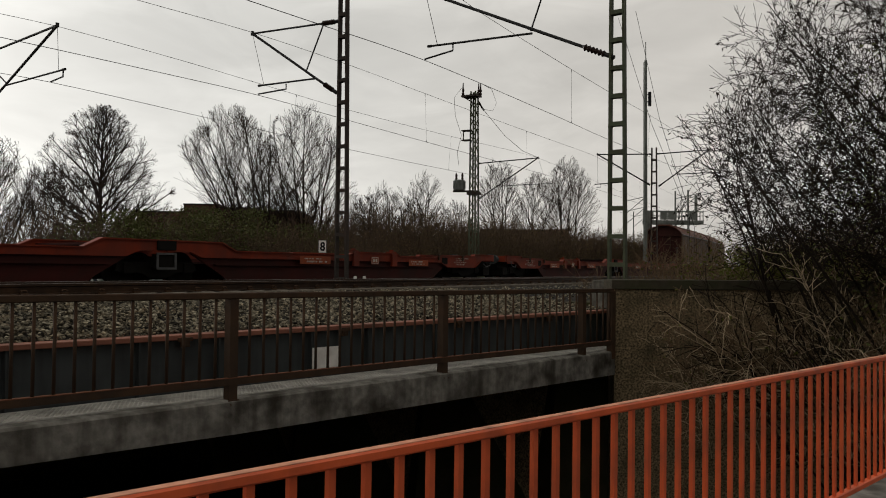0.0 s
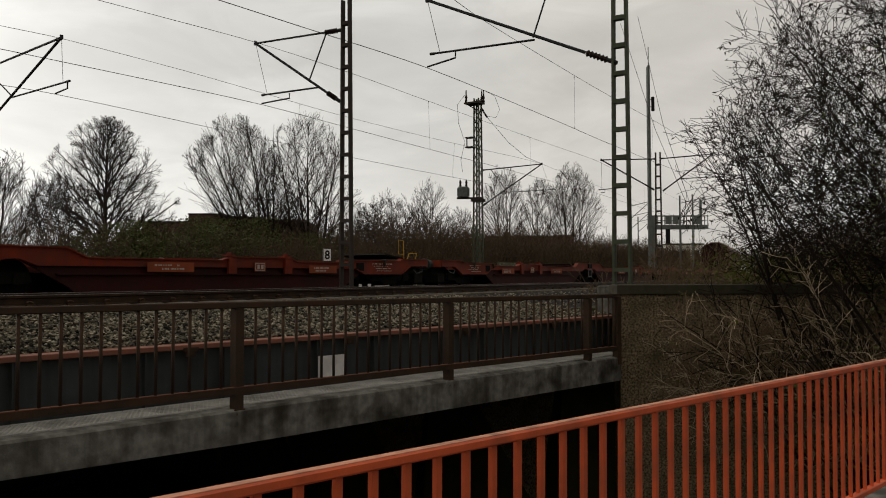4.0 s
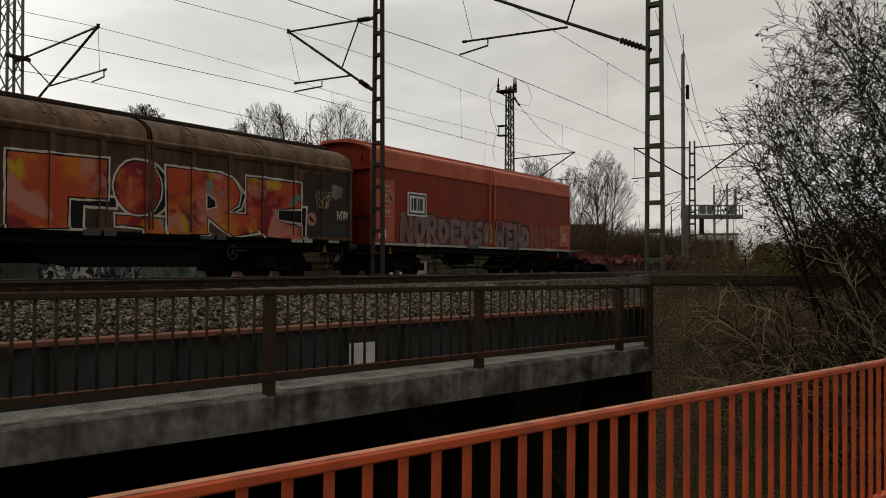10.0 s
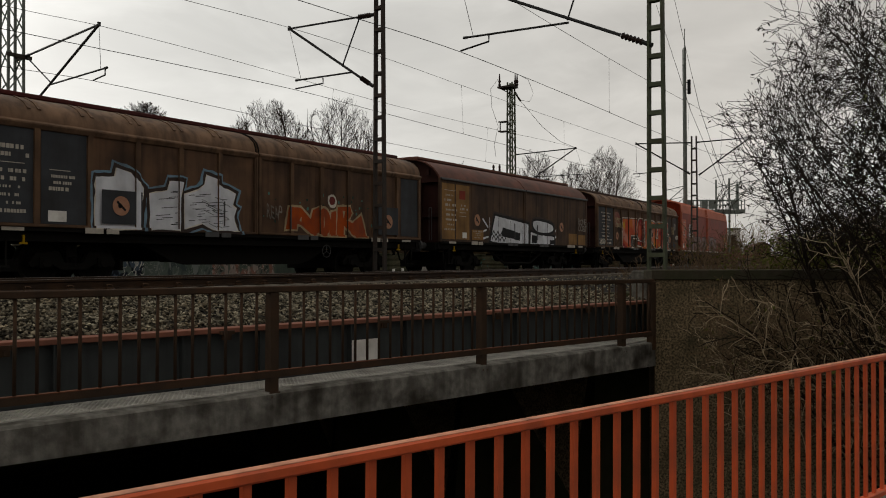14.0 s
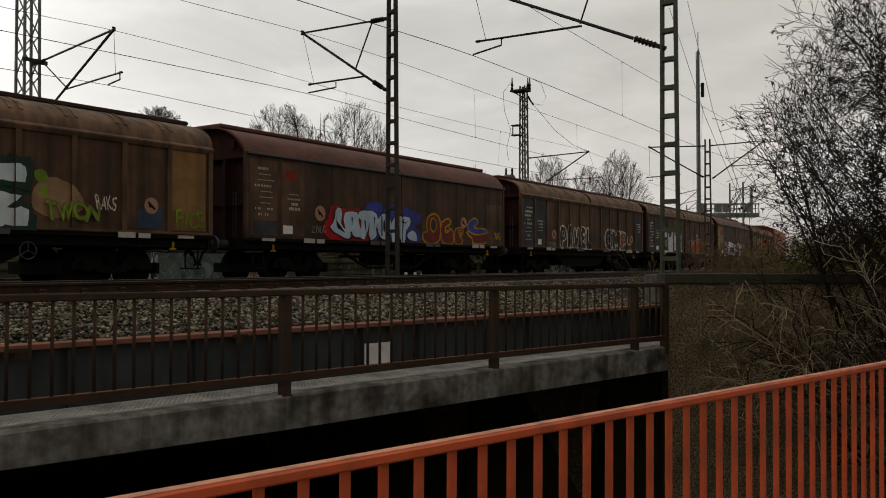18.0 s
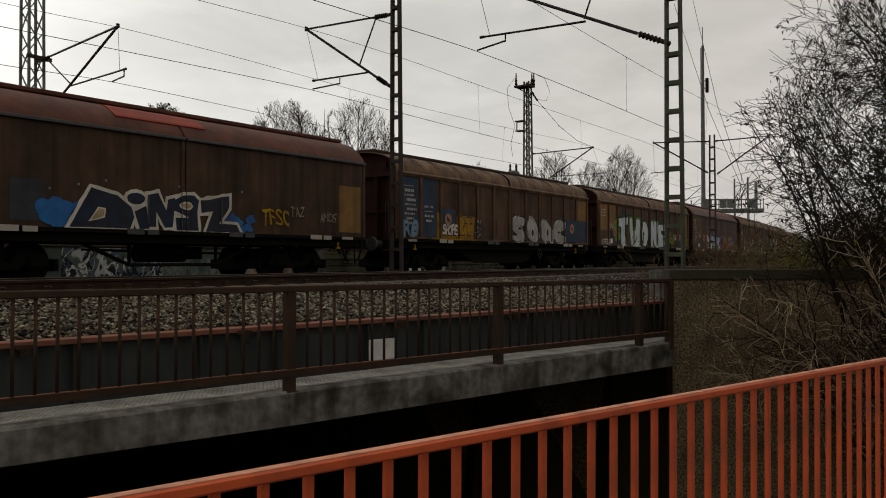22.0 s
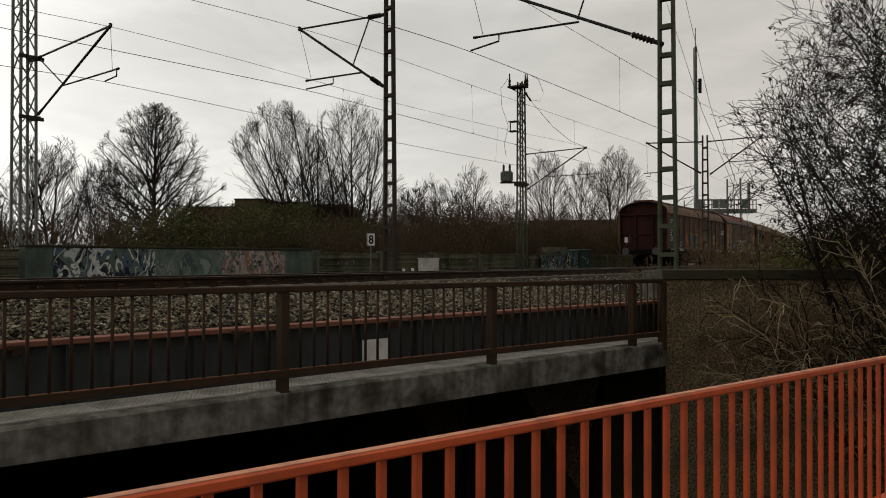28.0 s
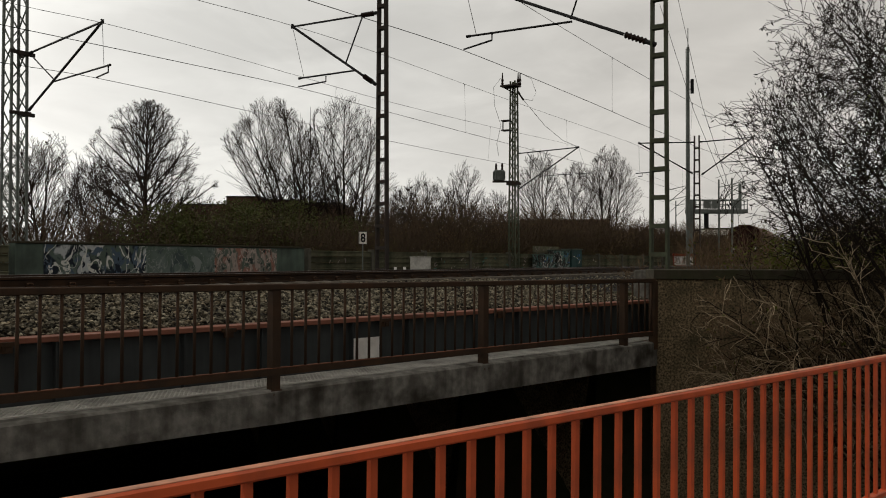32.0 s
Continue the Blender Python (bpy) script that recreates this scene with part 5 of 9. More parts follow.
    piece(w, [[(4.4, 1.78), (5.87, 1.59), (5.82, 1.29), (4.31, 1.45)], [(6.9, 1.55), (7.36, 1.52), (7.32, 1.22), (6.9, 1.23)], [(8.58, 1.38), (9.06, 1.38), (9.06, 1.2), (8.58, 1.2)]], [("black", 0)], lift=0.012)
    for x, z0, z1 in ((4.05, 1.2, 2.15), (5.05, 1.2, 2.05), (6.08, 1.2, 2.0), (6.3, 1.2, 1.96), (7.35, 1.2, 2.1), (8.35, 1.2, 2.05)):
        film(w, "paint_run", ragged([(x, z0), (x, z1), (x + 0.022, z1), (x + 0.022, z0)], 0.1, 0.006, int(x * 10)), "black", 0.013)
    for dz in (0.0, -0.17):
        top = [(3.55 + 0.16 * k, 1.5 + dz + (0.17 if k % 2 else 0.0) - 0.008 * k) for k in range(8)]
        film(w, "zigzag", top + [(x, z - 0.075) for x, z in reversed(top)], "black", 0.0135, "black zigzag line")
    for a, b, c, d in ((2.86, 2.0, 3.28, 1.7), (2.92, 1.55, 3.16, 1.6), (2.9, 1.28, 3.3, 1.36), (3.38, 2.05, 3.4, 1.65), (9.1, 1.7, 9.2, 1.78), (9.1, 1.5, 9.22, 1.45)):
        film(w, "spray_dash", [(a, b), (c, d), (c + 0.03, d + 0.07), (a + 0.03, b + 0.08)], "silver", 0.005)
    for a, b in ((0.1, 0.94), (1.03, 1.94)):
        patch(w, "ochre_panel", a, b, 1.25, 3.15, OCHRE, "ochre panel")
    stencils(w, 0.25, 1.1, 1.5, 3.0, 9, 4)
    stencils(w, 1.15, 1.85, 2.0, 2.5, 4, 5)
    patch(w, "faded_badge", 1.25, 1.65, 2.65, 2.95, REDSIDE, "faded red badge", lift=0.012)
    patch(w, "ochre_panel", 2.13, 2.95, 1.25, 1.62, OCHRE)
    stencils(w, 2.2, 2.9, 1.3, 1.6, 4, 22)
    patch(w, "white_label", 1.45, 1.75, 1.3, 1.5, WHITE, lift=0.012)
    round_mark(w, 2.5, 1.97, 0.21)
    round_mark(w, 9.8, 1.95, 0.2)
    patch(w, "ochre_panel", 10.57, 11.45, 1.22, 1.7, OCHRE)
    patch(w, "ochre_panel", 11.6, 12.4, 1.22, 1.66, OCHRE)
    tag_piece(w, "BONE\nOOBT", 11.45, 12.4, 1.8, 2.4, "grey", None, None, bold=0.0)
    # brown wagon with silver and orange pieces
    w = covered("ribbed", -95.946, -81.596, "weathered brown sliding-wall wagon with silver lettering and an orange NOIR piece", RIDGE)
    rng = random.Random(8)
    steel = [[(2.56, 2.27), (3.02, 2.32), (3.07, 2.51), (3.44, 2.42), (3.76, 2.12), (3.66, 1.2), (2.56, 1.2)],
             [(3.92, 2.01), (4.39, 2.11), (4.48, 2.33), (4.82, 2.33), (4.75, 2.04), (4.72, 1.22), (3.93, 1.2)],
             [(4.88, 2.05), (5.29, 2.18), (5.46, 2.32), (5.53, 2.55), (5.86, 2.5), (5.86, 2.32), (6.2, 2.25), (6.45, 2.17), (6.35, 1.86), (6.48, 1.8), (6.39, 1.59), (6.51, 1.25), (5.79, 1.24), (5.4, 1.4), (4.88, 1.25)]]
    piece(w, steel, [("paleblue", 0.14), ("umber", 0.09), ("chalk", 0.012), ("silver", 0)], "angular silver blocks with thin black lines and a pale blue edge", rough=0.006)
    for k in range(60):
        x, z = rng.uniform(4.0, 6.1), rng.uniform(1.32, 2.1)
        if 4.68 < x < 4.95:
            continue
        a, n = rng.choice((0.06, 0.1, -0.35 if x > 5 else 0.12)), rng.uniform(0.15, 0.45)
        e = min(x + n, 4.68 if x < 4.8 else 6.3)
        film(w, "scratch_line", [(x, z), (e, z + (e - x) * a), (e, z + (e - x) * a + 0.014), (x, z + 0.014)], "black", 0.0135)
    noir = [[(8.32, 1.94), (8.78, 1.95), (9.17, 1.65), (9.26, 1.9), (9.51, 1.99), (9.56, 1.32), (9.27, 1.19), (8.78, 1.48), (8.64, 1.51), (8.61, 1.35), (8.2, 1.35)], oval(9.69, 1.58, 0.3, 0.4),
            [(10.02, 1.88), (10.23, 1.93), (10.21, 1.22), (9.92, 1.21)], [(10.29, 2.04), (10.78, 2.07), (10.92, 1.89), (10.67, 1.67), (10.94, 1.61), (11.34, 1.85), (11.52, 1.38), (11.58, 1.2), (11.06, 1.18), (10.56, 1.51), (10.56, 1.2), (10.24, 1.2)]]
    piece(w, noir, [("cream", 0.06), ("orange", 0)], "dark orange letters with cream outline", rough=0.004)
    piece(w, [oval(10.05, 2.2, 0.13, 0.13, 10)], [("chalk", 0.06), ("wine", 0)], lift=0.009)
    piece(w, [oval(9.7, 1.58, 0.035, 0.17, 8), [(10.5, 1.95), (10.62, 1.93), (10.55, 1.7)], [(8.72, 1.6), (8.8, 1.55), (8.8, 1.7)]], [("cream", 0)], lift=0.009, rough=0.002)
    for k in range(34):
        x, z = rng.uniform(7.3, 12.0), rng.uniform(1.5, 2.35)
        film(w, "spray_dot", oval(x, z, rng.uniform(0.015, 0.05), rng.uniform(0.02, 0.06), 7), rng.choice(("dkgreen", "wallteal")), 0.0035)
    tag_piece(w, "REAP", 7.44, 8.0, 1.6, 1.95, "grey", None, None, bold=0.0)
    for a, b in ((0.15, 1.2), (1.35, 2.35)):
        patch(w, "slate_panel", a, b, 1.25, 3.1, SLATE, "slate grey panel")
    patch(w, "slate_panel", 13.3, 14.25, 1.28, 3.1, SLATE)
    patch(w, "slate_panel", 2.68, 3.69, 1.3, 2.02, SLATE, lift=0.055)
    patch(w, "slate_panel", 12.1, 13.1, 1.3, 2.14, SLATE, lift=0.055)
    stencils(w, 0.3, 1.1, 1.4, 2.8, 9, 6)
    stencils(w, 1.5, 2.1, 1.9, 2.4, 4, 7)
    patch(w, "white_label", 1.5, 1.9, 1.3, 1.52, WHITE, lift=0.012)
    round_mark(w, 3.14, 1.69, 0.21, SIDE_Y - 0.06)
    round_mark(w, 12.58, 1.7, 0.21, SIDE_Y - 0.06)
    # brown wagon with tan outlines
    w = covered("ribbed", -110.446, -96.746, "weathered brown sliding-wall wagon with dull tan outline graffiti", RIDGE)
    letters, holes = word("PAVEL", 3.55, 7.0, 1.2, 2.08, 10, 0.05, 0.16)
    piece(w, [eased(p, 1) for p in letters], [("chalk", 0.05), ("umber", 0)], "dull brown letters with a cream outline", rough=0.008)
    piece(w, holes, [("chalk", 0.02), ("umber", 0)], lift=0.0115)
    letters, holes = word("OMP", 8.6, 11.4, 1.2, 2.02, 25, 0.02, 0.16)
    piece(w, [eased(p, 1) for p in letters], [("chalk", 0.09), ("umber", 0.05)], "broad letters with a cream outline", rough=0.008)
    for p, fill in zip(letters, ("navy", "umber", "rustorange")):
        piece(w, [eased(p, 1)], [("chalk", 0.02), (fill, 0)], lift=0.0115, rough=0.006)
    piece(w, holes, [("chalk", 0.025), ("umber", 0)], lift=0.0165)
    piece(w, [[(11.52, 1.22), (11.92, 1.22), (11.92, 1.48), (11.52, 1.48)]], [("chalk", 0.03), ("rustorange", 0)], "small boxed tag", rough=0.006)
    piece(w, [[(x, 1.27), (x + 0.05, 1.27), (x + 0.06, 1.43), (x + 0.01, 1.43)] for x in (11.56, 11.65, 11.74, 11.83)], [("umber", 0)], lift=0.0115, rough=0.004)
    tag_piece(w, "TRASH", 2.35, 3.0, 1.24, 1.42, "grey", None, None, bold=0.0)
    for a, b in ((0.15, 1.1), (1.3, 2.3)):
        patch(w, "slate_panel", a, b, 1.25, 3.1, SLATE, "slate grey panel")
    patch(w, "slate_panel", 12.7, 13.6, 1.3, 3.1, SLATE)
    stencils(w, 0.3, 1.0, 1.4, 2.8, 9, 8)
    stencils(w, 1.4, 2.1, 1.8, 2.3, 4, 9)
    stencils(w, 12.75, 13.5, 2.1, 2.6, 4, 10)
    patch(w, "white_label", 1.5, 1.8, 1.3, 1.52, WHITE, lift=0.012)
    round_mark(w, 3.0, 1.74, 0.2)
    round_mark(w, 12.08, 1.74, 0.21)
    # dark smooth wagon with colourful pieces
    w = covered("smooth", -124.446, -111.696, "dark brown sliding-wall wagon with blue-white and wine-red graffiti")
    cloud(w, 3.0, 4.9, 1.3, 2.1, "red", 5, 22, 0.009)
    cloud(w, 4.8, 7.1, 1.3, 2.15, "blue", 6, 24, 0.009)
    cloud(w, 5.6, 7.2, 1.2, 1.35, "red", 9, 8, 0.009)
    bubble = [[(3.32, 2.06), (3.6, 2.08), (3.52, 1.55), (3.98, 1.43), (3.9, 1.22), (3.65, 1.28), (3.04, 1.5), (3.28, 1.68)], [(3.64, 1.91), (3.98, 2.01), (4.31, 1.98), (4.33, 1.59), (4.51, 1.31), (4.11, 1.29), (3.98, 1.47), (3.77, 1.39)],
              [(4.33, 2.06), (5.1, 2.07), (5.05, 1.88), (4.82, 1.83), (4.6, 1.24), (4.37, 1.27), (4.5, 1.82), (4.33, 1.84)], [(4.82, 1.87), (5.1, 2.03), (5.22, 1.82), (5.1, 1.62), (5.15, 1.33), (4.78, 1.21)], oval(5.53, 1.64, 0.34, 0.37),
              [(5.87, 1.97), (6.75, 1.98), (6.88, 1.79), (6.59, 1.61), (6.54, 1.19), (6.28, 1.19), (6.23, 1.64), (6.08, 1.19), (5.87, 1.19)], [(6.64, 1.46), (7.07, 1.59), (7.24, 1.24), (6.8, 1.27)]]
    piece(w, [eased(p, 1) for p in bubble], [("black", 0.035), ("silver", 0.012), ("ice", 0)], "pale ice-blue bubble letters on a red and blue glow", lift=0.036, rough=0.004)
    piece(w, [oval(5.5, 1.66, 0.05, 0.2, 8), [(3.98, 1.85), (4.02, 1.6), (4.05, 1.85)], [(3.3, 1.95), (3.36, 1.55), (3.75, 1.38), (3.4, 1.52)], [(4.55, 1.78), (4.68, 1.3), (4.62, 1.78)], [(6.2, 1.85), (6.55, 1.75), (6.7, 1.85), (6.55, 1.8)], [(5.0, 1.9), (5.03, 1.65), (5.06, 1.9)], [(6.4, 1.9), (6.42, 1.6), (6.45, 1.9)]], [("black", 0)], lift=0.043, rough=0.002)
    oges = [[(7.76, 1.8), (7.89, 2.05), (8.21, 2.15), (8.48, 2.03), (8.55, 1.66), (8.45, 1.24), (7.89, 1.19), (7.58, 1.3), (7.59, 1.51), (7.86, 1.53)], [(8.55, 1.82), (9.0, 2.04), (9.17, 1.89), (8.93, 1.81), (8.75, 1.57), (8.96, 1.52), (9.25, 1.7), (9.34, 1.24), (9.11, 1.2), (8.65, 1.22)],
            [(9.4, 1.64), (9.69, 1.75), (9.92, 1.7), (9.88, 1.53), (9.62, 1.52), (9.89, 1.33), (9.81, 1.21), (9.44, 1.21)], [(10.31, 1.63), (10.8, 1.54), (11.6, 1.62), (11.58, 1.39), (11.32, 1.26), (10.56, 1.25), (10.56, 1.42), (10.2, 1.58)]]
    piece(w, [eased(p, 1) for p in oges], [("yellow", 0.06), ("wine", 0)], "wine-red bubble letters with yellow outline", rough=0.004)
    piece(w, [eased([(10.19, 1.89), (10.63, 2.12), (10.88, 2.05), (10.84, 1.93), (10.6, 1.84), (10.64, 1.74), (11.31, 1.76), (11.58, 1.64), (10.8, 1.56), (10.31, 1.65)], 1)], [("yellow", 0.05), ("blue", 0)], "blue letter with yellow outline", lift=0.0095, rough=0.004)
    piece(w, [oval(8.13, 1.79, 0.15, 0.2, 12), oval(8.95, 1.7, 0.1, 0.05, 8), oval(9.72, 1.62, 0.07, 0.035, 8)], [("yellow", 0.045), ("umber", 0)], lift=0.0145, rough=0.003)
    round_mark(w, 9.97, 1.93, 0.19)
    patch(w, "brown_panel", 11.48, 12.55, 1.22, 2.65, BROWN, lift=0.012)
    tag_piece(w, "765", 11.9, 12.35, 1.4, 1.65, "yellow", None, None, bold=0.0)
    tag_piece(w, "ZINUG", 2.32, 2.88, 1.36, 1.56, "grey", None, None, bold=0.0)
    for a, b in ((0.15, 1.1), (1.25, 2.1)):
        patch(w, "brown_panel", a, b, 1.25, 3.15, BROWN, "faded brown panel")
    stencils(w, 0.3, 1.0, 1.7, 3.0, 9, 11)
    stencils(w, 1.4, 2.0, 1.9, 2.4, 4, 12)
    patch(w, "red_badge", 1.4, 1.8, 2.7, 2.95, REDSIDE, "small faded red badge", lift=0.012)
    patch(w, "white_label", 1.3, 1.65, 1.3, 1.52, WHITE, lift=0.012)
    patch(w, "slate_panel", 0.3, 1.1, 1.3, 1.62, SLATE, lift=0.01)
    round_mark(w, 2.72, 1.9, 0.21)
    # brown wagon, TWONE
    w = covered("ribbed", -139.646, -125.446, "brown sliding-wall wagon with tall silver TWONE lettering edged lime green", RIDGEBROWN)
    twone = [[(2.49, 2.5), (3.85, 2.62), (3.82, 2.24), (3.42, 2.21), (3.51, 1.2), (2.96, 1.2), (2.92, 2.15), (2.5, 2.12)], [(4.05, 2.55), (4.43, 2.61), (4.58, 1.95), (4.83, 2.1), (5.01, 1.91), (5.12, 2.55), (5.61, 2.56), (5.54, 1.2), (4.37, 1.2)], oval(6.34, 1.86, 0.54, 0.64),
             [(7.2, 2.52), (7.65, 2.56), (7.89, 2.13), (7.84, 2.54), (8.41, 2.51), (8.52, 1.22), (8.08, 1.2), (7.7, 1.64), (7.66, 1.23), (7.25, 1.22)], [(8.61, 2.41), (9.65, 2.45), (9.65, 2.09), (9.07, 2.09), (9.07, 1.9), (9.55, 1.84), (9.28, 1.63), (9.71, 1.57), (9.71, 1.25), (8.57, 1.22)]]
    for k, pts in enumerate(twone):
        lime = k in (1, 3)
        piece(w, [pts], [("dkgreen", 0.15), ("green" if lime else "dkgreen", 0.085), ("palegreen", 0)], "tall pale silver letters edged in green", rough=0.017)
    piece(w, [oval(6.15, 1.85, 0.12, 0.12, 8)], [("dkgreen", 0)], lift=0.0125, rough=0.02)
    cloud(w, 2.2, 2.5, 1.6, 2.4, "green", 11, 4, 0.007)
    film(w, "spray_patch", ragged(eased([(9.75, 1.5), (9.8, 2.1), (10.2, 2.3), (10.7, 2.1), (10.95, 1.7), (10.6, 1.4)]), 0.1, 0.01, 3), "peach", 0.005, "peach sprayed patch")
    piece(w, [oval(9.95, 2.25, 0.14, 0.14, 10), oval(10.02, 1.95, 0.1, 0.09, 8)], [("green", 0)], lift=0.008, rough=0.01)
    film(w, "spray_patch", oval(2.15, 1.5, 0.5, 0.2, 12), "navy", 0.004)
    patch(w, "slate_panel", 12.15, 12.8, 1.3, 1.72, SLATEBLUE)
    tag_piece(w, "RAKS", 11.1, 11.6, 1.65, 1.95, "chalk", None, None, bold=0.0)
    tag_piece(w, "TWON", 10.0, 11.2, 1.4, 1.75, "green", "brown", None, bold=0.02)
    for a, b in ((0.2, 1.1), (1.25, 2.15), (13.0, 14.0)):
        patch(w, "ochre_panel", a, b, 1.28 if a > 5 else 1.9, 3.1, OCHRE, "ochre brown panel")
    patch(w, "slate_panel", 1.2, 2.4, 1.26, 2.0, SLATE)
    tag_piece(w, "FYCE", 13.1, 13.9, 1.35, 1.75, "green", None, None, bold=0.0)
    tag_piece(w, "STELL", 0.2, 1.3, 1.25, 1.5, "chalk", None, None, bold=0.0)
    stencils(w, 0.3, 1.0, 2.5, 2.9, 3, 13)
    stencils(w, 1.3, 2.1, 2.0, 2.3, 3, 14)
    patch(w, "white_label", 1.45, 1.75, 1.3, 1.52, WHITE, lift=0.012)
    round_mark(w, 2.05, 1.83, 0.2)
    round_mark(w, 12.5, 1.8, 0.18)
    # brown wagon, SANE
    w = covered("ribbed", -154.846, -140.846, "weathered brown sliding-wall wagon with grey and amber graffiti", RIDGEBROWN)
    sane = [[(7.16, 2.12), (8.13, 2.12), (8.08, 1.83), (7.67, 1.84), (7.51, 1.7), (8.09, 1.62), (8.13, 1.23), (7.24, 1.24), (7.24, 1.45), (7.76, 1.43), (7.76, 1.5), (7.2, 1.68)], [(8.51, 2.11), (8.78, 2.16), (9.23, 1.82), (9.28, 1.27), (8.56, 1.25), (8.3, 1.84)],
            [(9.51, 2.14), (10.09, 2.06), (10.39, 1.8), (10.54, 1.27), (10.14, 1.26), (10.04, 1.56), (9.94, 1.25), (9.7, 1.23)], [(10.7, 2.09), (11.61, 2.11), (11.67, 1.83), (11.23, 1.77), (11.23, 1.53), (11.67, 1.46), (11.67, 1.22), (10.7, 1.23)]]
    piece(w, [eased(p, 1) for p in sane], [("umber", 0.13), ("chalk", 0.045), ("black", 0.012), ("dullsilver", 0)], "dull silver swelling letters with a pale outline", rough=0.008)
    piece(w, [oval(8.8, 1.58, 0.1, 0.16, 10), oval(10.1, 1.62, 0.09, 0.16, 8), oval(11.1, 1.65, 0.12, 0.07, 8), oval(7.75, 1.72, 0.16, 0.05, 8)], [("chalk", 0.03), ("umber", 0)], lift=0.013, rough=0.005)
    for x, z in ((7.6, 2.2), (8.65, 2.22), (11.2, 2.2)):
        piece(w, [[(x - 0.18, z + 0.04), (x, z - 0.03), (x + 0.18, z + 0.05), (x + 0.05, z - 0.08), (x - 0.05, z - 0.08)]], [("grey", 0)], lift=0.013, rough=0.003)
    piece(w, [[(3.33, 2.02), (4.5, 2.01), (4.4, 1.34), (3.34, 1.3)], [(2.14, 2.06), (2.33, 2.06), (2.33, 1.3), (2.15, 1.3)], [(1.81, 1.31), (4.46, 1.33), (4.46, 1.19), (1.81, 1.19)]], [("amber", 0)], "amber sprayed panels", lift=0.006)
    for text, a, b in (("R", 3.42, 3.8), ("T", 3.88, 4.3)):
        letters, holes = word(text, a, b, 1.36, 1.97, 3, 0.0, 0.05)
        piece(w, letters, [("umber", 0.03), ("amber", 0)], "amber block letters", lift=0.0085, rough=0.004)
        piece(w, holes, [("umber", 0)], lift=0.014)
    for k in range(26):
        x = 1.9 + 0.1 * k
        film(w, "paint_mark", [(x, 1.22), (x + 0.02, 1.22), (x + 0.03 + 0.02 * (k % 3), 1.3), (x + 0.01, 1.3)], "umber", 0.009)
    rng = random.Random(4)
    film(w, "spray_patch", ragged(oval(4.75, 1.6, 0.22, 0.36, 12), 0.06, 0.02, 6), "navy", 0.005)
    for k in range(26):
        film(w, "spray_dot", oval(rng.uniform(4.56, 4.95), rng.uniform(1.28, 1.92), 0.02, 0.02, 6), rng.choice(("amber", "chalk")), 0.008)
    film(w, "slate_panel", [(2.34, 1.57), (2.34, 2.23), (3.28, 2.23), (3.28, 1.57)], "slateblue", 0.005, "slate blue panel")
    tag_piece(w, "SHOPE", 2.4, 3.28, 1.36, 1.68, "chalk", None, None, "pale blue-white hand lettering", bold=0.035)
    tag_piece(w, "Re", 0.2, 1.0, 1.25, 1.75, "paleblue", None, None, bold=0.03)
    for a, b in ((0.2, 1.1), (1.25, 2.15)):
        patch(w, "slate_panel", a, b, 1.25, 3.1, SLATEBLUE, "slate blue panel")
    patch(w, "slate_panel", 11.72, 12.8, 1.28, 2.2, SLATEBLUE, lift=0.055)
    patch(w, "slate_panel", 12.95, 13.9, 1.3, 2.2, SLATEBLUE)
    patch(w, "ochre_panel", 12.95, 13.9, 2.2, 3.05, OCHRE)
    stencils(w, 0.3, 1.0, 1.6, 2.9, 9, 15)
    stencils(w, 1.35, 2.0, 1.7, 2.3, 4, 16)
    round_mark(w, 2.79, 1.86, 0.2, SIDE_Y - 0.02)
    round_mark(w, 12.26, 1.83, 0.2, SIDE_Y - 0.06)
    # dark smooth wagon, DINGZ
    w = covered("smooth", -169.046, -156.346, "dark brown sliding-wall wagon with white outline graffiti on a blue cloud")
    cloud(w, 2.95, 3.9, 1.25, 1.75, "skyblue", 7, 14, 0.009)
    cloud(w, 7.6, 8.35, 1.25, 1.6, "skyblue", 8, 12, 0.009)
    dingz = [[(3.98, 2.02), (4.59, 1.9), (4.94, 1.66), (5.01, 1.44), (4.9, 1.2), (3.5, 1.2)], oval(5.05, 1.85, 0.23, 0.13, 12), [(5.01, 1.57), (5.3, 1.71), (5.39, 1.21), (5.14, 1.2)],
             [(5.34, 1.95), (5.6, 2.01), (5.83, 1.64), (5.87, 1.88), (6.07, 1.93), (6.0, 1.26), (5.79, 1.25), (5.56, 1.59), (5.56, 1.25), (5.38, 1.24)],
             [(5.99, 1.85), (6.27, 1.99), (6.59, 2.01), (6.73, 1.9), (6.68, 1.65), (6.72, 1.2), (6.11, 1.2), (6.08, 1.48), (6.43, 1.5), (6.0, 1.65)], [(6.78, 1.9), (7.63, 2.06), (7.63, 1.77), (7.32, 1.39), (7.86, 1.37), (7.98, 1.19), (6.93, 1.19), (7.14, 1.67), (6.8, 1.62)]]
    piece(w, dingz, [("chalk", 0.075), ("navy", 0)], "black-blue letters with broad white outline on sky blue", lift=0.03, rough=0.004)
    piece(w, [[(4.15, 1.6), (4.29, 1.58), (4.27, 1.44), (3.98, 1.36)], oval(6.37, 1.76, 0.15, 0.06, 10)], [("chalk", 0.035), ("cream", 0)], lift=0.036, rough=0.003)
    for k in range(9):
        film(w, "spray_dot", oval(3.1 + 0.62 * k, 1.95 + 0.12 * (k % 3), 0.028, 0.028, 7), "paleblue", 0.006)
    tag_piece(w, "TFSc", 8.65, 9.6, 1.4, 1.8, "yellow", None, None, bold=0.0)
    tag_piece(w, "TAZ", 9.64, 10.15, 1.65, 1.92, "pale", None, None, bold=0.0)
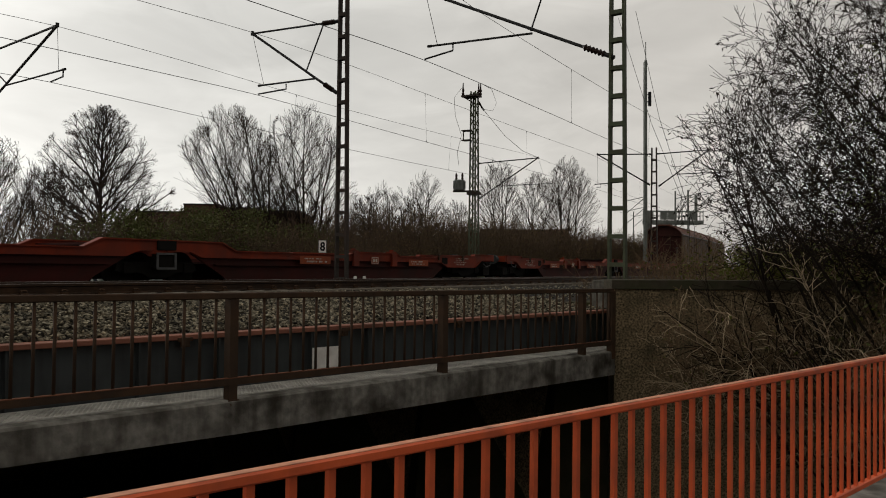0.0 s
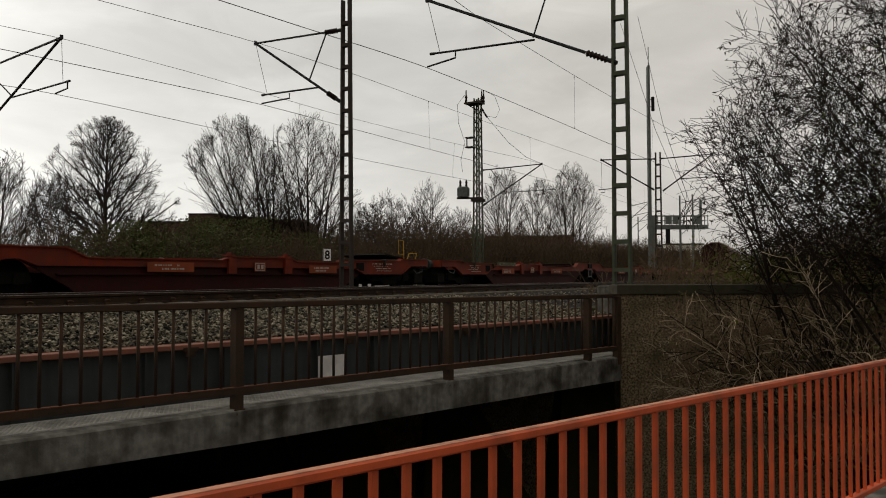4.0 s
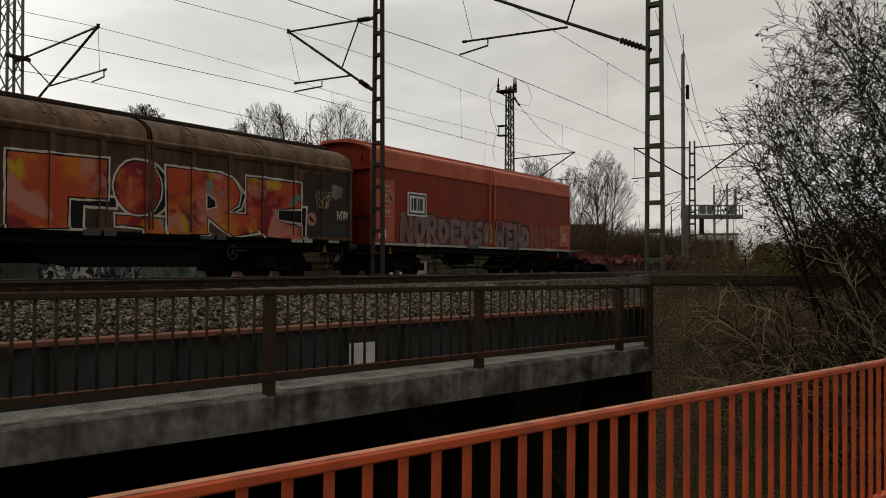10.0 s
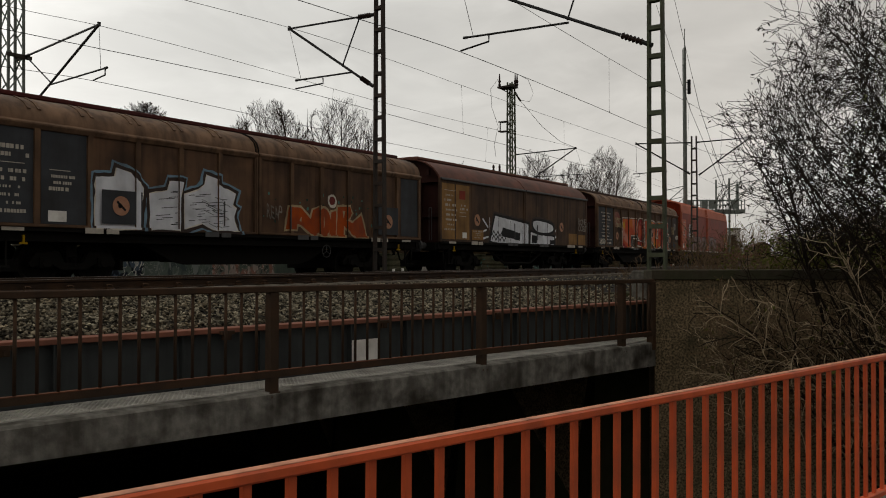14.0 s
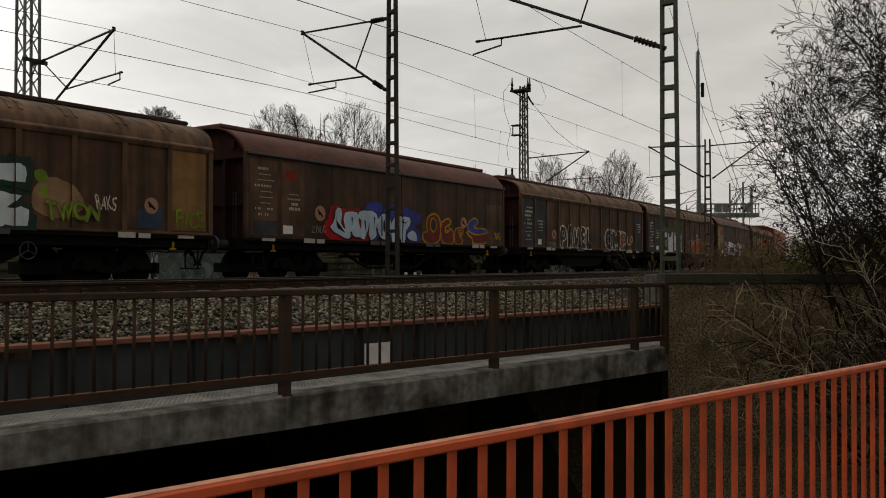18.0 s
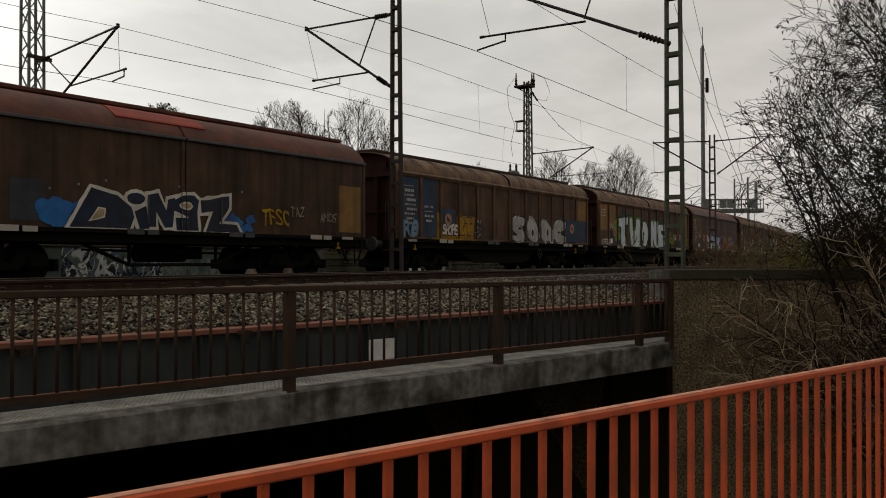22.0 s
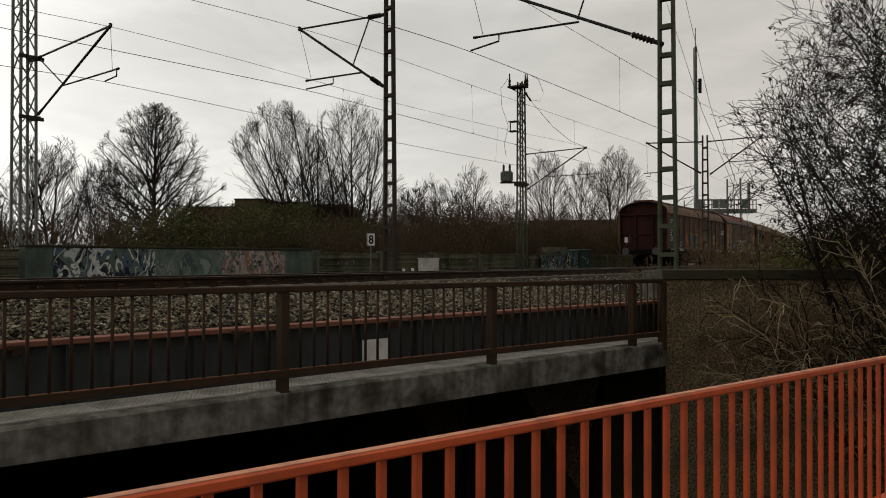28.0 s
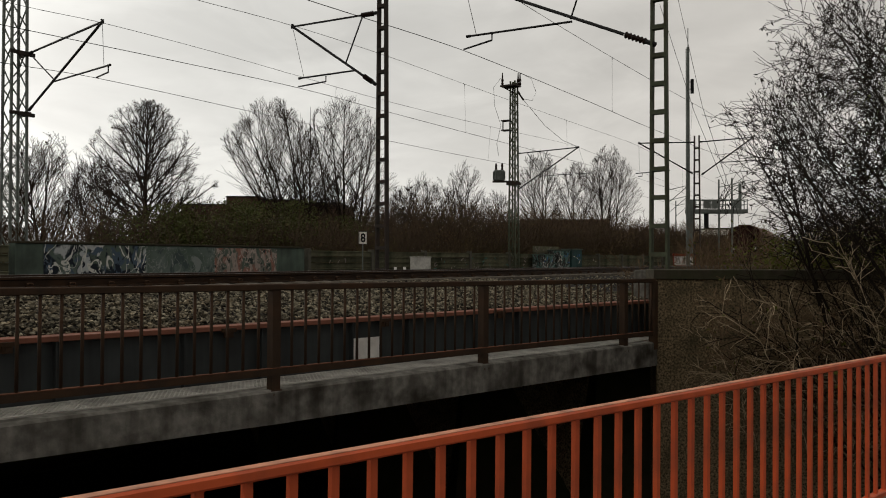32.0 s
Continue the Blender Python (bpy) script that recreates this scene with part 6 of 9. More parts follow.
    tag_piece(w, "AMOS", 10.75, 11.4, 1.55, 1.8, "pale", None, None, bold=0.0)
    for a, b in ((0.12, 1.05), (1.2, 2.05)):
        patch(w, "ochre_panel", a, b, 1.25, 3.15, OCHRE, "dull ochre panel")
    patch(w, "ochre_panel", 11.6, 12.5, 1.3, 2.6, OCHRE)
    patch(w, "grey_panel", 2.3, 3.0, 1.3, 2.1, SLATE)
    patch(w, "red_badge", 1.38, 1.75, 2.7, 3.0, REDSIDE, "small faded red badge", lift=0.012)
    stencils(w, 0.25, 1.0, 1.5, 3.0, 10, 17)
    stencils(w, 1.3, 1.95, 1.7, 2.4, 5, 18)
    patch(w, "white_label", 1.35, 1.7, 1.3, 1.55, WHITE, lift=0.012)
    round_mark(w, 0.6, 1.65, 0.19)
    part("roof_repair", Geo().prism([(-1.26, 3.62), (-1.2, 3.675), (-0.9, 3.865), (-0.72, 3.925), (-0.72, 3.9), (-0.9, 3.84), (-1.2, 3.65), (-1.24, 3.6)], 4.7, 7.1), REDSIDE, w, "red repainted strip of the roof")
    # last brown wagon
    w = covered("ribbed", -184.246, -170.146, "brown sliding-wall wagon with teal and orange graffiti, the last one", RIDGE)
    film(w, "graffiti_ground", ragged([(4.6, 1.18), (4.6, 2.1), (10.2, 2.12), (10.3, 1.18)], 0.3, 0.02, 2), "umber", 0.003, "dark sprayed ground")
    film(w, "graffiti_band", [(4.7, 1.18), (4.7, 1.32), (10.25, 1.34), (10.3, 1.18)], "slateblue", 0.005, "slate band")
    fume = [[(4.7, 2.08), (5.66, 2.08), (5.66, 1.74), (5.05, 1.72), (5.05, 1.62), (5.34, 1.6), (5.34, 1.42), (5.05, 1.4), (5.04, 1.31), (4.7, 1.32)], [(5.42, 1.62), (5.66, 1.6), (5.66, 1.36), (5.42, 1.38)], [(5.69, 2.06), (6.0, 2.1), (6.1, 1.55), (6.25, 1.5), (6.31, 2.1), (6.75, 2.12), (6.79, 1.38), (5.72, 1.34)], [(8.78, 2.09), (10.04, 2.12), (10.14, 1.53), (9.61, 1.55), (9.61, 1.81), (9.28, 1.78), (9.28, 1.42), (8.83, 1.4)]]
    piece(w, fume, [("amber", 0.05), ("umber", 0.02), ("teal", 0)], "teal block letters with amber outline", lift=0.006, rough=0.003)
    piece(w, [[(6.98, 2.14), (7.44, 2.11), (7.64, 1.85), (7.84, 2.1), (8.35, 2.07), (8.43, 1.39), (7.93, 1.24), (7.76, 1.58), (7.44, 1.2), (6.86, 1.25)]], [("umber", 0.03), ("orange", 0)], "dull orange letter", lift=0.012, rough=0.004)
    for x, z in ((4.85, 1.95), (5.5, 1.95), (4.85, 1.5), (5.85, 1.9), (6.5, 1.95), (6.55, 1.5), (8.98, 1.75), (9.7, 1.85), (9.95, 1.7), (6.0, 1.45)):
        film(w, "spray_dot", oval(x, z, 0.09, 0.1, 9), "wine", 0.0135)
    piece(w, [oval(8.55, 1.42, 0.22, 0.1, 12), [(8.4, 1.95), (8.62, 2.0), (8.6, 1.5), (8.45, 1.5)]], [("amber", 0.03), ("brown", 0)], lift=0.014)
    for x, z in ((4.65, 2.15), (7.72, 2.1), (10.2, 1.75)):
        for q in range(4):
            a = q * math.pi / 4 + 0.2
            film(w, "sparkle", [(x - 0.22 * math.cos(a), z - 0.2 * math.sin(a)), (x + 0.012, z - 0.012), (x + 0.22 * math.cos(a), z + 0.2 * math.sin(a)), (x - 0.012, z + 0.012)], "grey", 0.019)
    piece(w, [oval(4.15, 1.55, 0.3, 0.3), oval(4.1, 1.95, 0.2, 0.2)], [("amber", 0.03), ("orange", 0)], "plain orange painted shape", lift=0.006)
    tag_piece(w, "THIS IS\nTHE END OF\nTHE\nTUNNEL\nBUT THERE IS\nNO\nLIGHT!", 10.7, 11.65, 1.34, 2.22, "cream", None, None, "cream hand-painted words", bold=0.012, wild=0.35)
    tag_piece(w, "BOSE", 13.1, 14.0, 2.28, 2.55, "chalk", None, None, bold=0.0)
    for a, b in ((0.15, 1.05), (1.2, 2.15)):
        patch(w, "slate_panel", a, b, 1.25, 3.1, SLATE, "slate grey panel")
    patch(w, "slate_panel", 2.25, 3.4, 1.3, 1.95, SLATE)
    patch(w, "slate_panel", 13.2, 13.95, 1.26, 2.9, SLATE)
    stencils(w, 0.3, 1.0, 1.6, 2.9, 9, 19)
    stencils(w, 1.35, 1.9, 1.95, 2.5, 4, 20)
    stencils(w, 2.5, 3.2, 1.35, 1.65, 4, 21)
    patch(w, "white_label", 1.35, 1.65, 1.35, 1.58, WHITE, lift=0.012)
    for y in (-1.0, 1.0):
        part("tail_plate", Geo().box(-0.02, 0.0, y - 0.09, y + 0.09, 1.55, 1.85), WHITE, w, "small white tail plate")
    # covered wagons at the head of the train
    covered("smooth", 65.4, 79.4, "dark brown sliding-wall wagon ahead of the flat wagons")
    covered("smooth", 80.6, 94.6, "dark brown sliding-wall wagon near the head of the train")


build_train()


def flat_unit(root, e, j):
    """One low deck from its end e to the joint j: a neck over the bogie, a deep end, a low sill with a raised middle, and a hump at the joint."""
    d = 1 if j > e else -1
    J = abs(j - e)

    def flip(pts):
        return [(e + d * x, z) for x, z in pts]

    def span(a, b):
        return sorted((e + d * a, e + d * b))

    top = [(0.02, 1.06), (1.57, 1.06), (1.64, 0.99), (4.17, 0.99), (4.55, 0.9), (6.75, 0.9), (7.05, 1.0), (min(9.3, J - 3.4), 1.0), (min(9.65, J - 3.1), 0.91), (J - 2.3, 0.91), (J - 1.8, 1.12), (J - 0.02, 1.12)]
    low = [(J - 0.02, 0.88), (J - 0.75, 0.88), (J - 1.15, 0.74), (4.05, 0.74), (3.65, 0.59), (1.57, 0.59), (1.03, 0.85), (0.02, 0.85)]
    mid = min(9.3, J - 3.4)
    for y in (-1.32, 1.24):
        front = y < 0
        s = part("side_sill", Geo().plate(flip(top + low), y, y + 0.08), FLATRED, root)
        part("top_flange", Geo().plate(flip(top + [(x, z + 0.028) for x, z in reversed(top)]), y - 0.05, y + 0.13), FLATRED, s)
        inner = y + 0.085 if front else y - 0.1
        part("lower_sill", Geo().plate(flip([(3.7, 0.6), (4.0, 0.74), (J - 1.15, 0.74), (J - 0.85, 0.84), (J - 1.9, 0.3), (J - 2.2, 0.08), (4.7, 0.08)]), inner, inner + 0.06), FLATDARK, s, "dark maroon lower sill")
        if front:
            part("lower_flange", Geo().box(*span(4.5, J - 1.6), y - 0.01, y + 0.09, 0.555, 0.58), FLATDARK, s)
            part("bottom_flange", Geo().plate(flip([(1.03, 0.85), (1.57, 0.59), (3.65, 0.59), (4.05, 0.74), (4.05, 0.715), (3.66, 0.565), (1.56, 0.565), (1.0, 0.83)]), y - 0.04, y + 0.12), FLATRED, s)
    part("deck", Geo().box(*span(4.6, J - 2.3), -1.22, 1.22, 0.6, 0.64).box(*span(0.1, 4.1), -1.22, 1.22, 0.9, 0.95).box(*span(J - 1.7, J - 0.1), -1.22, 1.22, 1.0, 1.05), FLATDARK, root)
    for x in (7.18, mid):
        part("stanchion", Geo().plate(flip([(x - 0.14, 0.98), (x + 0.14, 0.98), (x + 0.16, 0.58), (x - 0.12, 0.58)]), -1.4, -1.325), FLATRED, root)
        part("container_pin", Geo().box(*span(x - 0.13, x + 0.13), -1.36, -1.12, 1.03, 1.07).box(*span(x - 0.05, x + 0.05), -1.3, -1.2, 1.07, 1.13), FLATRED, root)
    for x in (2.55, 4.3):
        part("container_pin", Geo().box(*span(x - 0.16, x + 0.16), -1.38, -1.14, 1.0, 1.035).box(*span(x - 0.04, x + 0.04), -1.39, -1.35, 0.82, 1.0), RUST, root)
    for x0, x1, z0, z1, rows in ((5.07, 6.31, 0.6, 0.82, 2), (min(10.6, J - 5.0), min(12.0, J - 3.4), 0.62, 0.85, 2)):
        p0, p1 = span(x0, x1)
        patch(root, "panel", p0, p1, z0, z1, FLATPANEL, "sun-bleached red lettering panel", y=-1.375)
        stencils(root, p0 + 0.1, p1 - 0.15, z0 + 0.03, z1 - 0.03, rows, int(abs(e) * 7 + x0 * 3) % 99, y=-1.378)
    stencils(root, *span(2.0, 3.3), 0.64, 0.94, 4, int(abs(e) * 5 + 3) % 97, y=-1.322)
    a, b = span(8.1, 8.52)
    patch(root, "badge", a, b, 0.64, 0.89, FLATPANEL, "faded badge plate", y=-1.375)
    g = Geo().box(a + 0.03, b - 0.03, -1.386, -1.38, 0.85, 0.865).box(a + 0.03, b - 0.03, -1.386, -1.38, 0.665, 0.68).box(a + 0.03, a + 0.045, -1.386, -1.38, 0.68, 0.85).box(b - 0.045, b - 0.03, -1.386, -1.38, 0.68, 0.85)
    for x in (a + 0.1, a + 0.24):
        g.box(x, x + 0.09, -1.386, -1.38, 0.71, 0.82)
    part("badge_frame", g, STENCIL, root)
    # near-black plate on the sill, painted shade in place of an open slot
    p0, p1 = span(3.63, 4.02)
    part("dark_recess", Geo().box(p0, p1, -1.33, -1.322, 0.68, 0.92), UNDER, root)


def flat_bogie(root, cx):
    b = new("bogie")
    wheel = Geo().tube([(0, -0.06, 0), (0, 0.06, 0)], 0.44, 22).mesh("wheel", UNDER)
    b.parent = root
    b.location = (cx, 0, 0)
    for dx in (-0.9, 0.9):
        for dy in (-0.75, 0.75):
            w = part("wheel", wheel, None, b)
            w.matrix_basis = pose(dx, dy, 0.44, 0, 0, 180 if dy > 0 else 0)
            WHEELS.append((w, dx, dy, 0.44))
        part("axle_box", Geo().box(dx - 0.14, dx + 0.14, -1.12, -0.95, 0.34, 0.6, 0.02), UNDER, b)
    part("side_frame", Geo().plate([(-1.2, 0.4), (-1.1, 0.62), (1.1, 0.62), (1.2, 0.4), (0.5, 0.36), (0.3, 0.25), (-0.3, 0.25), (-0.5, 0.36)], -1.08, -0.98), UNDER, b)
    part("bolster", Geo().box(-0.3, 0.3, -1.2, 1.2, 0.5, 0.75), UNDER, b)
    part("brake_gear", Geo().box(-0.5, 0.5, -0.8, 0.8, 0.2, 0.5, 0.03).box(-1.5, 1.5, -0.5, 0.5, 0.4, 0.62, 0.03), UNDER, b)


def flat_wagon(rear, front, joint, plates=(), rails=()):
    """An articulated low container wagon; joint: the place of its middle bogie; plates, rails: the ends that carry them."""
    root = thing("container_flat_wagon", "empty low red container flat wagon with raised ends over the bogies", "flat wagon", group="freight train")
    L = front - rear
    ends = [0.0, joint - rear, L]
    for a, b in zip(ends, ends[1:]):
        if a == 0.0:
            flat_unit(root, a, b)
        else:
            flat_unit(root, b, a)
    for cx in (1.9, joint - rear, L - 1.9):
        flat_bogie(root, cx)
    j = joint - rear
    part("joint_cover", Geo().box(j - 0.28, j + 0.28, -1.37, 1.3, 0.9, 1.14, 0.01), UNDER, root)
    a, b, c, e = j - 0.3, j + 0.3, 0.44, 0.84
    part("load_plate", Geo().box(a, b, -1.36, -1.33, e - 0.05, e).box(a, b, -1.36, -1.33, c, c + 0.05).box(a, a + 0.06, -1.36, -1.33, c + 0.05, e - 0.05).box(b - 0.06, b, -1.36, -1.33, c + 0.05, e - 0.05), BUFFERGREY, root, "grey square frame on the middle bogie")
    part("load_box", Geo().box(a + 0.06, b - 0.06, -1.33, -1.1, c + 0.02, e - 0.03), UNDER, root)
    for x, d in ((0, -1), (L, 1)):
        part("buffer_beam", Geo().box(min(x, x + d * 0.1), max(x, x + d * 0.1), -1.3, 1.3, 0.82, 1.07), FLATRED, root)
        for y in (-0.875, 0.875):
            part("buffer", Geo().tube([(x + d * 0.1, y, 0.93), (x + d * 0.42, y, 0.93)], 0.15, 12).tube([(x + d * 0.42, y, 0.93), (x + d * 0.48, y, 0.93)], 0.21, 14), GIRDER, root)
        # folded support plate, tilted, on the end deck
        if d in plates:
            part("hinged_support", Geo().plate([(x - d * 0.75, 1.1), (x - d * 1.3, 1.17), (x - d * 2.0, 1.25), (x - d * 2.05, 1.22), (x - d * 1.3, 1.1)], -1.0, 0.9), UNDER, root)
        if d in rails:
            part("grab_rail", Geo().tube([(x - d * 1.3, -1.25, 1.06), (x - d * 1.32, -1.25, 1.7), (x - d * 1.62, -1.25, 1.72), (x - d * 1.6, -1.25, 1.25), (x - d * 1.3, -1.25, 1.23)], 0.016, 5), YELLOW, root, "tall yellow grab rail")
            part("grab_rail", Geo().tube([(x - d * 1.08, -1.25, 1.09), (x - d * 0.98, -1.25, 1.28), (x - d * 0.5, -1.25, 1.29), (x - d * 0.58, -1.25, 1.1)], 0.016, 5), YELLOW, root, "low yellow grab rail")
        for k, (y, r) in enumerate(((-0.55, 0.035), (-0.3, 0.03), (0.3, 0.035), (0.6, 0.03))):
            part("brake_hose", Geo().tube([(x + d * 0.08, y, 0.86), (x + d * 0.3, y, 0.62 - 0.05 * k), (x + d * 0.5, y, 0.5)], r, 6), UNDER, root)
        part("draw_gear", Geo().box(min(x, x - d * 0.9), max(x, x - d * 0.9), -0.9, 0.7, 0.42, 0.84, 0.03).box(min(x, x - d * 0.5), max(x, x - d * 0.5), -1.15, -0.6, 0.25, 0.6, 0.03), UNDER, root)
        part("brake_cylinder", Geo().tube([(x - d * 2.4, -1.1, 0.62), (x - d * 1.9, -1.1, 0.62)], 0.14, 10), UNDER, root)
        part("lever", Geo().tube([(x - d * 0.35, -1.38, 0.84), (x - d * 0.4, -1.4, 0.66), (x - d * 0.75, -1.4, 0.6), (x - d * 0.9, -1.38, 0.72)], 0.018, 5), BUFFERGREY, root)
    part("coupling_hook", Geo().beam((L + 0.1, 0, 0.93), (L + 0.5, 0, 0.9), 0.07, 0.12), UNDER, root)
    TRAIN.append((root, rear, L))


flat_wagon(-36.0, -3.25, -19.1, plates=(-1, 1), rails=(1,))
flat_wagon(-2.25, 30.8, 14.0)
flat_wagon(32.0, 64.1, 48.0)

SPEED = [(0, 7.2), (6, 6.95), (6.95, 7.0), (7.2, 7.8), (7.5, 7.5), (8, 7.3), (9, 7.45), (10.5, 7.8), (12.5, 8.15), (13.5, 8.4), (19, 9.05), (22.5, 9.2), (25, 9.3), (28, 9.6), (32, 9.35)]


def run_to(t):
    """How far the train has come at t seconds."""
    s = 0.0
    for (a, va), (b, vb) in zip(SPEED, SPEED[1:]):
        if t <= a:
            break
        e = min(t, b)
        ve = va + (vb - va) * (e - a) / (b - a)
        s += (va + ve) / 2 * (e - a)
    return s


def motions():
    for root, rear, L in TRAIN:
        rows = []
        for k in range(65):
            t = k * 0.5
            a, b = rear + run_to(t), rear + L + run_to(t)
            ya, yb = TRAIN_Y + bend(a), TRAIN_Y + bend(b)
            rows.append((t, pose(a, ya, TRAIN_Z, 0, 0, math.degrees(math.atan2(yb - ya, b - a)))))
        walk(root, rows)
    # the wheels roll along with the train
    ticks = [k / 15 for k in range(481)]
    ways = [math.degrees(run_to(t)) for t in ticks]
    for wheel, x, y, r in WHEELS:
        walk(wheel, [(t, pose(x, y, r, 0, w / r, 0) if y < 0 else pose(x, y, r, 0, -w / r, 180)) for t, w in zip(ticks, ways)])

# ---- overhead line ----


def ladder_mast(name, base, h, w0, w1, material, label, lean=0.0):
    """A flat mast of two channels joined by battens, tapering upwards; its width runs across the track."""
    root = thing(name, label, "catenary mast", pose(*base), group="catenary masts")
    d = 0.07
    for s in (-1, 1):
        g = Geo()
        g.add([(x, s * (w * 0.5 - k), z) for z, w in ((0, w0), (h, w1)) for x, k in ((-d, 0), (d, 0), (d, 0.05), (-d, 0.05))],
              [(0, 1, 2, 3), (7, 6, 5, 4), (0, 4, 5, 1), (1, 5, 6, 2), (2, 6, 7, 3), (3, 7, 4, 0)])
        part("leg", g, material, root)
    n = int(h / 0.62)
    for i in range(n):
        z = 0.35 + i * (h - 0.4) / n
        w = w0 + (w1 - w0) * z / h
        part("batten", Geo().box(-d - 0.006, d + 0.006, -w / 2 + 0.01, w / 2 - 0.01, z - 0.045, z + 0.045), material, root)
    part("foundation", Geo().box(-0.4, 0.4, -0.4, 0.4, -0.6, 0.03, 0.03), CONCRETE, root)
    return root


def lattice_mast(name, base, h, w0, w1, material, label):
    """A square lattice tower of four angles with diagonal lacing."""
    root = thing(name, label, "catenary mast", pose(*base), group="catenary masts")
    t = 0.075
    for sx in (-1, 1):
        for sy in (-1, 1):
            part("leg", Geo().beam((sx * w0 / 2, sy * w0 / 2, 0), (sx * w1 / 2, sy * w1 / 2, h), t, t), material, root)
    n = max(6, int(h / (w0 * 1.15)))
    for f in range(4):
        for i in range(n):
            z0, z1 = h * i / n, h * (i + 1) / n
            wa, wb = (w0 + (w1 - w0) * z0 / h) / 2, (w0 + (w1 - w0) * z1 / h) / 2
            s = 1 if i % 2 else -1
            k = 1 if f % 2 else -1
            if f < 2:
                a, b = (-s * wa, k * wa, z0), (s * wb, k * wb, z1)
            else:
                a, b = (k * wa, -s * wa, z0), (k * wb, s * wb, z1)
            part("brace", Geo().beam(a, b, 0.035, 0.035), material, root)
    part("foundation", Geo().box(-w0, w0, -w0, w0, -0.8, 0.03, 0.04), CONCRETE, root)
    return root


def insulator(root, p, q):
    """Ribbed insulator between p and q."""
    p, q = Vector(p), Vector(q)
    pts, rad = [], []
    for i in range(13):
        pts.append(tuple(p.lerp(q, i / 12)))
        rad.append(0.045 if i % 2 == 0 else 0.078)
    part("insulator", Geo().tube(pts, rad, 8), PORCELAIN, root, "dark brown ribbed insulator")


def cantilever(label, up, tip, low, joint, s0, s1, hook, contact, strut=None, ins=True):
    """A hinged bracket: top tie, diagonal tube, steady arm and the wires' clips."""
    root = thing("cantilever_bracket", label, "cantilever bracket", group="cantilever brackets")
    V = Vector
    up, tip, low, joint, s0, s1, hook, contact = map(V, (up, tip, low, joint, s0, s1, hook, contact))
    if ins:
        a, b = up.lerp(tip, 0.05), up.lerp(tip, 0.19)
        insulator(root, a, b)
        part("top_tie", Geo().tube([b, tip], 0.028, 7), TUBE, root)
        a, b = low.lerp(tip, 0.04), low.lerp(tip, 0.14)
        insulator(root, a, b)
        part("diagonal_tube", Geo().tube([b, tip], 0.037, 7), TUBE, root)
    else:
        part("top_tie", Geo().tube([up, tip], 0.034, 7), TUBE, root)
        part("diagonal_tube", Geo().tube([low, tip], 0.039, 7), TUBE, root)
    part("mast_bracket", Geo().tube([up, up.lerp(tip, 0.05)], 0.05, 6), TUBE, root)
    part("mast_bracket", Geo().tube([low, low.lerp(tip, 0.05)], 0.055, 6), TUBE, root)
    part("steady_arm", Geo().tube([s0, s1], 0.026, 6).tube([s1, s1.lerp(s0, 0.04)], 0.036, 6), TUBE, root)
    part("registration_arm", Geo().tube([hook, hook + V((0, 0, -0.15)), contact], 0.022, 6), TUBE, root)
    part("hanger_wire", Geo().tube([tip, s1.lerp(s0, 0.1)], 0.008, 4), WIRE, root)
    if strut:
        part("strut", Geo().tube(strut, 0.022, 6), TUBE, root)
    part("wire_clip", Geo().box(tip.x - 0.03, tip.x + 0.03, tip.y - 0.045, tip.y + 0.045, tip.z - 0.055, tip.z + 0.03, 0.008).box(tip.x - 0.045, tip.x + 0.045, tip.y - 0.022, tip.y + 0.022, tip.z + 0.032, tip.z + 0.075, 0.006), TUBE, root)
    return root


def contact_line(label, contact, messenger, drops, wire_r=0.0086, msg_r=0.0075):
    """Contact wire and messenger wire through the places given, joined by droppers at the distances drops along the line."""
    root = thing("overhead_line", label, "overhead line", group="overhead lines")

    def smooth(pts):
        out = []
        for k in range(len(pts) - 1):
            a, b, c, d = (Vector(pts[min(max(k + j, 0), len(pts) - 1)]) for j in (-1, 0, 1, 2))
            for i in range(6):
                f = i / 6
                p = b.lerp(c, f)
                if 0 < k < len(pts) - 2:
                    ma = (c.z - a.z) / (c.x - a.x) * (c.x - b.x)
                    mb = (d.z - b.z) / (d.x - b.x) * (c.x - b.x)
                    p.z = (2 * f ** 3 - 3 * f ** 2 + 1) * b.z + (f ** 3 - 2 * f ** 2 + f) * ma + (3 * f ** 2 - 2 * f ** 3) * c.z + (f ** 3 - f ** 2) * mb
                out.append(tuple(p))
        return out + [tuple(pts[-1])]

    def at(pts, x):
        for a, b in zip(pts, pts[1:]):
            if a[0] <= x <= b[0]:
                return tuple(Vector(a).lerp(Vector(b), (x - a[0]) / (b[0] - a[0])))

    c, m = smooth(contact), smooth(messenger)
    part("contact_wire", Geo().tube(c, wire_r, 5), WIRE, root)
    part("messenger_wire", Geo().tube(m, msg_r, 5), WIRE, root)
    for x in drops:
        a, b = at(c, x), at(m, x)
        part("dropper", Geo().tube([a, b], 0.004, 4).tube([b, (b[0], b[1], b[2] - 0.09)], 0.011, 5).tube([a, (a[0], a[1], a[2] + 0.06)], 0.011, 5), WIRE, root)


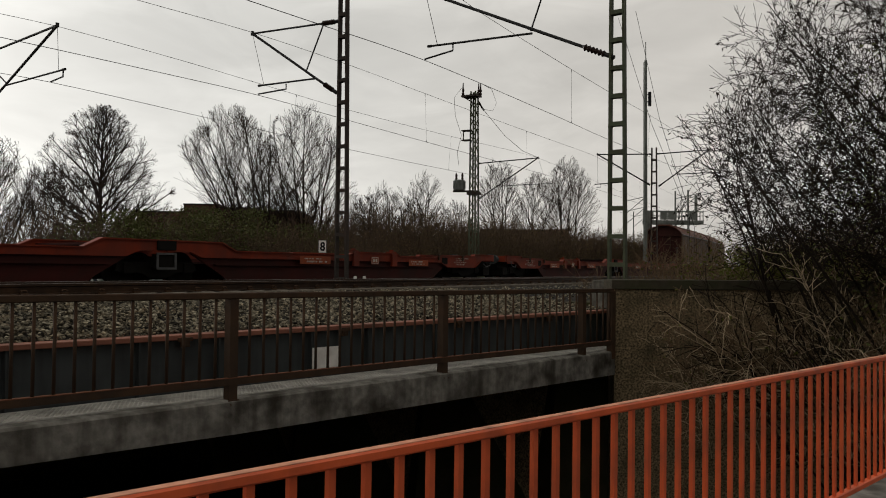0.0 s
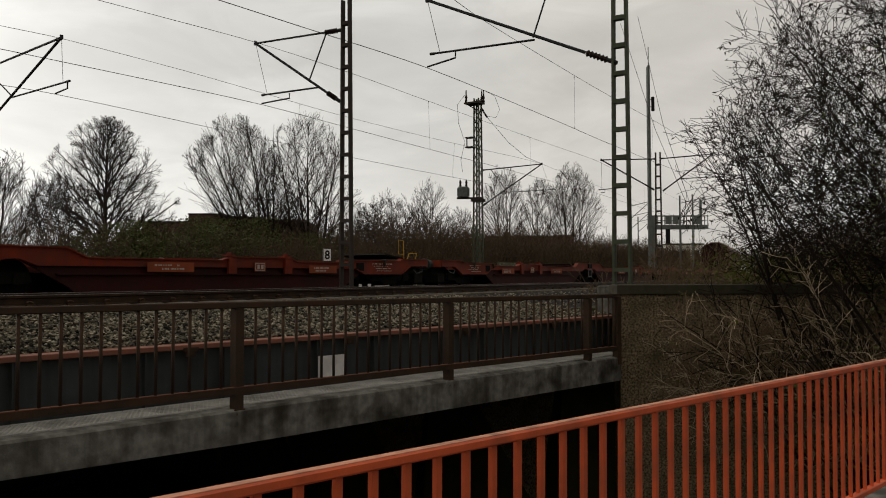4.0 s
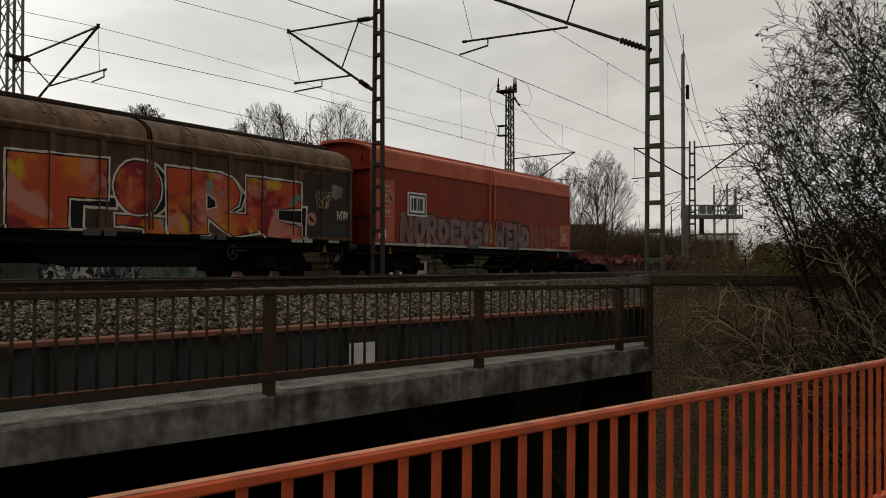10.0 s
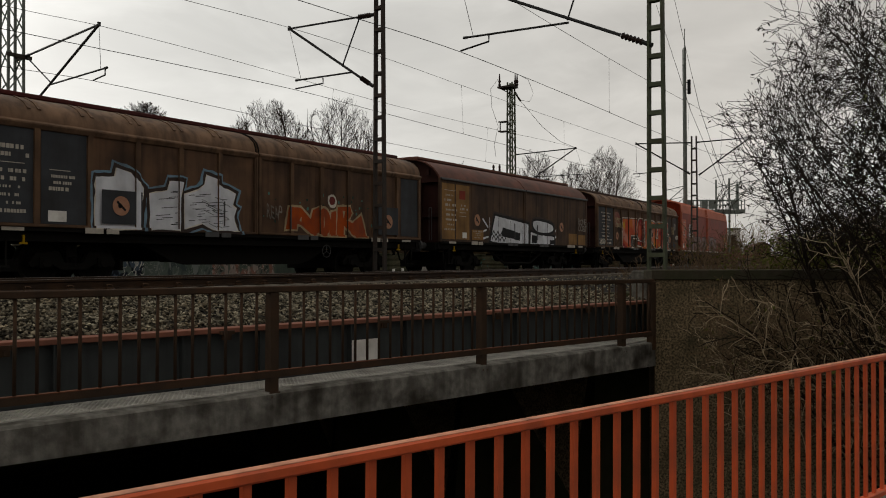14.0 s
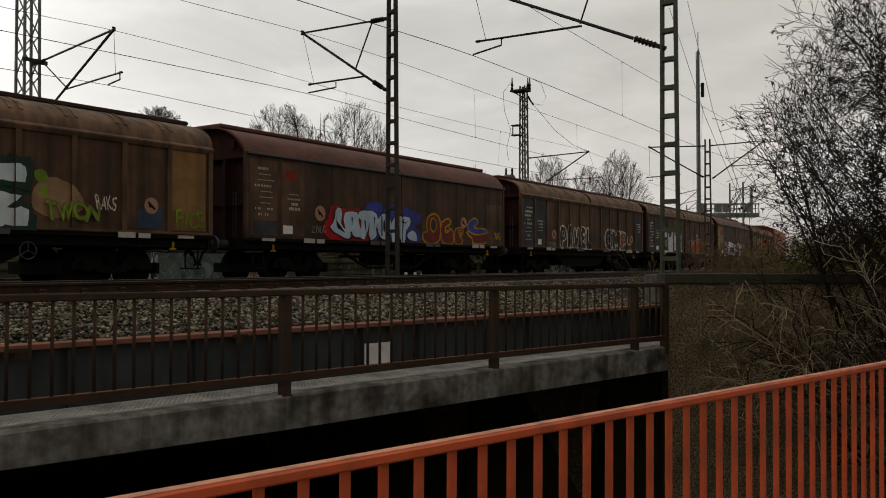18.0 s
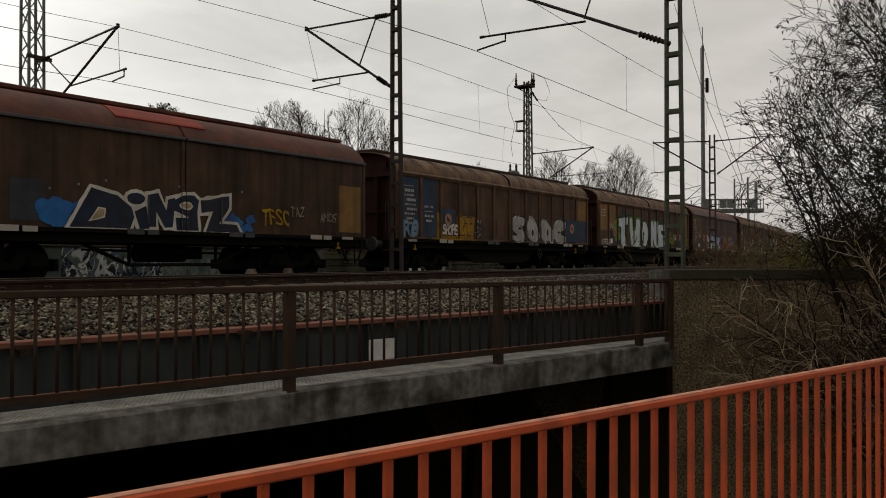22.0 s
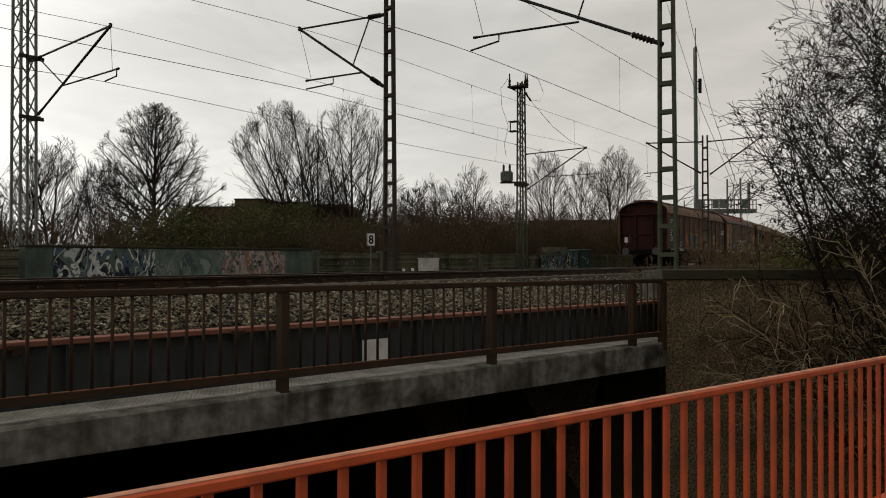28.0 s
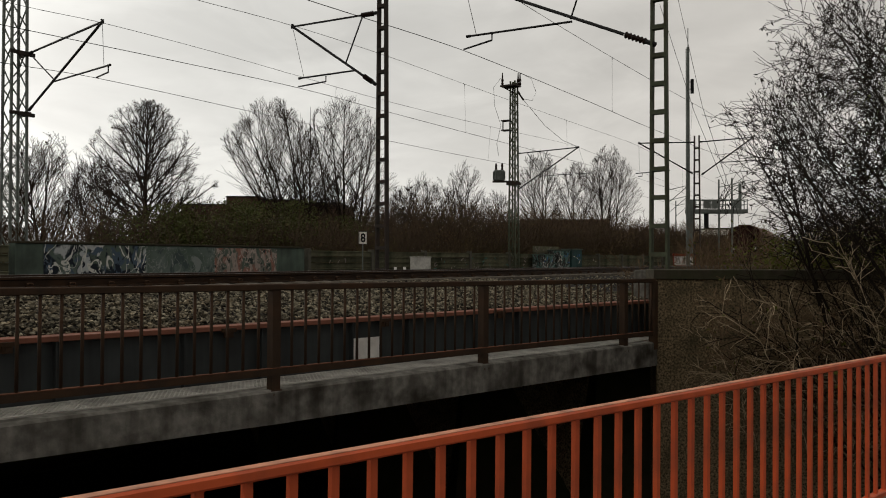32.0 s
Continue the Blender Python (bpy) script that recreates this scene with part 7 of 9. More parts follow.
def build_overhead():
    ladder_mast("catenary_mast", (17.3, 6.34, 1.4), 9.3, 0.40, 0.29, MAST, "grey-green flat ladder mast standing on the abutment by the bridge")
    cantilever("dark tubular bracket with insulators over the near track", (17.31, 6.45, 8.5), (17.78, 11.5, 8.5), (17.3, 6.42, 6.14), (17.49, 8.47, 7.04),
               (17.49, 8.43, 6.98), (17.75, 11.4, 7.13), (17.69, 10.64, 7.07), (17.77, 11.5, 6.83), [(17.5, 8.47, 7.04), (17.45, 7.9, 8.48)])
    ladder_mast("catenary_mast", (18.49, 14.62, 1.0), 8.25, 0.40, 0.28, DARKMAST, "dark weathered flat ladder mast between the tracks")
    cantilever("dark tubular bracket with insulators over the train's track", (18.48, 14.76, 8.44), (18.18, 17.72, 8.43), (18.47, 14.83, 6.46), (18.37, 15.77, 7.11),
               (18.40, 15.54, 6.92), (18.2, 17.49, 6.89), (18.3, 16.52, 6.86), (18.2, 17.49, 6.65), [(18.37, 15.85, 7.14), (18.42, 15.28, 8.4)])
    m = lattice_mast("lattice_mast", (15.82, 28.35, 1.1), 11.2, 0.58, 0.5, GALV, "grey galvanised square lattice mast behind the graffiti wall")
    for z in (7.5, 5.45):
        part("clamp_band", Geo().box(-0.34, 0.34, -0.34, -0.27, z - 0.06, z + 0.06).box(0.27, 0.36, -0.4, 0.3, z - 0.06, z + 0.06).box(-0.12, 0.46, -0.44, -0.34, z - 0.1, z + 0.02), DARKMAST, m)
    cantilever("dark tubular bracket over the track beside the graffiti wall", (16.12, 28.0, 8.62), (14.5, 21.5, 8.31), (16.12, 28.0, 6.68), (15.5, 25.5, 7.3),
               (15.5, 25.5, 7.26), (14.32, 20.85, 6.98), (14.36, 21.0, 6.95), (14.5, 21.75, 6.77), [(16.1, 27.9, 8.56), (15.5, 25.5, 7.32)], ins=False)
    # switching mast with a transformer
    m = lattice_mast("transformer_mast", (44.17, 25.05, 1.1), 11.1, 0.44, 0.30, MAST, "grey lattice mast carrying a small oil transformer and switch gear")
    tx, ty = -0.42, 0.76
    tr = part("transformer", Geo().lathe([(0.0, 0), (0.3, 0.0), (0.33, 0.04), (0.33, 0.56), (0.3, 0.62), (0.0, 0.63)], 14, (tx, ty, 5.22)), GALV, m, "grey ribbed oil transformer")
    for k in range(14):
        q = 2 * math.pi * k / 14
        x, y = tx + 0.345 * math.cos(q), ty + 0.345 * math.sin(q)
        part("fin", Geo().box(x - 0.02, x + 0.02, y - 0.02, y + 0.02, 5.28, 5.76), GALV, tr)
    for dx in (-0.16, 0.16):
        part("bushing", Geo().lathe([(0.05, 0), (0.08, 0.08), (0.05, 0.16), (0.08, 0.24), (0.04, 0.4)], 8, (tx + dx * 0.5, ty - dx, 5.85)), PORCELAIN, tr)
    part("platform", Geo().beam((0.15, -0.2, 5.17), (-0.6, 1.1, 5.17), 0.34, 0.09).box(-0.32, 0.32, -0.32, 0.32, 4.95, 5.12), DARKMAST, m)
    part("cross_arm", Geo().box(-0.5, 0.25, -0.35, 0.65, 10.75, 10.85).beam((0, 0, 10.4), (-0.4, 0.6, 10.8), 0.05, 0.05), DARKMAST, m)
    for x, y in ((-0.4, 0.55), (0.15, -0.2), (0.2, -0.3)):
        part("post_insulator", Geo().lathe([(0.05, 0), (0.09, 0.1), (0.05, 0.2), (0.09, 0.3), (0.05, 0.4), (0.03, 0.75)], 8, (x, y, 10.85)), PORCELAIN, m)
    part("switch_frame", Geo().box(-0.5, -0.1, 0.1, 0.6, 8.15, 8.21).box(-0.5, -0.1, 0.1, 0.6, 8.72, 8.78).beam((-0.42, 0.5, 8.18), (-0.42, 0.5, 8.75), 0.05, 0.05), DARKMAST, m)
    part("jumper_wire", Geo().tube([(-0.45, 0.62, 11.3), (-0.75, 0.95, 10.7), (-0.7, 0.9, 9.6), (-0.45, 0.62, 8.5), (-0.62, 0.8, 7.4), (-0.5, 0.75, 6.7)], 0.012, 5).tube([(0.2, -0.3, 11.6), (0.75, -0.75, 11.3), (1.0, -0.95, 10.5), (0.8, -0.8, 10.0), (0.55, -0.35, 10.1)], 0.012, 5), WIRE, m)
    cantilever("dark tubular bracket on the transformer mast", (44.35, 24.9, 7.93), (48.44, 22.9, 8.61), (44.45, 24.85, 5.85), (45.2, 24.5, 6.45),
               (45.55, 24.3, 6.66), (49.6, 22.5, 7.1), (49.2, 22.7, 7.06), (48.6, 22.9, 6.8), [(45.0, 24.6, 7.98), (45.9, 24.15, 6.9)], ins=False)
    m = ladder_mast("catenary_mast", (46.12, 14.8, 1.0), 7.4, 0.40, 0.30, DARKMAST, "dark flat ladder mast with brackets on both sides, further along")
    cantilever("dark tubular bracket on the double-sided mast", (46.1, 14.95, 8.05), (44.35, 17.39, 7.98), (45.97, 14.98, 6.34), (45.3, 16.0, 7.1),
               (45.3, 16.0, 6.5), (44.44, 17.6, 6.36), (44.6, 17.3, 6.36), (44.5, 17.5, 6.2), ins=False)
    cantilever("dark tubular bracket on the double-sided mast", (46.15, 14.65, 8.05), (47.8, 12.27, 8.31), (46.25, 14.58, 6.28), (46.9, 13.6, 7.0),
               (46.8, 13.7, 6.95), (48.34, 11.8, 7.11), (48.0, 12.2, 7.05), (47.9, 12.4, 6.8), ins=False)
    contact_line("overhead wires of the near track",
                 [(-34, 11.5, 6.3), (6, 11.5, 6.5), (12.15, 11.5, 6.65), (17.76, 11.52, 6.81), (25.9, 11.69, 6.74), (31.7, 11.87, 6.67), (47.8, 12.75, 6.8), (100, 18.9, 6.8)],
                 [(-34, 11.5, 8.4), (6, 11.5, 8.3), (12.0, 11.5, 8.5), (17.78, 11.5, 8.93), (20.7, 11.57, 8.77), (25.9, 11.69, 8.61), (31.8, 11.88, 8.52), (38, 12.1, 8.5), (47.8, 12.6, 8.42), (100, 18.9, 8.3)], (6, 27.5, 37.0, 43.0, 56))
    contact_line("overhead wires of the train's track",
                 [(-30, 17.5, 6.3), (4, 17.5, 6.36), (9.3, 17.5, 6.46), (13.5, 17.5, 6.55), (18.25, 17.54, 6.63), (22.7, 17.61, 6.56), (32.1, 17.89, 6.47), (46.5, 18.7, 6.45), (100, 25, 6.5)],
                 [(-30, 17.5, 8.2), (4, 17.5, 7.95), (9.3, 17.5, 8.05), (14.3, 17.55, 8.26), (18.1, 17.64, 8.43), (22.9, 17.71, 8.45), (27.6, 17.83, 8.38), (37.1, 18.2, 8.32), (46.5, 18.7, 8.35), (100, 25, 8.1)], (5.5, 27.6, 37.2, 60))
    contact_line("overhead wires of the track beside the wall",
                 [(-34, 21.7, 6.5), (6, 21.7, 6.55), (11.5, 21.7, 6.65), (14.4, 21.7, 6.74), (21.1, 21.78, 6.64), (28.3, 21.96, 6.58), (36.5, 22.28, 6.61), (46.2, 22.8, 6.7), (100, 29, 6.6)],
                 [(-34, 21.6, 8.2), (6, 21.6, 8.1), (12.3, 21.5, 8.19), (14.5, 21.5, 8.28), (18.9, 21.55, 8.28), (22.6, 21.61, 8.22), (27.7, 21.8, 8.17), (36.8, 22.15, 8.3), (48.4, 22.9, 8.61), (100, 29, 8.1)], (24.6, 36.7, 60))
    # feeder from the transformer mast
    root = thing("feeder_wire", "thin dark feeder wires sloping from the transformer mast", "wire")
    part("wire", Geo().tube([(44.8, 24.75, 11.15), (46.2, 24.05, 9.75), (47.4, 23.45, 8.95), (48.44, 22.9, 8.62)], 0.014, 5), WIRE, root)
    part("insulator", Geo().tube([(44.35, 24.95, 11.75), (44.5, 24.9, 11.55), (44.6, 24.85, 11.4), (44.8, 24.75, 11.15)], [0.02, 0.07, 0.05, 0.06], 7), PORCELAIN, root)
    # tall slim pole with an antenna, far along the line
    root = thing("antenna_pole", "tall slim grey pole with a small antenna box", "pole", pose(58.1, 19.25, 1.1))
    part("shaft", Geo().tube([(0, 0, 0), (0, 0, 15.2)], [0.15, 0.1], 10), GALV, root)
    part("rod", Geo().tube([(0, 0, 15.2), (0, 0, 16.5)], 0.03, 6), GALV, root)
    part("antenna", Geo().box(0.1, 0.22, -0.34, -0.14, 12.0, 13.0, 0.02).tube([(0.02, -0.06, 12.3), (0.14, -0.2, 12.3)], 0.03, 5).tube([(0.02, -0.06, 12.8), (0.14, -0.2, 12.8)], 0.03, 5), BLACK, root)
    g = Geo()
    for k in range(30):
        g.box(-0.42, -0.12, -0.02, 0.02, 0.5 + k * 0.48, 0.53 + k * 0.48)
    g.box(-0.42, -0.38, -0.02, 0.02, 0.3, 15.0)
    part("ladder", g, GALV, root)
    root = thing("guy_wires", "slack dark wires hanging beside the antenna pole", "wire")
    for a, b, c in (((0.905, 0.331, 0.28), (0.938, 0.304, 0.165), (0.961, 0.268, 0.06)), ((0.908, 0.312, 0.285), (0.938, 0.295, 0.17), (0.962, 0.263, 0.05))):
        top, half, foot = (Vector((0, 0, 1.62)) + Vector(v) * d for v, d in ((a, 66), (b, 58), (c, 52)))
        part("wire", Geo().tube([top, half, foot, (foot.x, foot.y, 1.0)], 0.016, 5), WIRE, root)


build_overhead()

# ---- walls and lineside things beyond the tracks ----
WALLGREEN = mat("green_painted_retaining_wall", (0.125, 0.155, 0.13), (0.08, 0.098, 0.086), rough=0.9, scale=2, dirt=(0.035, 0.036, 0.034), dirt_scale=0.8, dirt_amount=0.8, streak=0.4, bump=0.3)
FENCE = mat("stained_concrete_slabs", (0.145, 0.14, 0.1), (0.065, 0.063, 0.048), rough=0.95, scale=3, dirt=(0.035, 0.042, 0.026), dirt_scale=1.2, dirt_amount=0.85, bump=0.35, by_piece=0.3)
BRICKWALL = mat("dark_brown_brickwork", (0.115, 0.068, 0.055), (0.08, 0.05, 0.041), rough=0.95, scale=1.2, dirt=(0.045, 0.034, 0.03), dirt_scale=0.35, dirt_amount=0.8, bump=0.3)
POSTGREY = mat("weathered_concrete_post", (0.13, 0.125, 0.105), (0.08, 0.077, 0.066), rough=0.95, scale=4, dirt=(0.045, 0.045, 0.037), dirt_amount=0.7, bump=0.3)
ROOFDARK = mat("dark_roofing_felt", (0.03, 0.026, 0.025), rough=0.9, scale=3)


SPRAYED = sprayed("faded_graffiti", [((0.13, 0.165, 0.15), 0.8, 0.45, 0.6), ((0.022, 0.028, 0.036), 0.9, 0.5, 0.54), ((0.5, 0.52, 0.52), 1.1, 0.55, 0.59), ((0.085, 0.12, 0.16), 1.3, 0.58, 0.62), ((0.65, 0.65, 0.6), 1.2, 0.018, 0.012), ((0.02, 0.025, 0.035), 2.6, 0.6, 0.63)], 2.0, (0.10, 0.13, 0.105))
SPRAYED_RED = sprayed("faded_pink_graffiti", [((0.17, 0.17, 0.145), 0.9, 0.45, 0.6), ((0.3, 0.15, 0.115), 1.2, 0.47, 0.57), ((0.36, 0.3, 0.26), 1.8, 0.56, 0.6), ((0.5, 0.4, 0.35), 2.0, 0.018, 0.012), ((0.04, 0.05, 0.045), 3.0, 0.61, 0.64)], 9.0, (0.10, 0.13, 0.105))
SPRAYED_FAINT = sprayed("worn_grey_green_graffiti", [((0.15, 0.185, 0.165), 0.9, 0.45, 0.62), ((0.07, 0.095, 0.09), 1.6, 0.55, 0.63), ((0.24, 0.27, 0.25), 2.2, 0.59, 0.65), ((0.3, 0.32, 0.3), 1.6, 0.008, 0.005)], 4.0, (0.10, 0.135, 0.11))
CABTEAL = mat("teal_cabinet_paint", (0.05, 0.09, 0.085), (0.035, 0.06, 0.06), rough=0.7, scale=3, dirt=(0.02, 0.025, 0.022), dirt_amount=0.7)
SPRAYED_TEAL = sprayed("faded_teal_graffiti", [((0.06, 0.09, 0.08), 1.2, 0.45, 0.55), ((0.09, 0.17, 0.15), 1.4, 0.54, 0.58), ((0.35, 0.37, 0.35), 1.9, 0.014, 0.009), ((0.02, 0.02, 0.02), 2.5, 0.58, 0.6)], 5.0, (0.05, 0.05, 0.043))


def build_wall():
    root = thing("wall_graffiti", "green retaining wall covered in faded graffiti", "wall", kind="structure")
    part("wall", Geo().box(14.0, 26.4, 25.0, 25.35, -0.5, 2.1), WALLGREEN, root)
    part("coping", Geo().box(14.0, 26.4, 24.95, 25.4, 2.104, 2.17, 0.01), CAPSTONE, root)
    part("graffiti", Geo().box(14.9, 18.6, 24.985, 24.994, 0.9, 2.08), SPRAYED, root, "faded white, black and blue graffiti")
    part("graffiti", Geo().box(18.6, 21.6, 24.985, 24.994, 0.9, 2.07), SPRAYED_FAINT, root, "worn grey-green spray paint")
    part("graffiti", Geo().box(21.6, 24.8, 24.985, 24.994, 0.9, 2.06), SPRAYED_RED, root, "faded pink and white graffiti")
    # wall further left, of stacked slabs
    def slab_fence(x0, x1, step, rows, z0, hh, y, nm, lab):
        r = thing(nm, lab, "fence", kind="structure")
        k = 0
        x = x0
        me = Geo().box(0.02, step - 0.02, -0.06, 0.06, 0.01, hh - 0.05, 0.012).box(0.02, step - 0.02, -0.11, 0.08, hh - 0.048, hh - 0.008, 0.008).mesh("slab", FENCE)
        pm = Geo().box(-0.08, 0.08, -0.15, 0.1, 0, rows * hh + 0.08, 0.01).mesh("post", POSTGREY)
        while x < x1:
            p = part("post", pm, None, r)
            p.location = (x, y, z0)
            for q in range(rows):
                s = part("slab", me, None, r)
                s.location = (x, y, z0 + q * hh)
            x += step
        return r

    slab_fence(-16.0, 13.9, 2.3, 5, 0.75, 0.26, 25.2, "wall_slab_left", "dark stacked concrete slab wall beside the track")
    f = slab_fence(26.9, 75.0, 4.25, 5, 0.75, 0.255, 25.3, "wall_slab", "dark stained concrete slab fence with graffiti")
    # loose tags on the slabs
    rng = random.Random(12)
    for x0, x1, n in ((36.0, 42.4, 34), (43.4, 46.0, 10), (28.0, 29.6, 4), (53.0, 58.0, 8)):
        for k in range(n):
            x, z = rng.uniform(x0, x1), rng.uniform(1.15, 1.8)
            a, b = rng.uniform(-0.3, 0.35), rng.uniform(-0.22, 0.22)
            part("scrawl", Geo().beam((x, 25.183, z), (x + a, 25.183, z + b), 0.004, rng.uniform(0.03, 0.07)), PAINTS[rng.choice(("grey", "grey", "pale", "wallteal"))], f)


build_wall()


def lineside():
    # speed board with an 8
    root = thing("speed_sign", "white rectangular sign with a black 8 on a grey post", "sign", pose(28.7, 23.75, 1.0, 0, 0, -28))
    part("post", Geo().tube([(0, 0, 0), (0, 0, 1.3)], 0.03, 8), GALV, root)
    part("board", Geo().box(-0.19, 0.19, -0.03, -0.01, 1.3, 1.86, 0.004), WHITE, root)
    me = lettering("8", -0.1, 0.1, 1.4, 1.76, -0.032, 0.03)
    me.materials.append(BLACK)
    part("numeral", me, None, root, "black numeral 8")
    part("border", Geo().box(-0.19, 0.19, -0.034, -0.03, 1.3, 1.32).box(-0.19, 0.19, -0.034, -0.03, 1.84, 1.86).box(-0.19, -0.17, -0.034, -0.03, 1.32, 1.84).box(0.17, 0.19, -0.034, -0.03, 1.32, 1.84), BLACK, root)
    # grey cabinet by the fence
    root = thing("lineside_cabinet", "pale grey lineside cabinet before the slab fence", "cabinet", pose(33.6, 24.2, 0.95))
    part("body", Geo().box(-0.5, 0.5, -0.25, 0.25, 0, 0.8, 0.02), GRATING, root)
    part("lid", Geo().box(-0.53, 0.53, -0.28, 0.28, 0.804, 0.84, 0.01), GRATING, root)
    part("door", Geo().box(-0.44, 0.44, -0.265, -0.25, 0.08, 0.76), GRATING, root)
    # teal cabinets sprayed with tags, close to the fence
    for x, w, h, paint in ((47.1, 0.8, 1.0, SPRAYED_TEAL), (49.2, 0.85, 1.28, SPRAYED_TEAL), (51.05, 0.75, 1.36, CABTEAL)):
        root = thing("relay_cabinet", "teal relay cabinet sprayed with pale graffiti", "cabinet", pose(x, 24.6, 0.95), group="relay cabinets")
        part("body", Geo().box(-w, w, -0.35, 0.35, 0, h, 0.03), paint, root)
        part("roof", Geo().box(-w - 0.05, w + 0.05, -0.4, 0.4, h + 0.004, h + 0.07, 0.02), WALLGREEN, root)
        part("door_gap", Geo().box(-0.012, 0.012, -0.358, -0.35, 0.08, h - 0.08), BLACK, root)
        rng = random.Random(int(x * 10))
        for k in range(7):
            a, b = rng.uniform(-w * 0.8, w * 0.7), rng.uniform(0.35, h - 0.25)
            part("scrawl", Geo().beam((a, -0.356, b), (a + rng.uniform(-0.25, 0.3), -0.356, b + rng.uniform(-0.3, 0.3)), 0.004, 0.05), PAINTS["chalk" if k % 3 else "skyblue"], root)
    root = thing("board", "weathered board with a pale spray tag above the slab fence", "board", pose(48.5, 25.15, 0))
    part("board", Geo().box(-1.75, 1.75, 0, 0.04, 2.1, 2.5, 0.01), FENCE, root)
    part("post", Geo().box(-1.3, -1.22, 0.04, 0.12, 0.9, 2.45), FENCE, root)
    part("post", Geo().box(1.22, 1.3, 0.04, 0.12, 0.9, 2.45), FENCE, root)
    rng = random.Random(3)
    for k in range(22):
        a, b = rng.uniform(-1.6, 1.4), rng.uniform(2.15, 2.42)
        part("scrawl", Geo().beam((a, -0.006, b), (a + rng.uniform(-0.12, 0.3), -0.006, min(2.47, max(2.13, b + rng.uniform(-0.25, 0.25)))), 0.004, rng.uniform(0.03, 0.06)), PAINTS["grey"], root)
    # marker on the ladder mast and short stakes by the rail
    for x, y in ((20.3, 15.2), (19.6, 15.0)):
        root = thing("marker_stake", "short pale stake beside the track", "stake", pose(x, y, 1.0), group="marker stakes")
        part("stake", Geo().box(-0.03, 0.03, -0.03, 0.03, 0, 0.42, 0.006), WHITE, root)
    root = thing("cable_box", "small pale concrete cable box beside the track", "cable box", pose(25.5, 15.3, 0.98))
    part("box", Geo().box(-0.28, 0.28, -0.2, 0.2, 0, 0.3, 0.02), WHITE, root)
    # red and white lineside box past the abutment
    root = thing("lineside_box", "red lineside box with a white sprayed front panel", "box", pose(66.0, 22.2, 0.97, 0, 0, -66))
    part("body", Geo().box(-0.82, 0.82, -0.4, 0.4, 0, 1.05, 0.02), REDSIDE, root)
    part("roof", Geo().box(-0.88, 0.88, -0.46, 0.46, 1.054, 1.2, 0.02), REDSIDE, root)
    part("front_panel", Geo().box(-0.76, 0.76, -0.406, -0.4, 0.3, 0.98), WHITE, root, "white sprayed panel")
    rng = random.Random(5)
    for k in range(9):
        x, z = -0.68 + 0.15 * k, rng.uniform(0.36, 0.55)
        part("scrawl", Geo().beam((x, -0.412, z), (x + rng.uniform(-0.1, 0.15), -0.412, z + rng.uniform(0.2, 0.4)), 0.004, 0.05), BLACK if k % 3 else REDSIDE, root)
    # low brown building behind the trees
    root = thing("brick_building", "low dark brown brick building with a stepped flat roof", "building", pose(60.0, 63.05, 0, 0, 0, -56))
    for x0, x1, y0, top in ((-7.7, -3.1, 0.0, 7.05), (-3.1, 0.2, -0.25, 7.8), (0.2, 3.9, 0.02, 7.5), (3.9, 8.2, -0.2, 7.2)):
        w = part("wall", Geo().box(x0, x1, y0, 11, 0.5, top), BRICKWALL, root)
        part("parapet", Geo().box(x0 - 0.06, x1 + 0.06, y0 - 0.08, 11.1, top + 0.004, top + 0.12), ROOFDARK, w)
        for k in range(int((x1 - x0) / 1.5)):
            x = x0 + 0.5 + 1.5 * k
            part("pilaster", Geo().box(x, x + 0.22, y0 - 0.1, y0 - 0.002, 0.6, top - 0.3), BRICKWALL, w)
    # long low hall beyond the fence
    root = thing("low_hall", "long low brown hall with a flat roof beyond the slab fence", "building", pose(94.5, 46.0, 0, 0, 0, -62))
    part("wall", Geo().box(-5.6, 5.0, 0, 14, 0.5, 6.45), BRICKWALL, root)
    part("roof", Geo().box(-5.8, 5.2, -0.25, 14.2, 6.454, 6.6), BRICKWALL, root)
    part("loading_door", Geo().box(-2.8, -0.6, -0.06, -0.004, 4.0, 5.6), POSTGREY, root, "pale roller door")
    for k in range(4):
        part("pilaster", Geo().box(-5.2 + 3.2 * k, -4.9 + 3.2 * k, -0.12, -0.002, 0.6, 6.3), BRICKWALL, root)
    # white building far along the line
    root = thing("white_building", "pale flat-roofed building far along the railway", "building", pose(121, 35, 0, 0, 0, -57))
    part("wall", Geo().box(-2.5, 2.5, 0, 8, 0.5, 6.0), WHITE, root)
    part("roof", Geo().box(-2.6, 2.6, -0.15, 8.15, 6.004, 6.2), FENCE, root)
    for k in range(3):
        for q in range(2):
            part("window", Geo().box(-2.1 + k * 1.5, -1.1 + k * 1.5, -0.04, 0.02, 1.6 + q * 2.3, 2.9 + q * 2.3), BLACK, root)
    # signal gantry
    root = thing("signal_gantry", "grey-green lattice signal gantry far along the tracks", "gantry", pose(70.2, 23.0, 0, 0, 0, -57))
    part("leg", Geo().box(-0.15, 0.15, -0.15, 0.15, 0.9, 6.6), GALV, root)
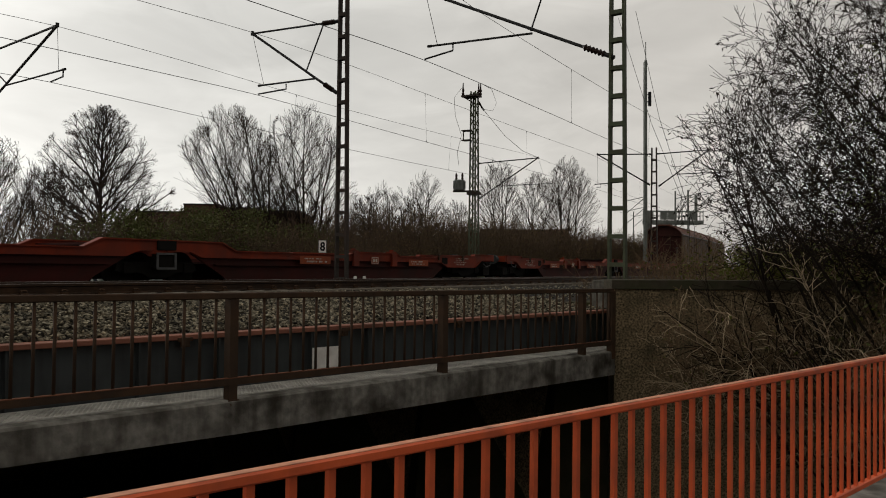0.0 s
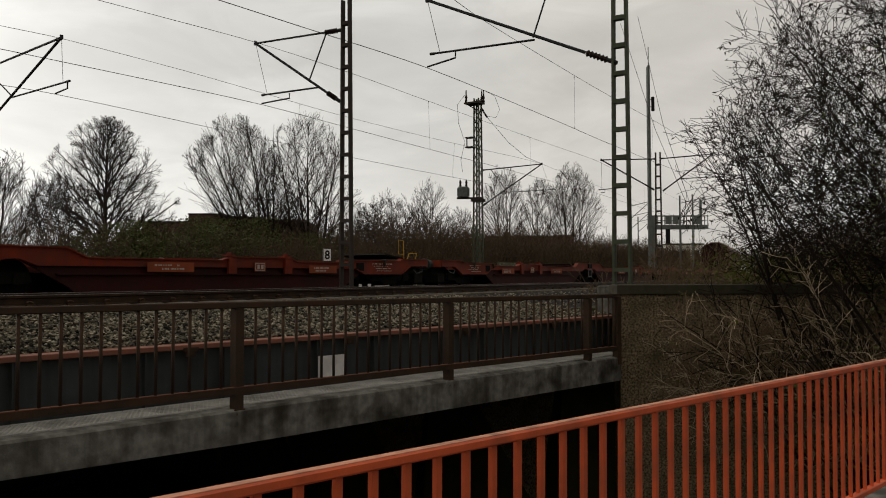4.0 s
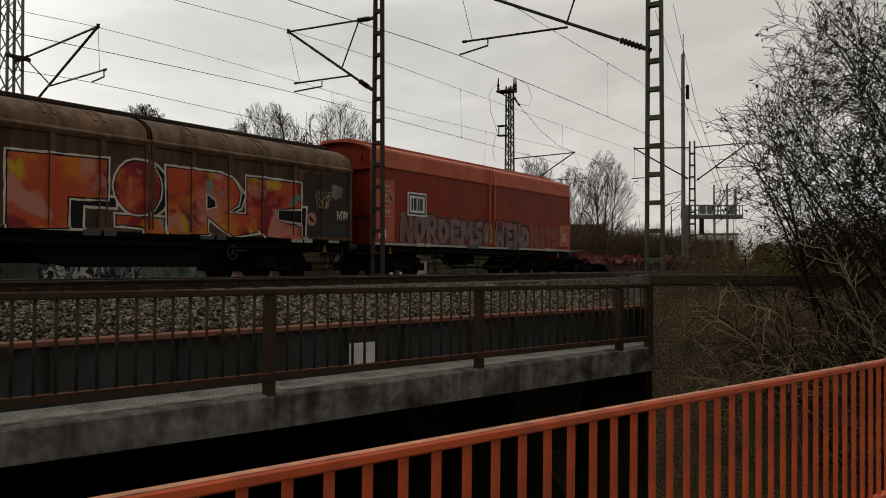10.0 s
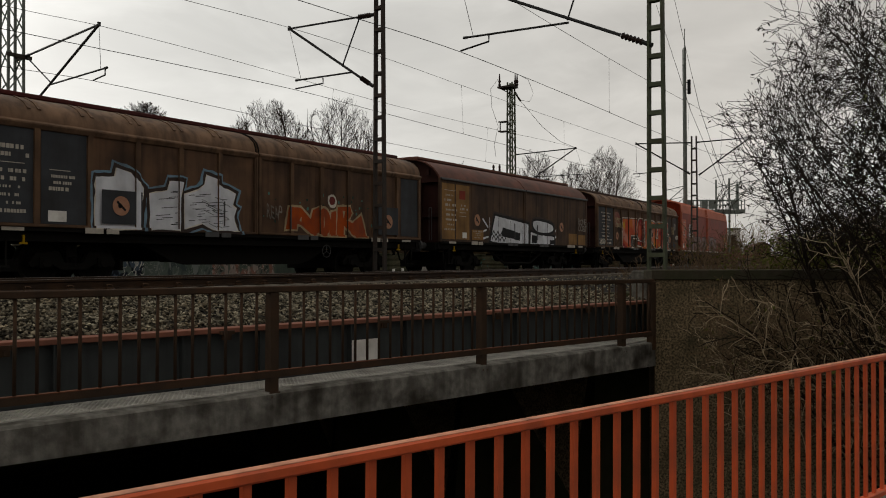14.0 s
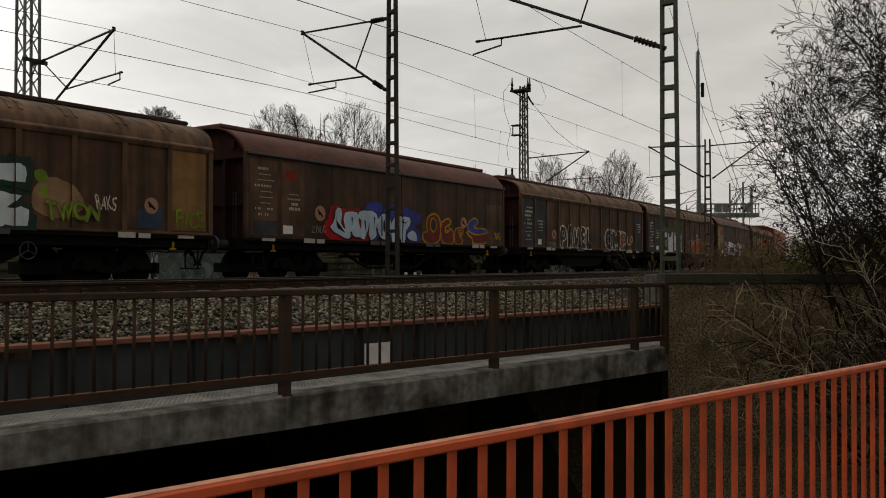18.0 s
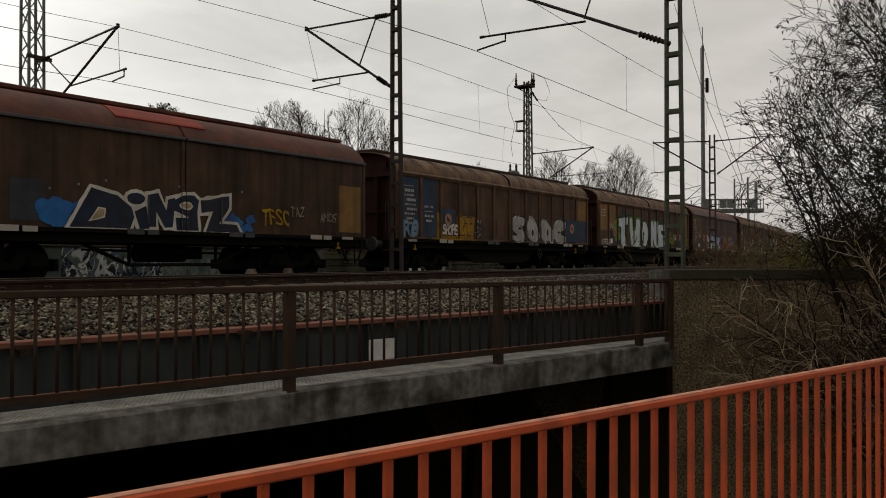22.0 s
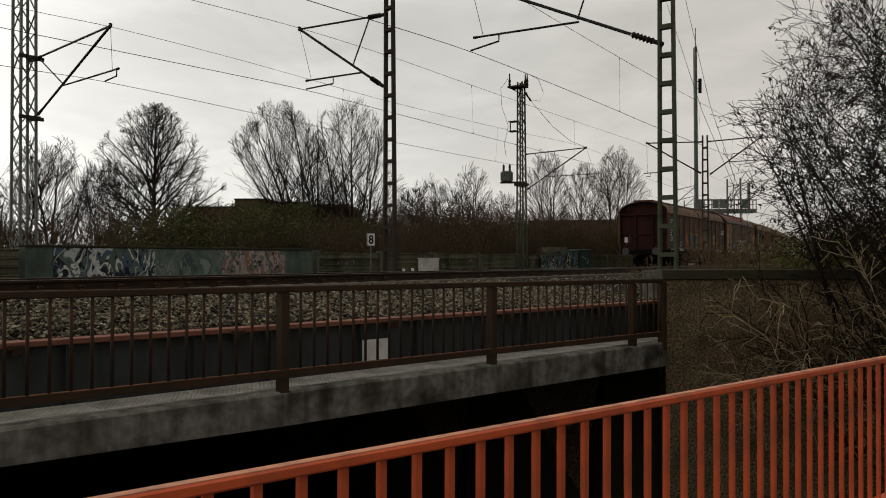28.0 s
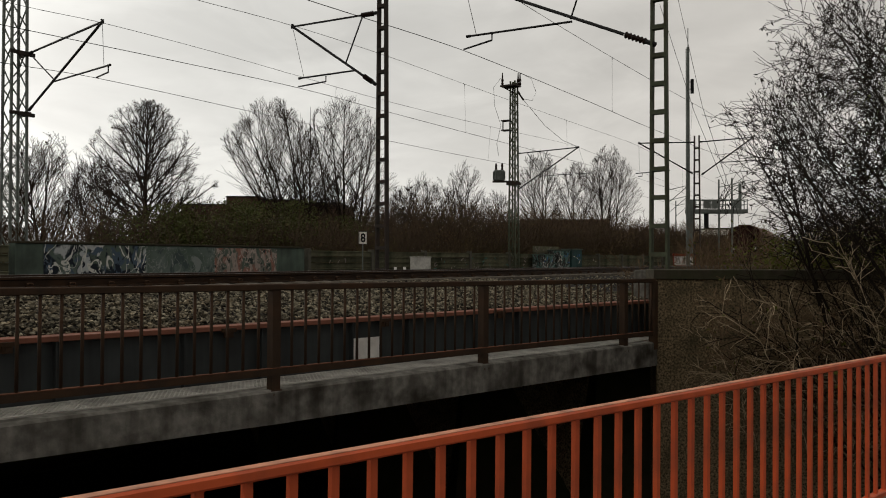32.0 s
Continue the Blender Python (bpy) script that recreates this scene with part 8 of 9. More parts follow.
    for y in (-0.4, 0.4):
        part("chord", Geo().box(-0.4, 4.5, y - 0.06, y + 0.06, 5.62, 5.86).box(-0.4, 4.5, y - 0.03, y + 0.03, 5.52, 5.62), GALV, root)
        part("hand_rail", Geo().box(-0.4, 4.5, y - 0.03, y + 0.03, 6.6, 6.66).box(-0.4, 4.5, y - 0.02, y + 0.02, 6.22, 6.26), GALV, root)
        for k in range(9):
            part("rail_post", Geo().box(-0.36 + 0.6 * k, -0.3 + 0.6 * k, y - 0.03, y + 0.03, 5.86, 6.6), GALV, root)
    for k in (0, 2, 3, 6):
        part("mesh_panel", Geo().box(-0.28 + 0.6 * k, 0.22 + 0.6 * k, -0.43, -0.42, 5.9, 6.55), GALV, root)
    part("leg", Geo().box(3.9, 4.1, -0.1, 0.1, 5.86, 8.0), GALV, root)
    part("signal", Geo().box(0.95, 1.3, -0.45, -0.3, 4.3, 5.5).box(1.08, 1.16, -0.4, -0.35, 5.5, 5.62), BLACK, root, "black signal head")
    for x, y, h in ((95, 34, 9.5), (104, 37, 9), (88, 26, 9), (112, 33, 8.5), (82, 23, 8.5), (130, 45, 10)):
        r = thing("far_mast", "slim grey mast far along the railway", "mast", pose(x, y, 0.9), group="far masts")
        part("shaft", Geo().box(-0.07, 0.07, -0.07, 0.07, 0, h), GALV, r)
        part("arm", Geo().beam((0, 0, h - 0.8), (0, -2.6, h - 0.3), 0.07, 0.07).beam((0, 0, h - 2.4), (0, -2.6, h - 0.3), 0.07, 0.07), GALV, r)


lineside()

# ---- trees and bushes ----


def segs_mesh(name, segs, material, sides=3):
    """Tapered sticks, all in one mesh."""
    s = np.array([(*a, *b, r0, r1) for a, b, r0, r1 in segs], float)
    a, b, r0, r1 = s[:, 0:3], s[:, 3:6], s[:, 6], s[:, 7]
    d = b - a
    d /= np.maximum(1e-9, np.linalg.norm(d, axis=1))[:, None]
    ref = np.where(np.abs(d[:, 2:3]) < 0.9, [[0, 0, 1.0]], [[1.0, 0, 0]])
    u = np.cross(d, ref)
    u /= np.linalg.norm(u, axis=1)[:, None]
    w = np.cross(d, u)
    n = len(s)
    V = np.zeros((n, 2 * sides, 3))
    for k in range(sides):
        q = 2 * math.pi * k / sides
        o = u * math.cos(q) + w * math.sin(q)
        V[:, k] = a + o * r0[:, None]
        V[:, sides + k] = b + o * r1[:, None]
    quad = np.array([(k, (k + 1) % sides, sides + (k + 1) % sides, sides + k) for k in range(sides)])
    F = (np.arange(n)[:, None, None] * 2 * sides + quad[None]).reshape(-1, 4)
    me = bpy.data.meshes.new(name)
    me.from_pydata(V.reshape(-1, 3).tolist(), [], F.tolist())
    me.materials.append(material)
    return me


def branch(rng, p, d, length, r, depth, segs, tips, up=0.25, wander=0.22, kids=(3, 5), angle=0.75, shrink=0.62, thin=0.004, inside=None):
    """One limb and, from it, smaller ones."""
    n = max(1, int(1 + depth))
    step = length / n
    p = Vector(p)
    d = Vector(d).normalized()
    pts = [(p.copy(), r)]
    for i in range(n):
        d = (d + Vector((rng.gauss(0, wander), rng.gauss(0, wander), rng.gauss(0, wander) + up * 0.3))).normalized()
        q = p + d * step
        if inside and not inside(q):
            if i == 0:
                return
            break
        r1 = r * (1 - 0.7 * (i + 1) / n)
        segs.append((tuple(p), tuple(q), pts[-1][1], max(r1, thin)))
        p = q
        pts.append((p.copy(), max(r1, thin)))
    tips.append(tuple(p))
    n = len(pts) - 1
    if depth <= 0:
        return
    m = rng.randint(*kids)
    turn = rng.uniform(0, 6.28)
    e1 = d.cross(Vector((0.3, 0.2, 1))).normalized()
    e2 = d.cross(e1)
    for c in range(m):
        k = 0.12 + 0.8 * (c + rng.random()) / m
        i = min(n - 1, int(k * n))
        q = pts[i][0].lerp(pts[i + 1][0], k * n - i)
        turn += 2.4 + rng.uniform(-0.5, 0.5)
        side = e1 * math.cos(turn) + e2 * math.sin(turn)
        a = rng.uniform(0.7, 1.15) * angle
        nd = d * math.cos(a) + side * math.sin(a)
        branch(rng, q, nd, length * shrink * rng.uniform(0.8, 1.15) * (1.3 - 0.85 * k), pts[i][1] * 0.6, depth - 1, segs, tips, up, wander, kids, angle, shrink, thin, inside)


AWAYV = Vector((0.73, 0.68, 0))
VIEWLEFT = Vector((-0.68, 0.73, 0))       # across the line from the footbridge to the trees


def bare_tree(x, y, z, height, spread, seed, stems=1, label="bare leafless tree with a fine rounded crown", low=0.1, dense=1.0, tops=(-1.0, 1.0), thin=0.0085):
    """A leafless tree. One stem: limbs leave the trunk wide and low and curve up into a round crown. Several: stems that fan out from the foot, their tips spread over tops metres."""
    rng = random.Random(seed)
    root = thing("bare_tree", label, "tree", pose(x, y, z), group="bare trees")
    trunk, limbs, tips = [], [], []
    n = 10
    middle, half = (0, spread) if stems == 1 else ((tops[0] + tops[1]) / 2, (tops[1] - tops[0]) / 2 + spread * 0.3)

    def dome(q):
        """Whether a place lies in the rounded crown."""
        wide = half * min(1.0, 1.3 - 0.62 * q.z / height)
        return ((q.dot(VIEWLEFT) - middle) / wide) ** 2 + (q.dot(AWAYV) / wide) ** 2 + ((q.z - 0.45 * height) / (0.56 * height)) ** 2 < 1
    for s in range(stems):
        r0 = height * (0.019 if stems == 1 else 0.0105)
        L = height if stems == 1 else height * rng.uniform(0.84, 1.0)
        foot = Vector((0, 0, -0.4)) if stems == 1 else VIEWLEFT * rng.uniform(-0.5, 0.5) + AWAYV * rng.uniform(-0.6, 0.6) + Vector((0, 0, -0.4))
        off = Vector((0.1, 0, 0)) if stems == 1 else VIEWLEFT * (tops[0] + (tops[1] - tops[0]) * (s + rng.uniform(0.15, 0.85)) / stems) + AWAYV * rng.uniform(-1.6, 1.6)
        if stems > 1:
            L *= 1 - 0.1 * (off.length / max(1.0, abs(tops[0]), abs(tops[1]))) ** 2
        pts = [(foot, r0)]
        for i in range(n):
            f = (i + 1) / n
            q = foot + off * f ** 0.8 + Vector((rng.gauss(0, 0.05), rng.gauss(0, 0.05), L * f))
            r1 = max(thin, r0 * (1 - 0.93 * f))
            trunk.append((tuple(pts[-1][0]), tuple(q), pts[-1][1], r1))
            pts.append((q, r1))
        m = int((30 if stems == 1 else 12) * dense)
        for k in range(m):
            f = low + (0.98 - low) * (k + rng.random()) / m
            i = min(n - 1, int(f * n))
            base = pts[i][0].lerp(pts[i + 1][0], f * n - i)
            a = k * 2.4 + rng.uniform(-0.4, 0.4)
            # long limbs low down, short and steep ones towards the tip, as far as the dome of the crown
            d = Vector((math.cos(a), math.sin(a), (0.5 if stems == 1 else 0.95) + 1.1 * f ** 1.1)).normalized()
            reach = 0.3
            while reach < (9 if stems == 1 else spread) and dome(base + d * reach):
                reach += 0.15
            reach *= rng.uniform(0.9, 1.0)
            if stems == 1:
                branch(rng, base, d, reach, pts[i][1] * 0.4 + 0.022, 3, limbs, tips, up=0.09, wander=0.03, kids=(5, 6), angle=0.58, shrink=0.5, thin=thin, inside=dome)
            else:
                branch(rng, base, d, reach, pts[i][1] * 0.36 + 0.008, 2, limbs, tips, up=0.06, wander=0.025, kids=(4, 6), angle=0.45, shrink=0.52, thin=thin, inside=dome)
    for s in range(stems):
        part("trunk", segs_mesh("trunk", trunk[s * n:s * n + n], BARK, 7), None, root)
    part("crown", segs_mesh("crown", limbs, TWIG, 3), None, root)
    return root


def leaves_mesh(name, places, seed, size, material, droop=0.3, slim=0.28):
    """Small folded leaves, one at each place."""
    g = np.random.default_rng(seed)
    P = np.array(places, float)
    n = len(P)
    s = (size * g.uniform(0.6, 1.3, n))[:, None]
    a = g.normal(0, 1, (n, 3)) * (1, 1, 0.7) - (0, 0, droop)
    a /= np.linalg.norm(a, axis=1)[:, None]
    b = np.cross(a, g.normal(0, 1, (n, 3)))
    b /= np.linalg.norm(b, axis=1)[:, None]
    c = np.cross(a, b)
    V = np.stack([P, P + a * s * 0.5 + b * s * slim + c * s * 0.06, P + a * s, P + a * s * 0.5 - b * s * slim + c * s * 0.06], 1).reshape(-1, 3)
    k = np.arange(n)[:, None] * 4
    F = np.concatenate([k + (0, 1, 2), k + (0, 2, 3)], 1).reshape(-1, 3)
    return raw_mesh(name, V.tolist(), F.tolist(), material)


def build_trees():
    bare_tree(39.1, 52.7, 1.5, 11.7, 5.3, 11, low=0.12, dense=1.6, thin=0.008)
    bare_tree(40.6, 37.4, 1.4, 10.6, 4.2, 23, stems=8, low=0.1, dense=1.3, tops=(-0.2, 6.0), thin=0.0088, label="bare leafless tree whose many stems lean apart")
    bare_tree(42.3, 36.6, 1.4, 11.2, 4.4, 37, stems=5, low=0.14, dense=1.2, tops=(-2.4, 2.6), thin=0.0088, label="bare leafless tree with a few upright stems")
    bare_tree(71.0, 37.6, 1.5, 11.0, 5.4, 41, stems=3, low=0.25, tops=(-1.2, 1.2), dense=1.2, thin=0.0115, label="slender bare tree with an open crown beyond the slab fence")
    bare_tree(79.4, 34.2, 1.5, 11.6, 6.2, 43, stems=4, low=0.22, tops=(-1.9, 1.9), dense=1.2, thin=0.0115, label="bare tree with an open spreading crown beyond the slab fence")
    bare_tree(74.5, 35.4, 1.5, 9.8, 5.0, 44, stems=3, low=0.22, tops=(-1.4, 1.4), thin=0.0115, label="bare tree with an open crown beyond the slab fence")
    bare_tree(61.5, 40.0, 1.5, 8.8, 4.6, 71, stems=3, low=0.2, tops=(-1.6, 1.0), label="low spreading bare tree beyond the slab fence")
    for x, y, h, s, t in ((31.0, 46.5, 6.4, 53, 1.4), (28.2, 47.0, 6.9, 59, 1.8), (25.2, 45.0, 7.2, 60, 1.6), (22.0, 46.0, 7.4, 61, 1.8), (35.0, 46.5, 6.6, 67, 1.3), (27.0, 40.0, 6.0, 62, 1.6), (23.5, 39.0, 6.4, 63, 1.6),
                          (50.0, 36.5, 6.2, 73, 1.6), (53.0, 37.5, 7.0, 79, 1.6), (56.0, 37.0, 6.2, 83, 1.5), (64.0, 38.0, 6.4, 89, 1.5), (46.5, 35.0, 5.4, 97, 1.2), (46.0, 40.5, 6.4, 98, 1.4)):
        bare_tree(x, y, 1.5, h, h * 0.5, s, stems=4, dense=0.62, low=0.2, tops=(-t, t), thin=0.0095, label="low tangled bare tree behind the walls")


build_trees()


def build_thicket():
    """Tangled undergrowth behind the walls."""
    rng = random.Random(77)
    segs, tips = [], []
    spots = []
    for i in range(560):
        x = rng.uniform(8, 104)
        y = 27.4 + rng.random() ** 1.6 * 13
        h = rng.uniform(1.7, 2.8) + 0.06 * (y - 27)
        if x > 40:
            h *= 1.5
        elif x < 25 and i % 2:
            continue
        spots.append((x, y, h))
    for x, y, h in spots:
        for _ in range(6):
            branch(rng, (x + rng.gauss(0, 0.6), y + rng.gauss(0, 0.5), 0.9), (rng.gauss(0, 0.3), rng.gauss(0, 0.3), 1), h * rng.uniform(0.7, 1.1), 0.026, 2, segs, tips, up=0.2, wander=0.1, kids=(4, 6), angle=0.55, shrink=0.5, thin=0.0092)
    ob = new("thicket", segs_mesh("thicket", segs, UNDERGROWTH, 3))
    tagged(ob, "tangled bare brown undergrowth behind the walls", "thicket", kind="stuff")
    g = np.random.default_rng(4)
    places = []
    for x, y, h in spots:
        n = 720 if x > 40 else (70 if x < 25 else 300)
        places.append(np.stack([x + g.normal(0, 1.0, n), y + g.normal(0, 0.9, n), 1.0 + np.minimum(1.0, np.abs(g.normal(0, 0.46, n))) * h], 1))
    ob = new("thicket_leaves", leaves_mesh("thicket_leaves", np.concatenate(places), 3, 0.125, BROWNLEAF, -0.5, 0.16))
    tagged(ob, "withered brown leaves and sprays in the undergrowth", "leaves", kind="stuff")
    places = []
    for cx, cy, w, h, n in ((25.2, 33, 1.5, 2.9, 9000), (27.6, 34, 1.6, 2.6, 9000), (30.2, 33.5, 1.9, 3.4, 13000), (32.6, 35, 2.0, 3.5, 14000), (35.0, 34, 2.2, 3.6, 13000), (38.0, 33, 2.2, 2.9, 9000),
                            (20.1, 28.6, 0.9, 2.1, 2200), (22.9, 28.4, 1.0, 2.7, 6500), (24.2, 28.8, 1.0, 2.3, 3500), (26.9, 28.6, 1.3, 2.8, 6000), (29.4, 29.0, 1.3, 2.4, 3000)):
        a = g.normal(0, 0.5, n)
        places.append(np.stack([cx + a * w, cy + g.normal(0, 0.8, n), 1.0 + np.minimum(1.1, np.abs(g.normal(0, 0.55, n))) * h * np.maximum(0.3, 1 - np.abs(a) * 0.45)], 1))
    ob = new("evergreen_bushes", leaves_mesh("evergreen_bushes", np.concatenate(places), 4, 0.14, LEAF))
    tagged(ob, "dull green bushes behind the graffiti wall", "bush", kind="stuff")
    # distant woods
    segs, tips = [], []
    for i in range(110):
        x, y = rng.uniform(15, 230), rng.uniform(72, 110)
        branch(rng, (x, y, 1), (rng.gauss(0, 0.1), rng.gauss(0, 0.1), 1), rng.uniform(4, 8.5), 0.1, 2, segs, tips, up=0.3, wander=0.1, kids=(6, 9), angle=0.6, shrink=0.5)
    ob = new("distant_woods", segs_mesh("distant_woods", segs, TWIG, 3))
    tagged(ob, "distant bare woods along the skyline", "woods", kind="stuff")


BROWNLEAF = mat("withered_brown_leaf", (0.15, 0.105, 0.068), (0.066, 0.068, 0.034), rough=0.9, scale=0.5, amount=0.9, bump=0)
build_thicket()


LEFT = Vector((-0.56, 0.83, 0))       # along the shrub, towards the railway bridge
AWAY = Vector((0.83, 0.56, 0))


def crown_edge(z):
    """How far the shrub reaches towards the bridge at height z."""
    for (z0, s0), (z1, s1) in zip(CROWN, CROWN[1:]):
        if z <= z1:
            return s0 + (s1 - s0) * (z - z0) / (z1 - z0)
    return 0.3


CROWN = [(-4.0, 2.4), (1.0, 2.5), (2.4, 2.8), (3.4, 3.05), (4.0, 3.2), (4.5, 3.25), (4.9, 2.3), (6.0, 1.8), (7.4, 1.3), (9.5, 0.5)]


def shrub_at(s, d, z):
    """A place s metres towards the bridge and d metres back from the shrub's middle."""
    return Vector((16.66, 1.22, z)) + LEFT * s + AWAY * d


def bough(rng, p, d, length, r, depth, out, curl, step, thin, inside=None, leafy=None, wander=0.09):
    """An evenly curved bough with smaller ones off both its sides by turns."""
    n = max(3, int(length / step))
    turn = rng.uniform(0, 6.28)
    slack = 0.2 - 1.0 * rng.random() ** 2
    for i in range(n):
        d = (d + Vector((rng.gauss(0, wander), rng.gauss(0, wander), rng.gauss(curl, wander * 0.9)))).normalized()
        q = p + d * (length / n)
        if inside and not inside(q, slack):
            break
        r1 = max(thin, r * (1 - 0.85 / n))
        out.append((tuple(p), tuple(q), r, r1))
        if depth > 0 and i >= 1 and rng.random() < 0.8:
            turn += 2.7 + rng.uniform(-0.5, 0.5)
            e = d.cross(Vector((0.3, 0.2, 1))).normalized()
            side = e * math.cos(turn) + d.cross(e) * math.sin(turn)
            a = rng.uniform(0.5, 0.9)
            bough(rng, p.lerp(q, rng.random()), d * math.cos(a) + side * math.sin(a), length * rng.uniform(0.3, 0.5) * (1.2 - 0.7 * i / n), max(thin, r1 * 0.6), depth - 1, out, curl, step * 0.85, thin, inside, leafy, wander)
        p, r = q, r1
        if depth == 0 and leafy and rng.random() < 0.5:
            leafy(p)


def build_near_bush():
    """The large shrub before the abutment wall, half bare, with dark narrow leaves."""
    rng = random.Random(19)
    root = thing("large_shrub", "large half-bare shrub with dark narrow leaves before the abutment wall", "shrub", pose(0, 0, 0))
    twigs = []

    def inside(p, slack):
        q = p - Vector((16.66, 1.22, 0))
        return q.dot(LEFT) < crown_edge(p.z) + slack

    dark, olive = [], []

    def leafy(p):
        """Hanging leaves at the tips of the finest twigs."""
        s = (p - Vector((16.66, 1.22, 0))).dot(LEFT)
        if p.z > 1.7 and rng.random() < 0.5:
            for _ in range(rng.randint(1, 4)):
                dark.append((p.x + rng.gauss(0, 0.045), p.y + rng.gauss(0, 0.045), p.z + rng.gauss(0, 0.045)))
        if s < 0.7 and 1.2 < p.z < 5.5 and rng.random() < 0.12:
            for _ in range(4):
                olive.append((p.x + rng.gauss(0, 0.09), p.y + rng.gauss(0, 0.09), p.z + rng.gauss(0, 0.09)))

    for k in range(35):
        # stems from the bank, leaning towards the bridge
        s0 = -5.6 + 6.4 * (k + rng.random()) / 31
        lean = rng.uniform(0.1, 0.4) + (0.2 if s0 > -1.5 else 0)
        slim = k > 30       # a few slim stems that lean far out
        if slim:
            s0, lean = -0.7 + 0.45 * (k - 31), rng.uniform(0.36, 0.44)
        foot = shrub_at(s0, rng.gauss(0.2, 0.7), -2.9)
        own = []
        d = (Vector((0, 0, 1)) + LEFT * lean + AWAY * rng.gauss(0, 0.09)).normalized()
        n = 24
        step = rng.uniform(9.5, 13.0) / n
        path = [foot]
        for i in range(n):
            d = (d + Vector((rng.gauss(0, 0.05), rng.gauss(0, 0.05), 0)) + LEFT * rng.gauss(0.012, 0.04)).normalized()
            if not inside(path[-1] + d * step, 0.05):
                break
            path.append(path[-1] + d * step)
        r0 = rng.uniform(0.028, 0.052) * (0.45 + 0.55 * len(path) / n)
        radius = [max(0.006, r0 * (1 - 0.9 * (i / (len(path) - 1)) ** 1.3)) for i in range(len(path))]
        flip = 1
        for i, (p, q) in enumerate(zip(path, path[1:])):
            own.append((tuple(p), tuple(q), radius[i], radius[i + 1]))
            d = (q - p).normalized()
            for _ in range(rng.choice((0, 0, 1) if slim else (1, 2, 2, 2) if s0 < -1.4 else (0, 1, 1, 1)) if q.z > 1.0 else int(rng.random() < 0.1)):
                flip = -flip
                side = (LEFT * (flip * rng.uniform(0.3, 1.0) + 0.25) + AWAY * rng.gauss(0, 0.8)).normalized()
                a = rng.uniform(0.5, 0.95)
                bough(rng, p.lerp(q, rng.random()), d * math.cos(a) + side * math.sin(a), rng.uniform(1.5, 3.2) * (1.15 - 0.45 * i / n), radius[i + 1] * 0.5 + 0.002, 2, twigs, rng.uniform(-0.05, 0.035), 0.165, 0.005, inside, leafy)
        part("stem", segs_mesh("stem", own, BARK, 6), None, root)
    part("branch_work", segs_mesh("branch_work", twigs, BARK, 3), None, root)
    part("foliage", leaves_mesh("foliage", dark, 6, 0.094, DEADLEAF, 1.1, 0.165), None, root, "dark narrow withered leaves")
    part("foliage", leaves_mesh("foliage", olive, 7, 0.08, LEAF, 0.6, 0.25), None, root, "sparse dull olive leaves")
    # tangled brown growth on the bank behind the wall
    segs, tips2 = [], []
    for _ in range(420):
        u = rng.random()
        x, y = 22 + 14 * u + rng.gauss(0, 1.2), 5.6 - 3.6 * u + rng.gauss(0, 1.6)
        branch(rng, (x, y, 0.9), (rng.gauss(0, 0.4), rng.gauss(0, 0.4), 1), rng.uniform(0.7, 1.7) * (0.85 + 1.3 * u), 0.012, 2, segs, tips2, up=0.1, wander=0.15, kids=(4, 6), angle=0.7, shrink=0.5, thin=0.005)
    ob = new("bank_growth", segs_mesh("bank_growth", segs, DRYBROWN, 3))
    tagged(ob, "tangled brown dry growth on the bank behind the wall", "thicket", kind="stuff")
    # low bushes with green leaves at the foot of the shrub and behind it
    places = []
    for s, d, z, w, h, n in ((-0.3, -0.8, 0.3, 0.5, 0.5, 700), (-1.4, 0.2, 0.9, 0.7, 0.7, 1500), (-1.8, 1.0, 3.0, 0.9, 1.2, 1300)):
        for _ in range(n):
            p = shrub_at(s + rng.gauss(0, w), d + rng.gauss(0, 0.5), z + rng.gauss(0, h))
            places.append(tuple(p))
    ob = new("low_green_leaves", leaves_mesh("low_green_leaves", places, 12, 0.085, LEAF, 0.4, 0.3))
    tagged(ob, "dull green leaves about the foot of the shrub", "leaves", kind="stuff")
    places = []
    for s, d, z, w, h, n in ((0.2, 3.0, 1.75, 0.6, 0.28, 1500), (0.9, 3.4, 1.8, 0.45, 0.2, 800), (-0.9, 2.6, 2.3, 0.5, 0.4, 600)):
        for _ in range(n):
            places.append(tuple(shrub_at(s + rng.gauss(0, w), d + rng.gauss(0, 0.4), z + rng.gauss(0, h))))
    ob = new("green_tufts", leaves_mesh("green_tufts", places, 13, 0.09, YELLOWLEAF, 0.4, 0.26))
    tagged(ob, "yellow-green leafy tufts behind the shrub on the bank", "leaves", kind="stuff")
    # brambles and dry stems before the wall
    segs, tips, dark, bare = [], [], [], []
    along = (WALL0 - WALL1).to_3d().normalized()

    def clear(p, slack):
        return (p.xy - WALL0).dot((WALL1 - WALL0).normalized()) > 0.3

    def sprig(p):
        tips.append(tuple(p))

    for k in range(230):
        f = 0.12 + 0.86 * rng.random()
        p = WALL0.lerp(WALL1, f)
        off = rng.uniform(0.25, 2.0)
        b = Vector((p.x - 0.856 * off, p.y - 0.517 * off, rng.uniform(-1.9, 0.1)))
        tan = k % 3 == 0
        d = along * rng.uniform(-0.2, 1.0) + Vector((rng.gauss(0, 0.2), rng.gauss(0, 0.2), rng.uniform(0.5, 1.3)))
        bough(rng, b, d.normalized(), rng.uniform(1.2, 3.0) * (0.6 + 0.5 * f), rng.uniform(0.006, 0.011 if tan else 0.017), 2, segs if tan else dark, rng.uniform(-0.09, 0.01), 0.15, 0.0055, clear, sprig, 0.17)
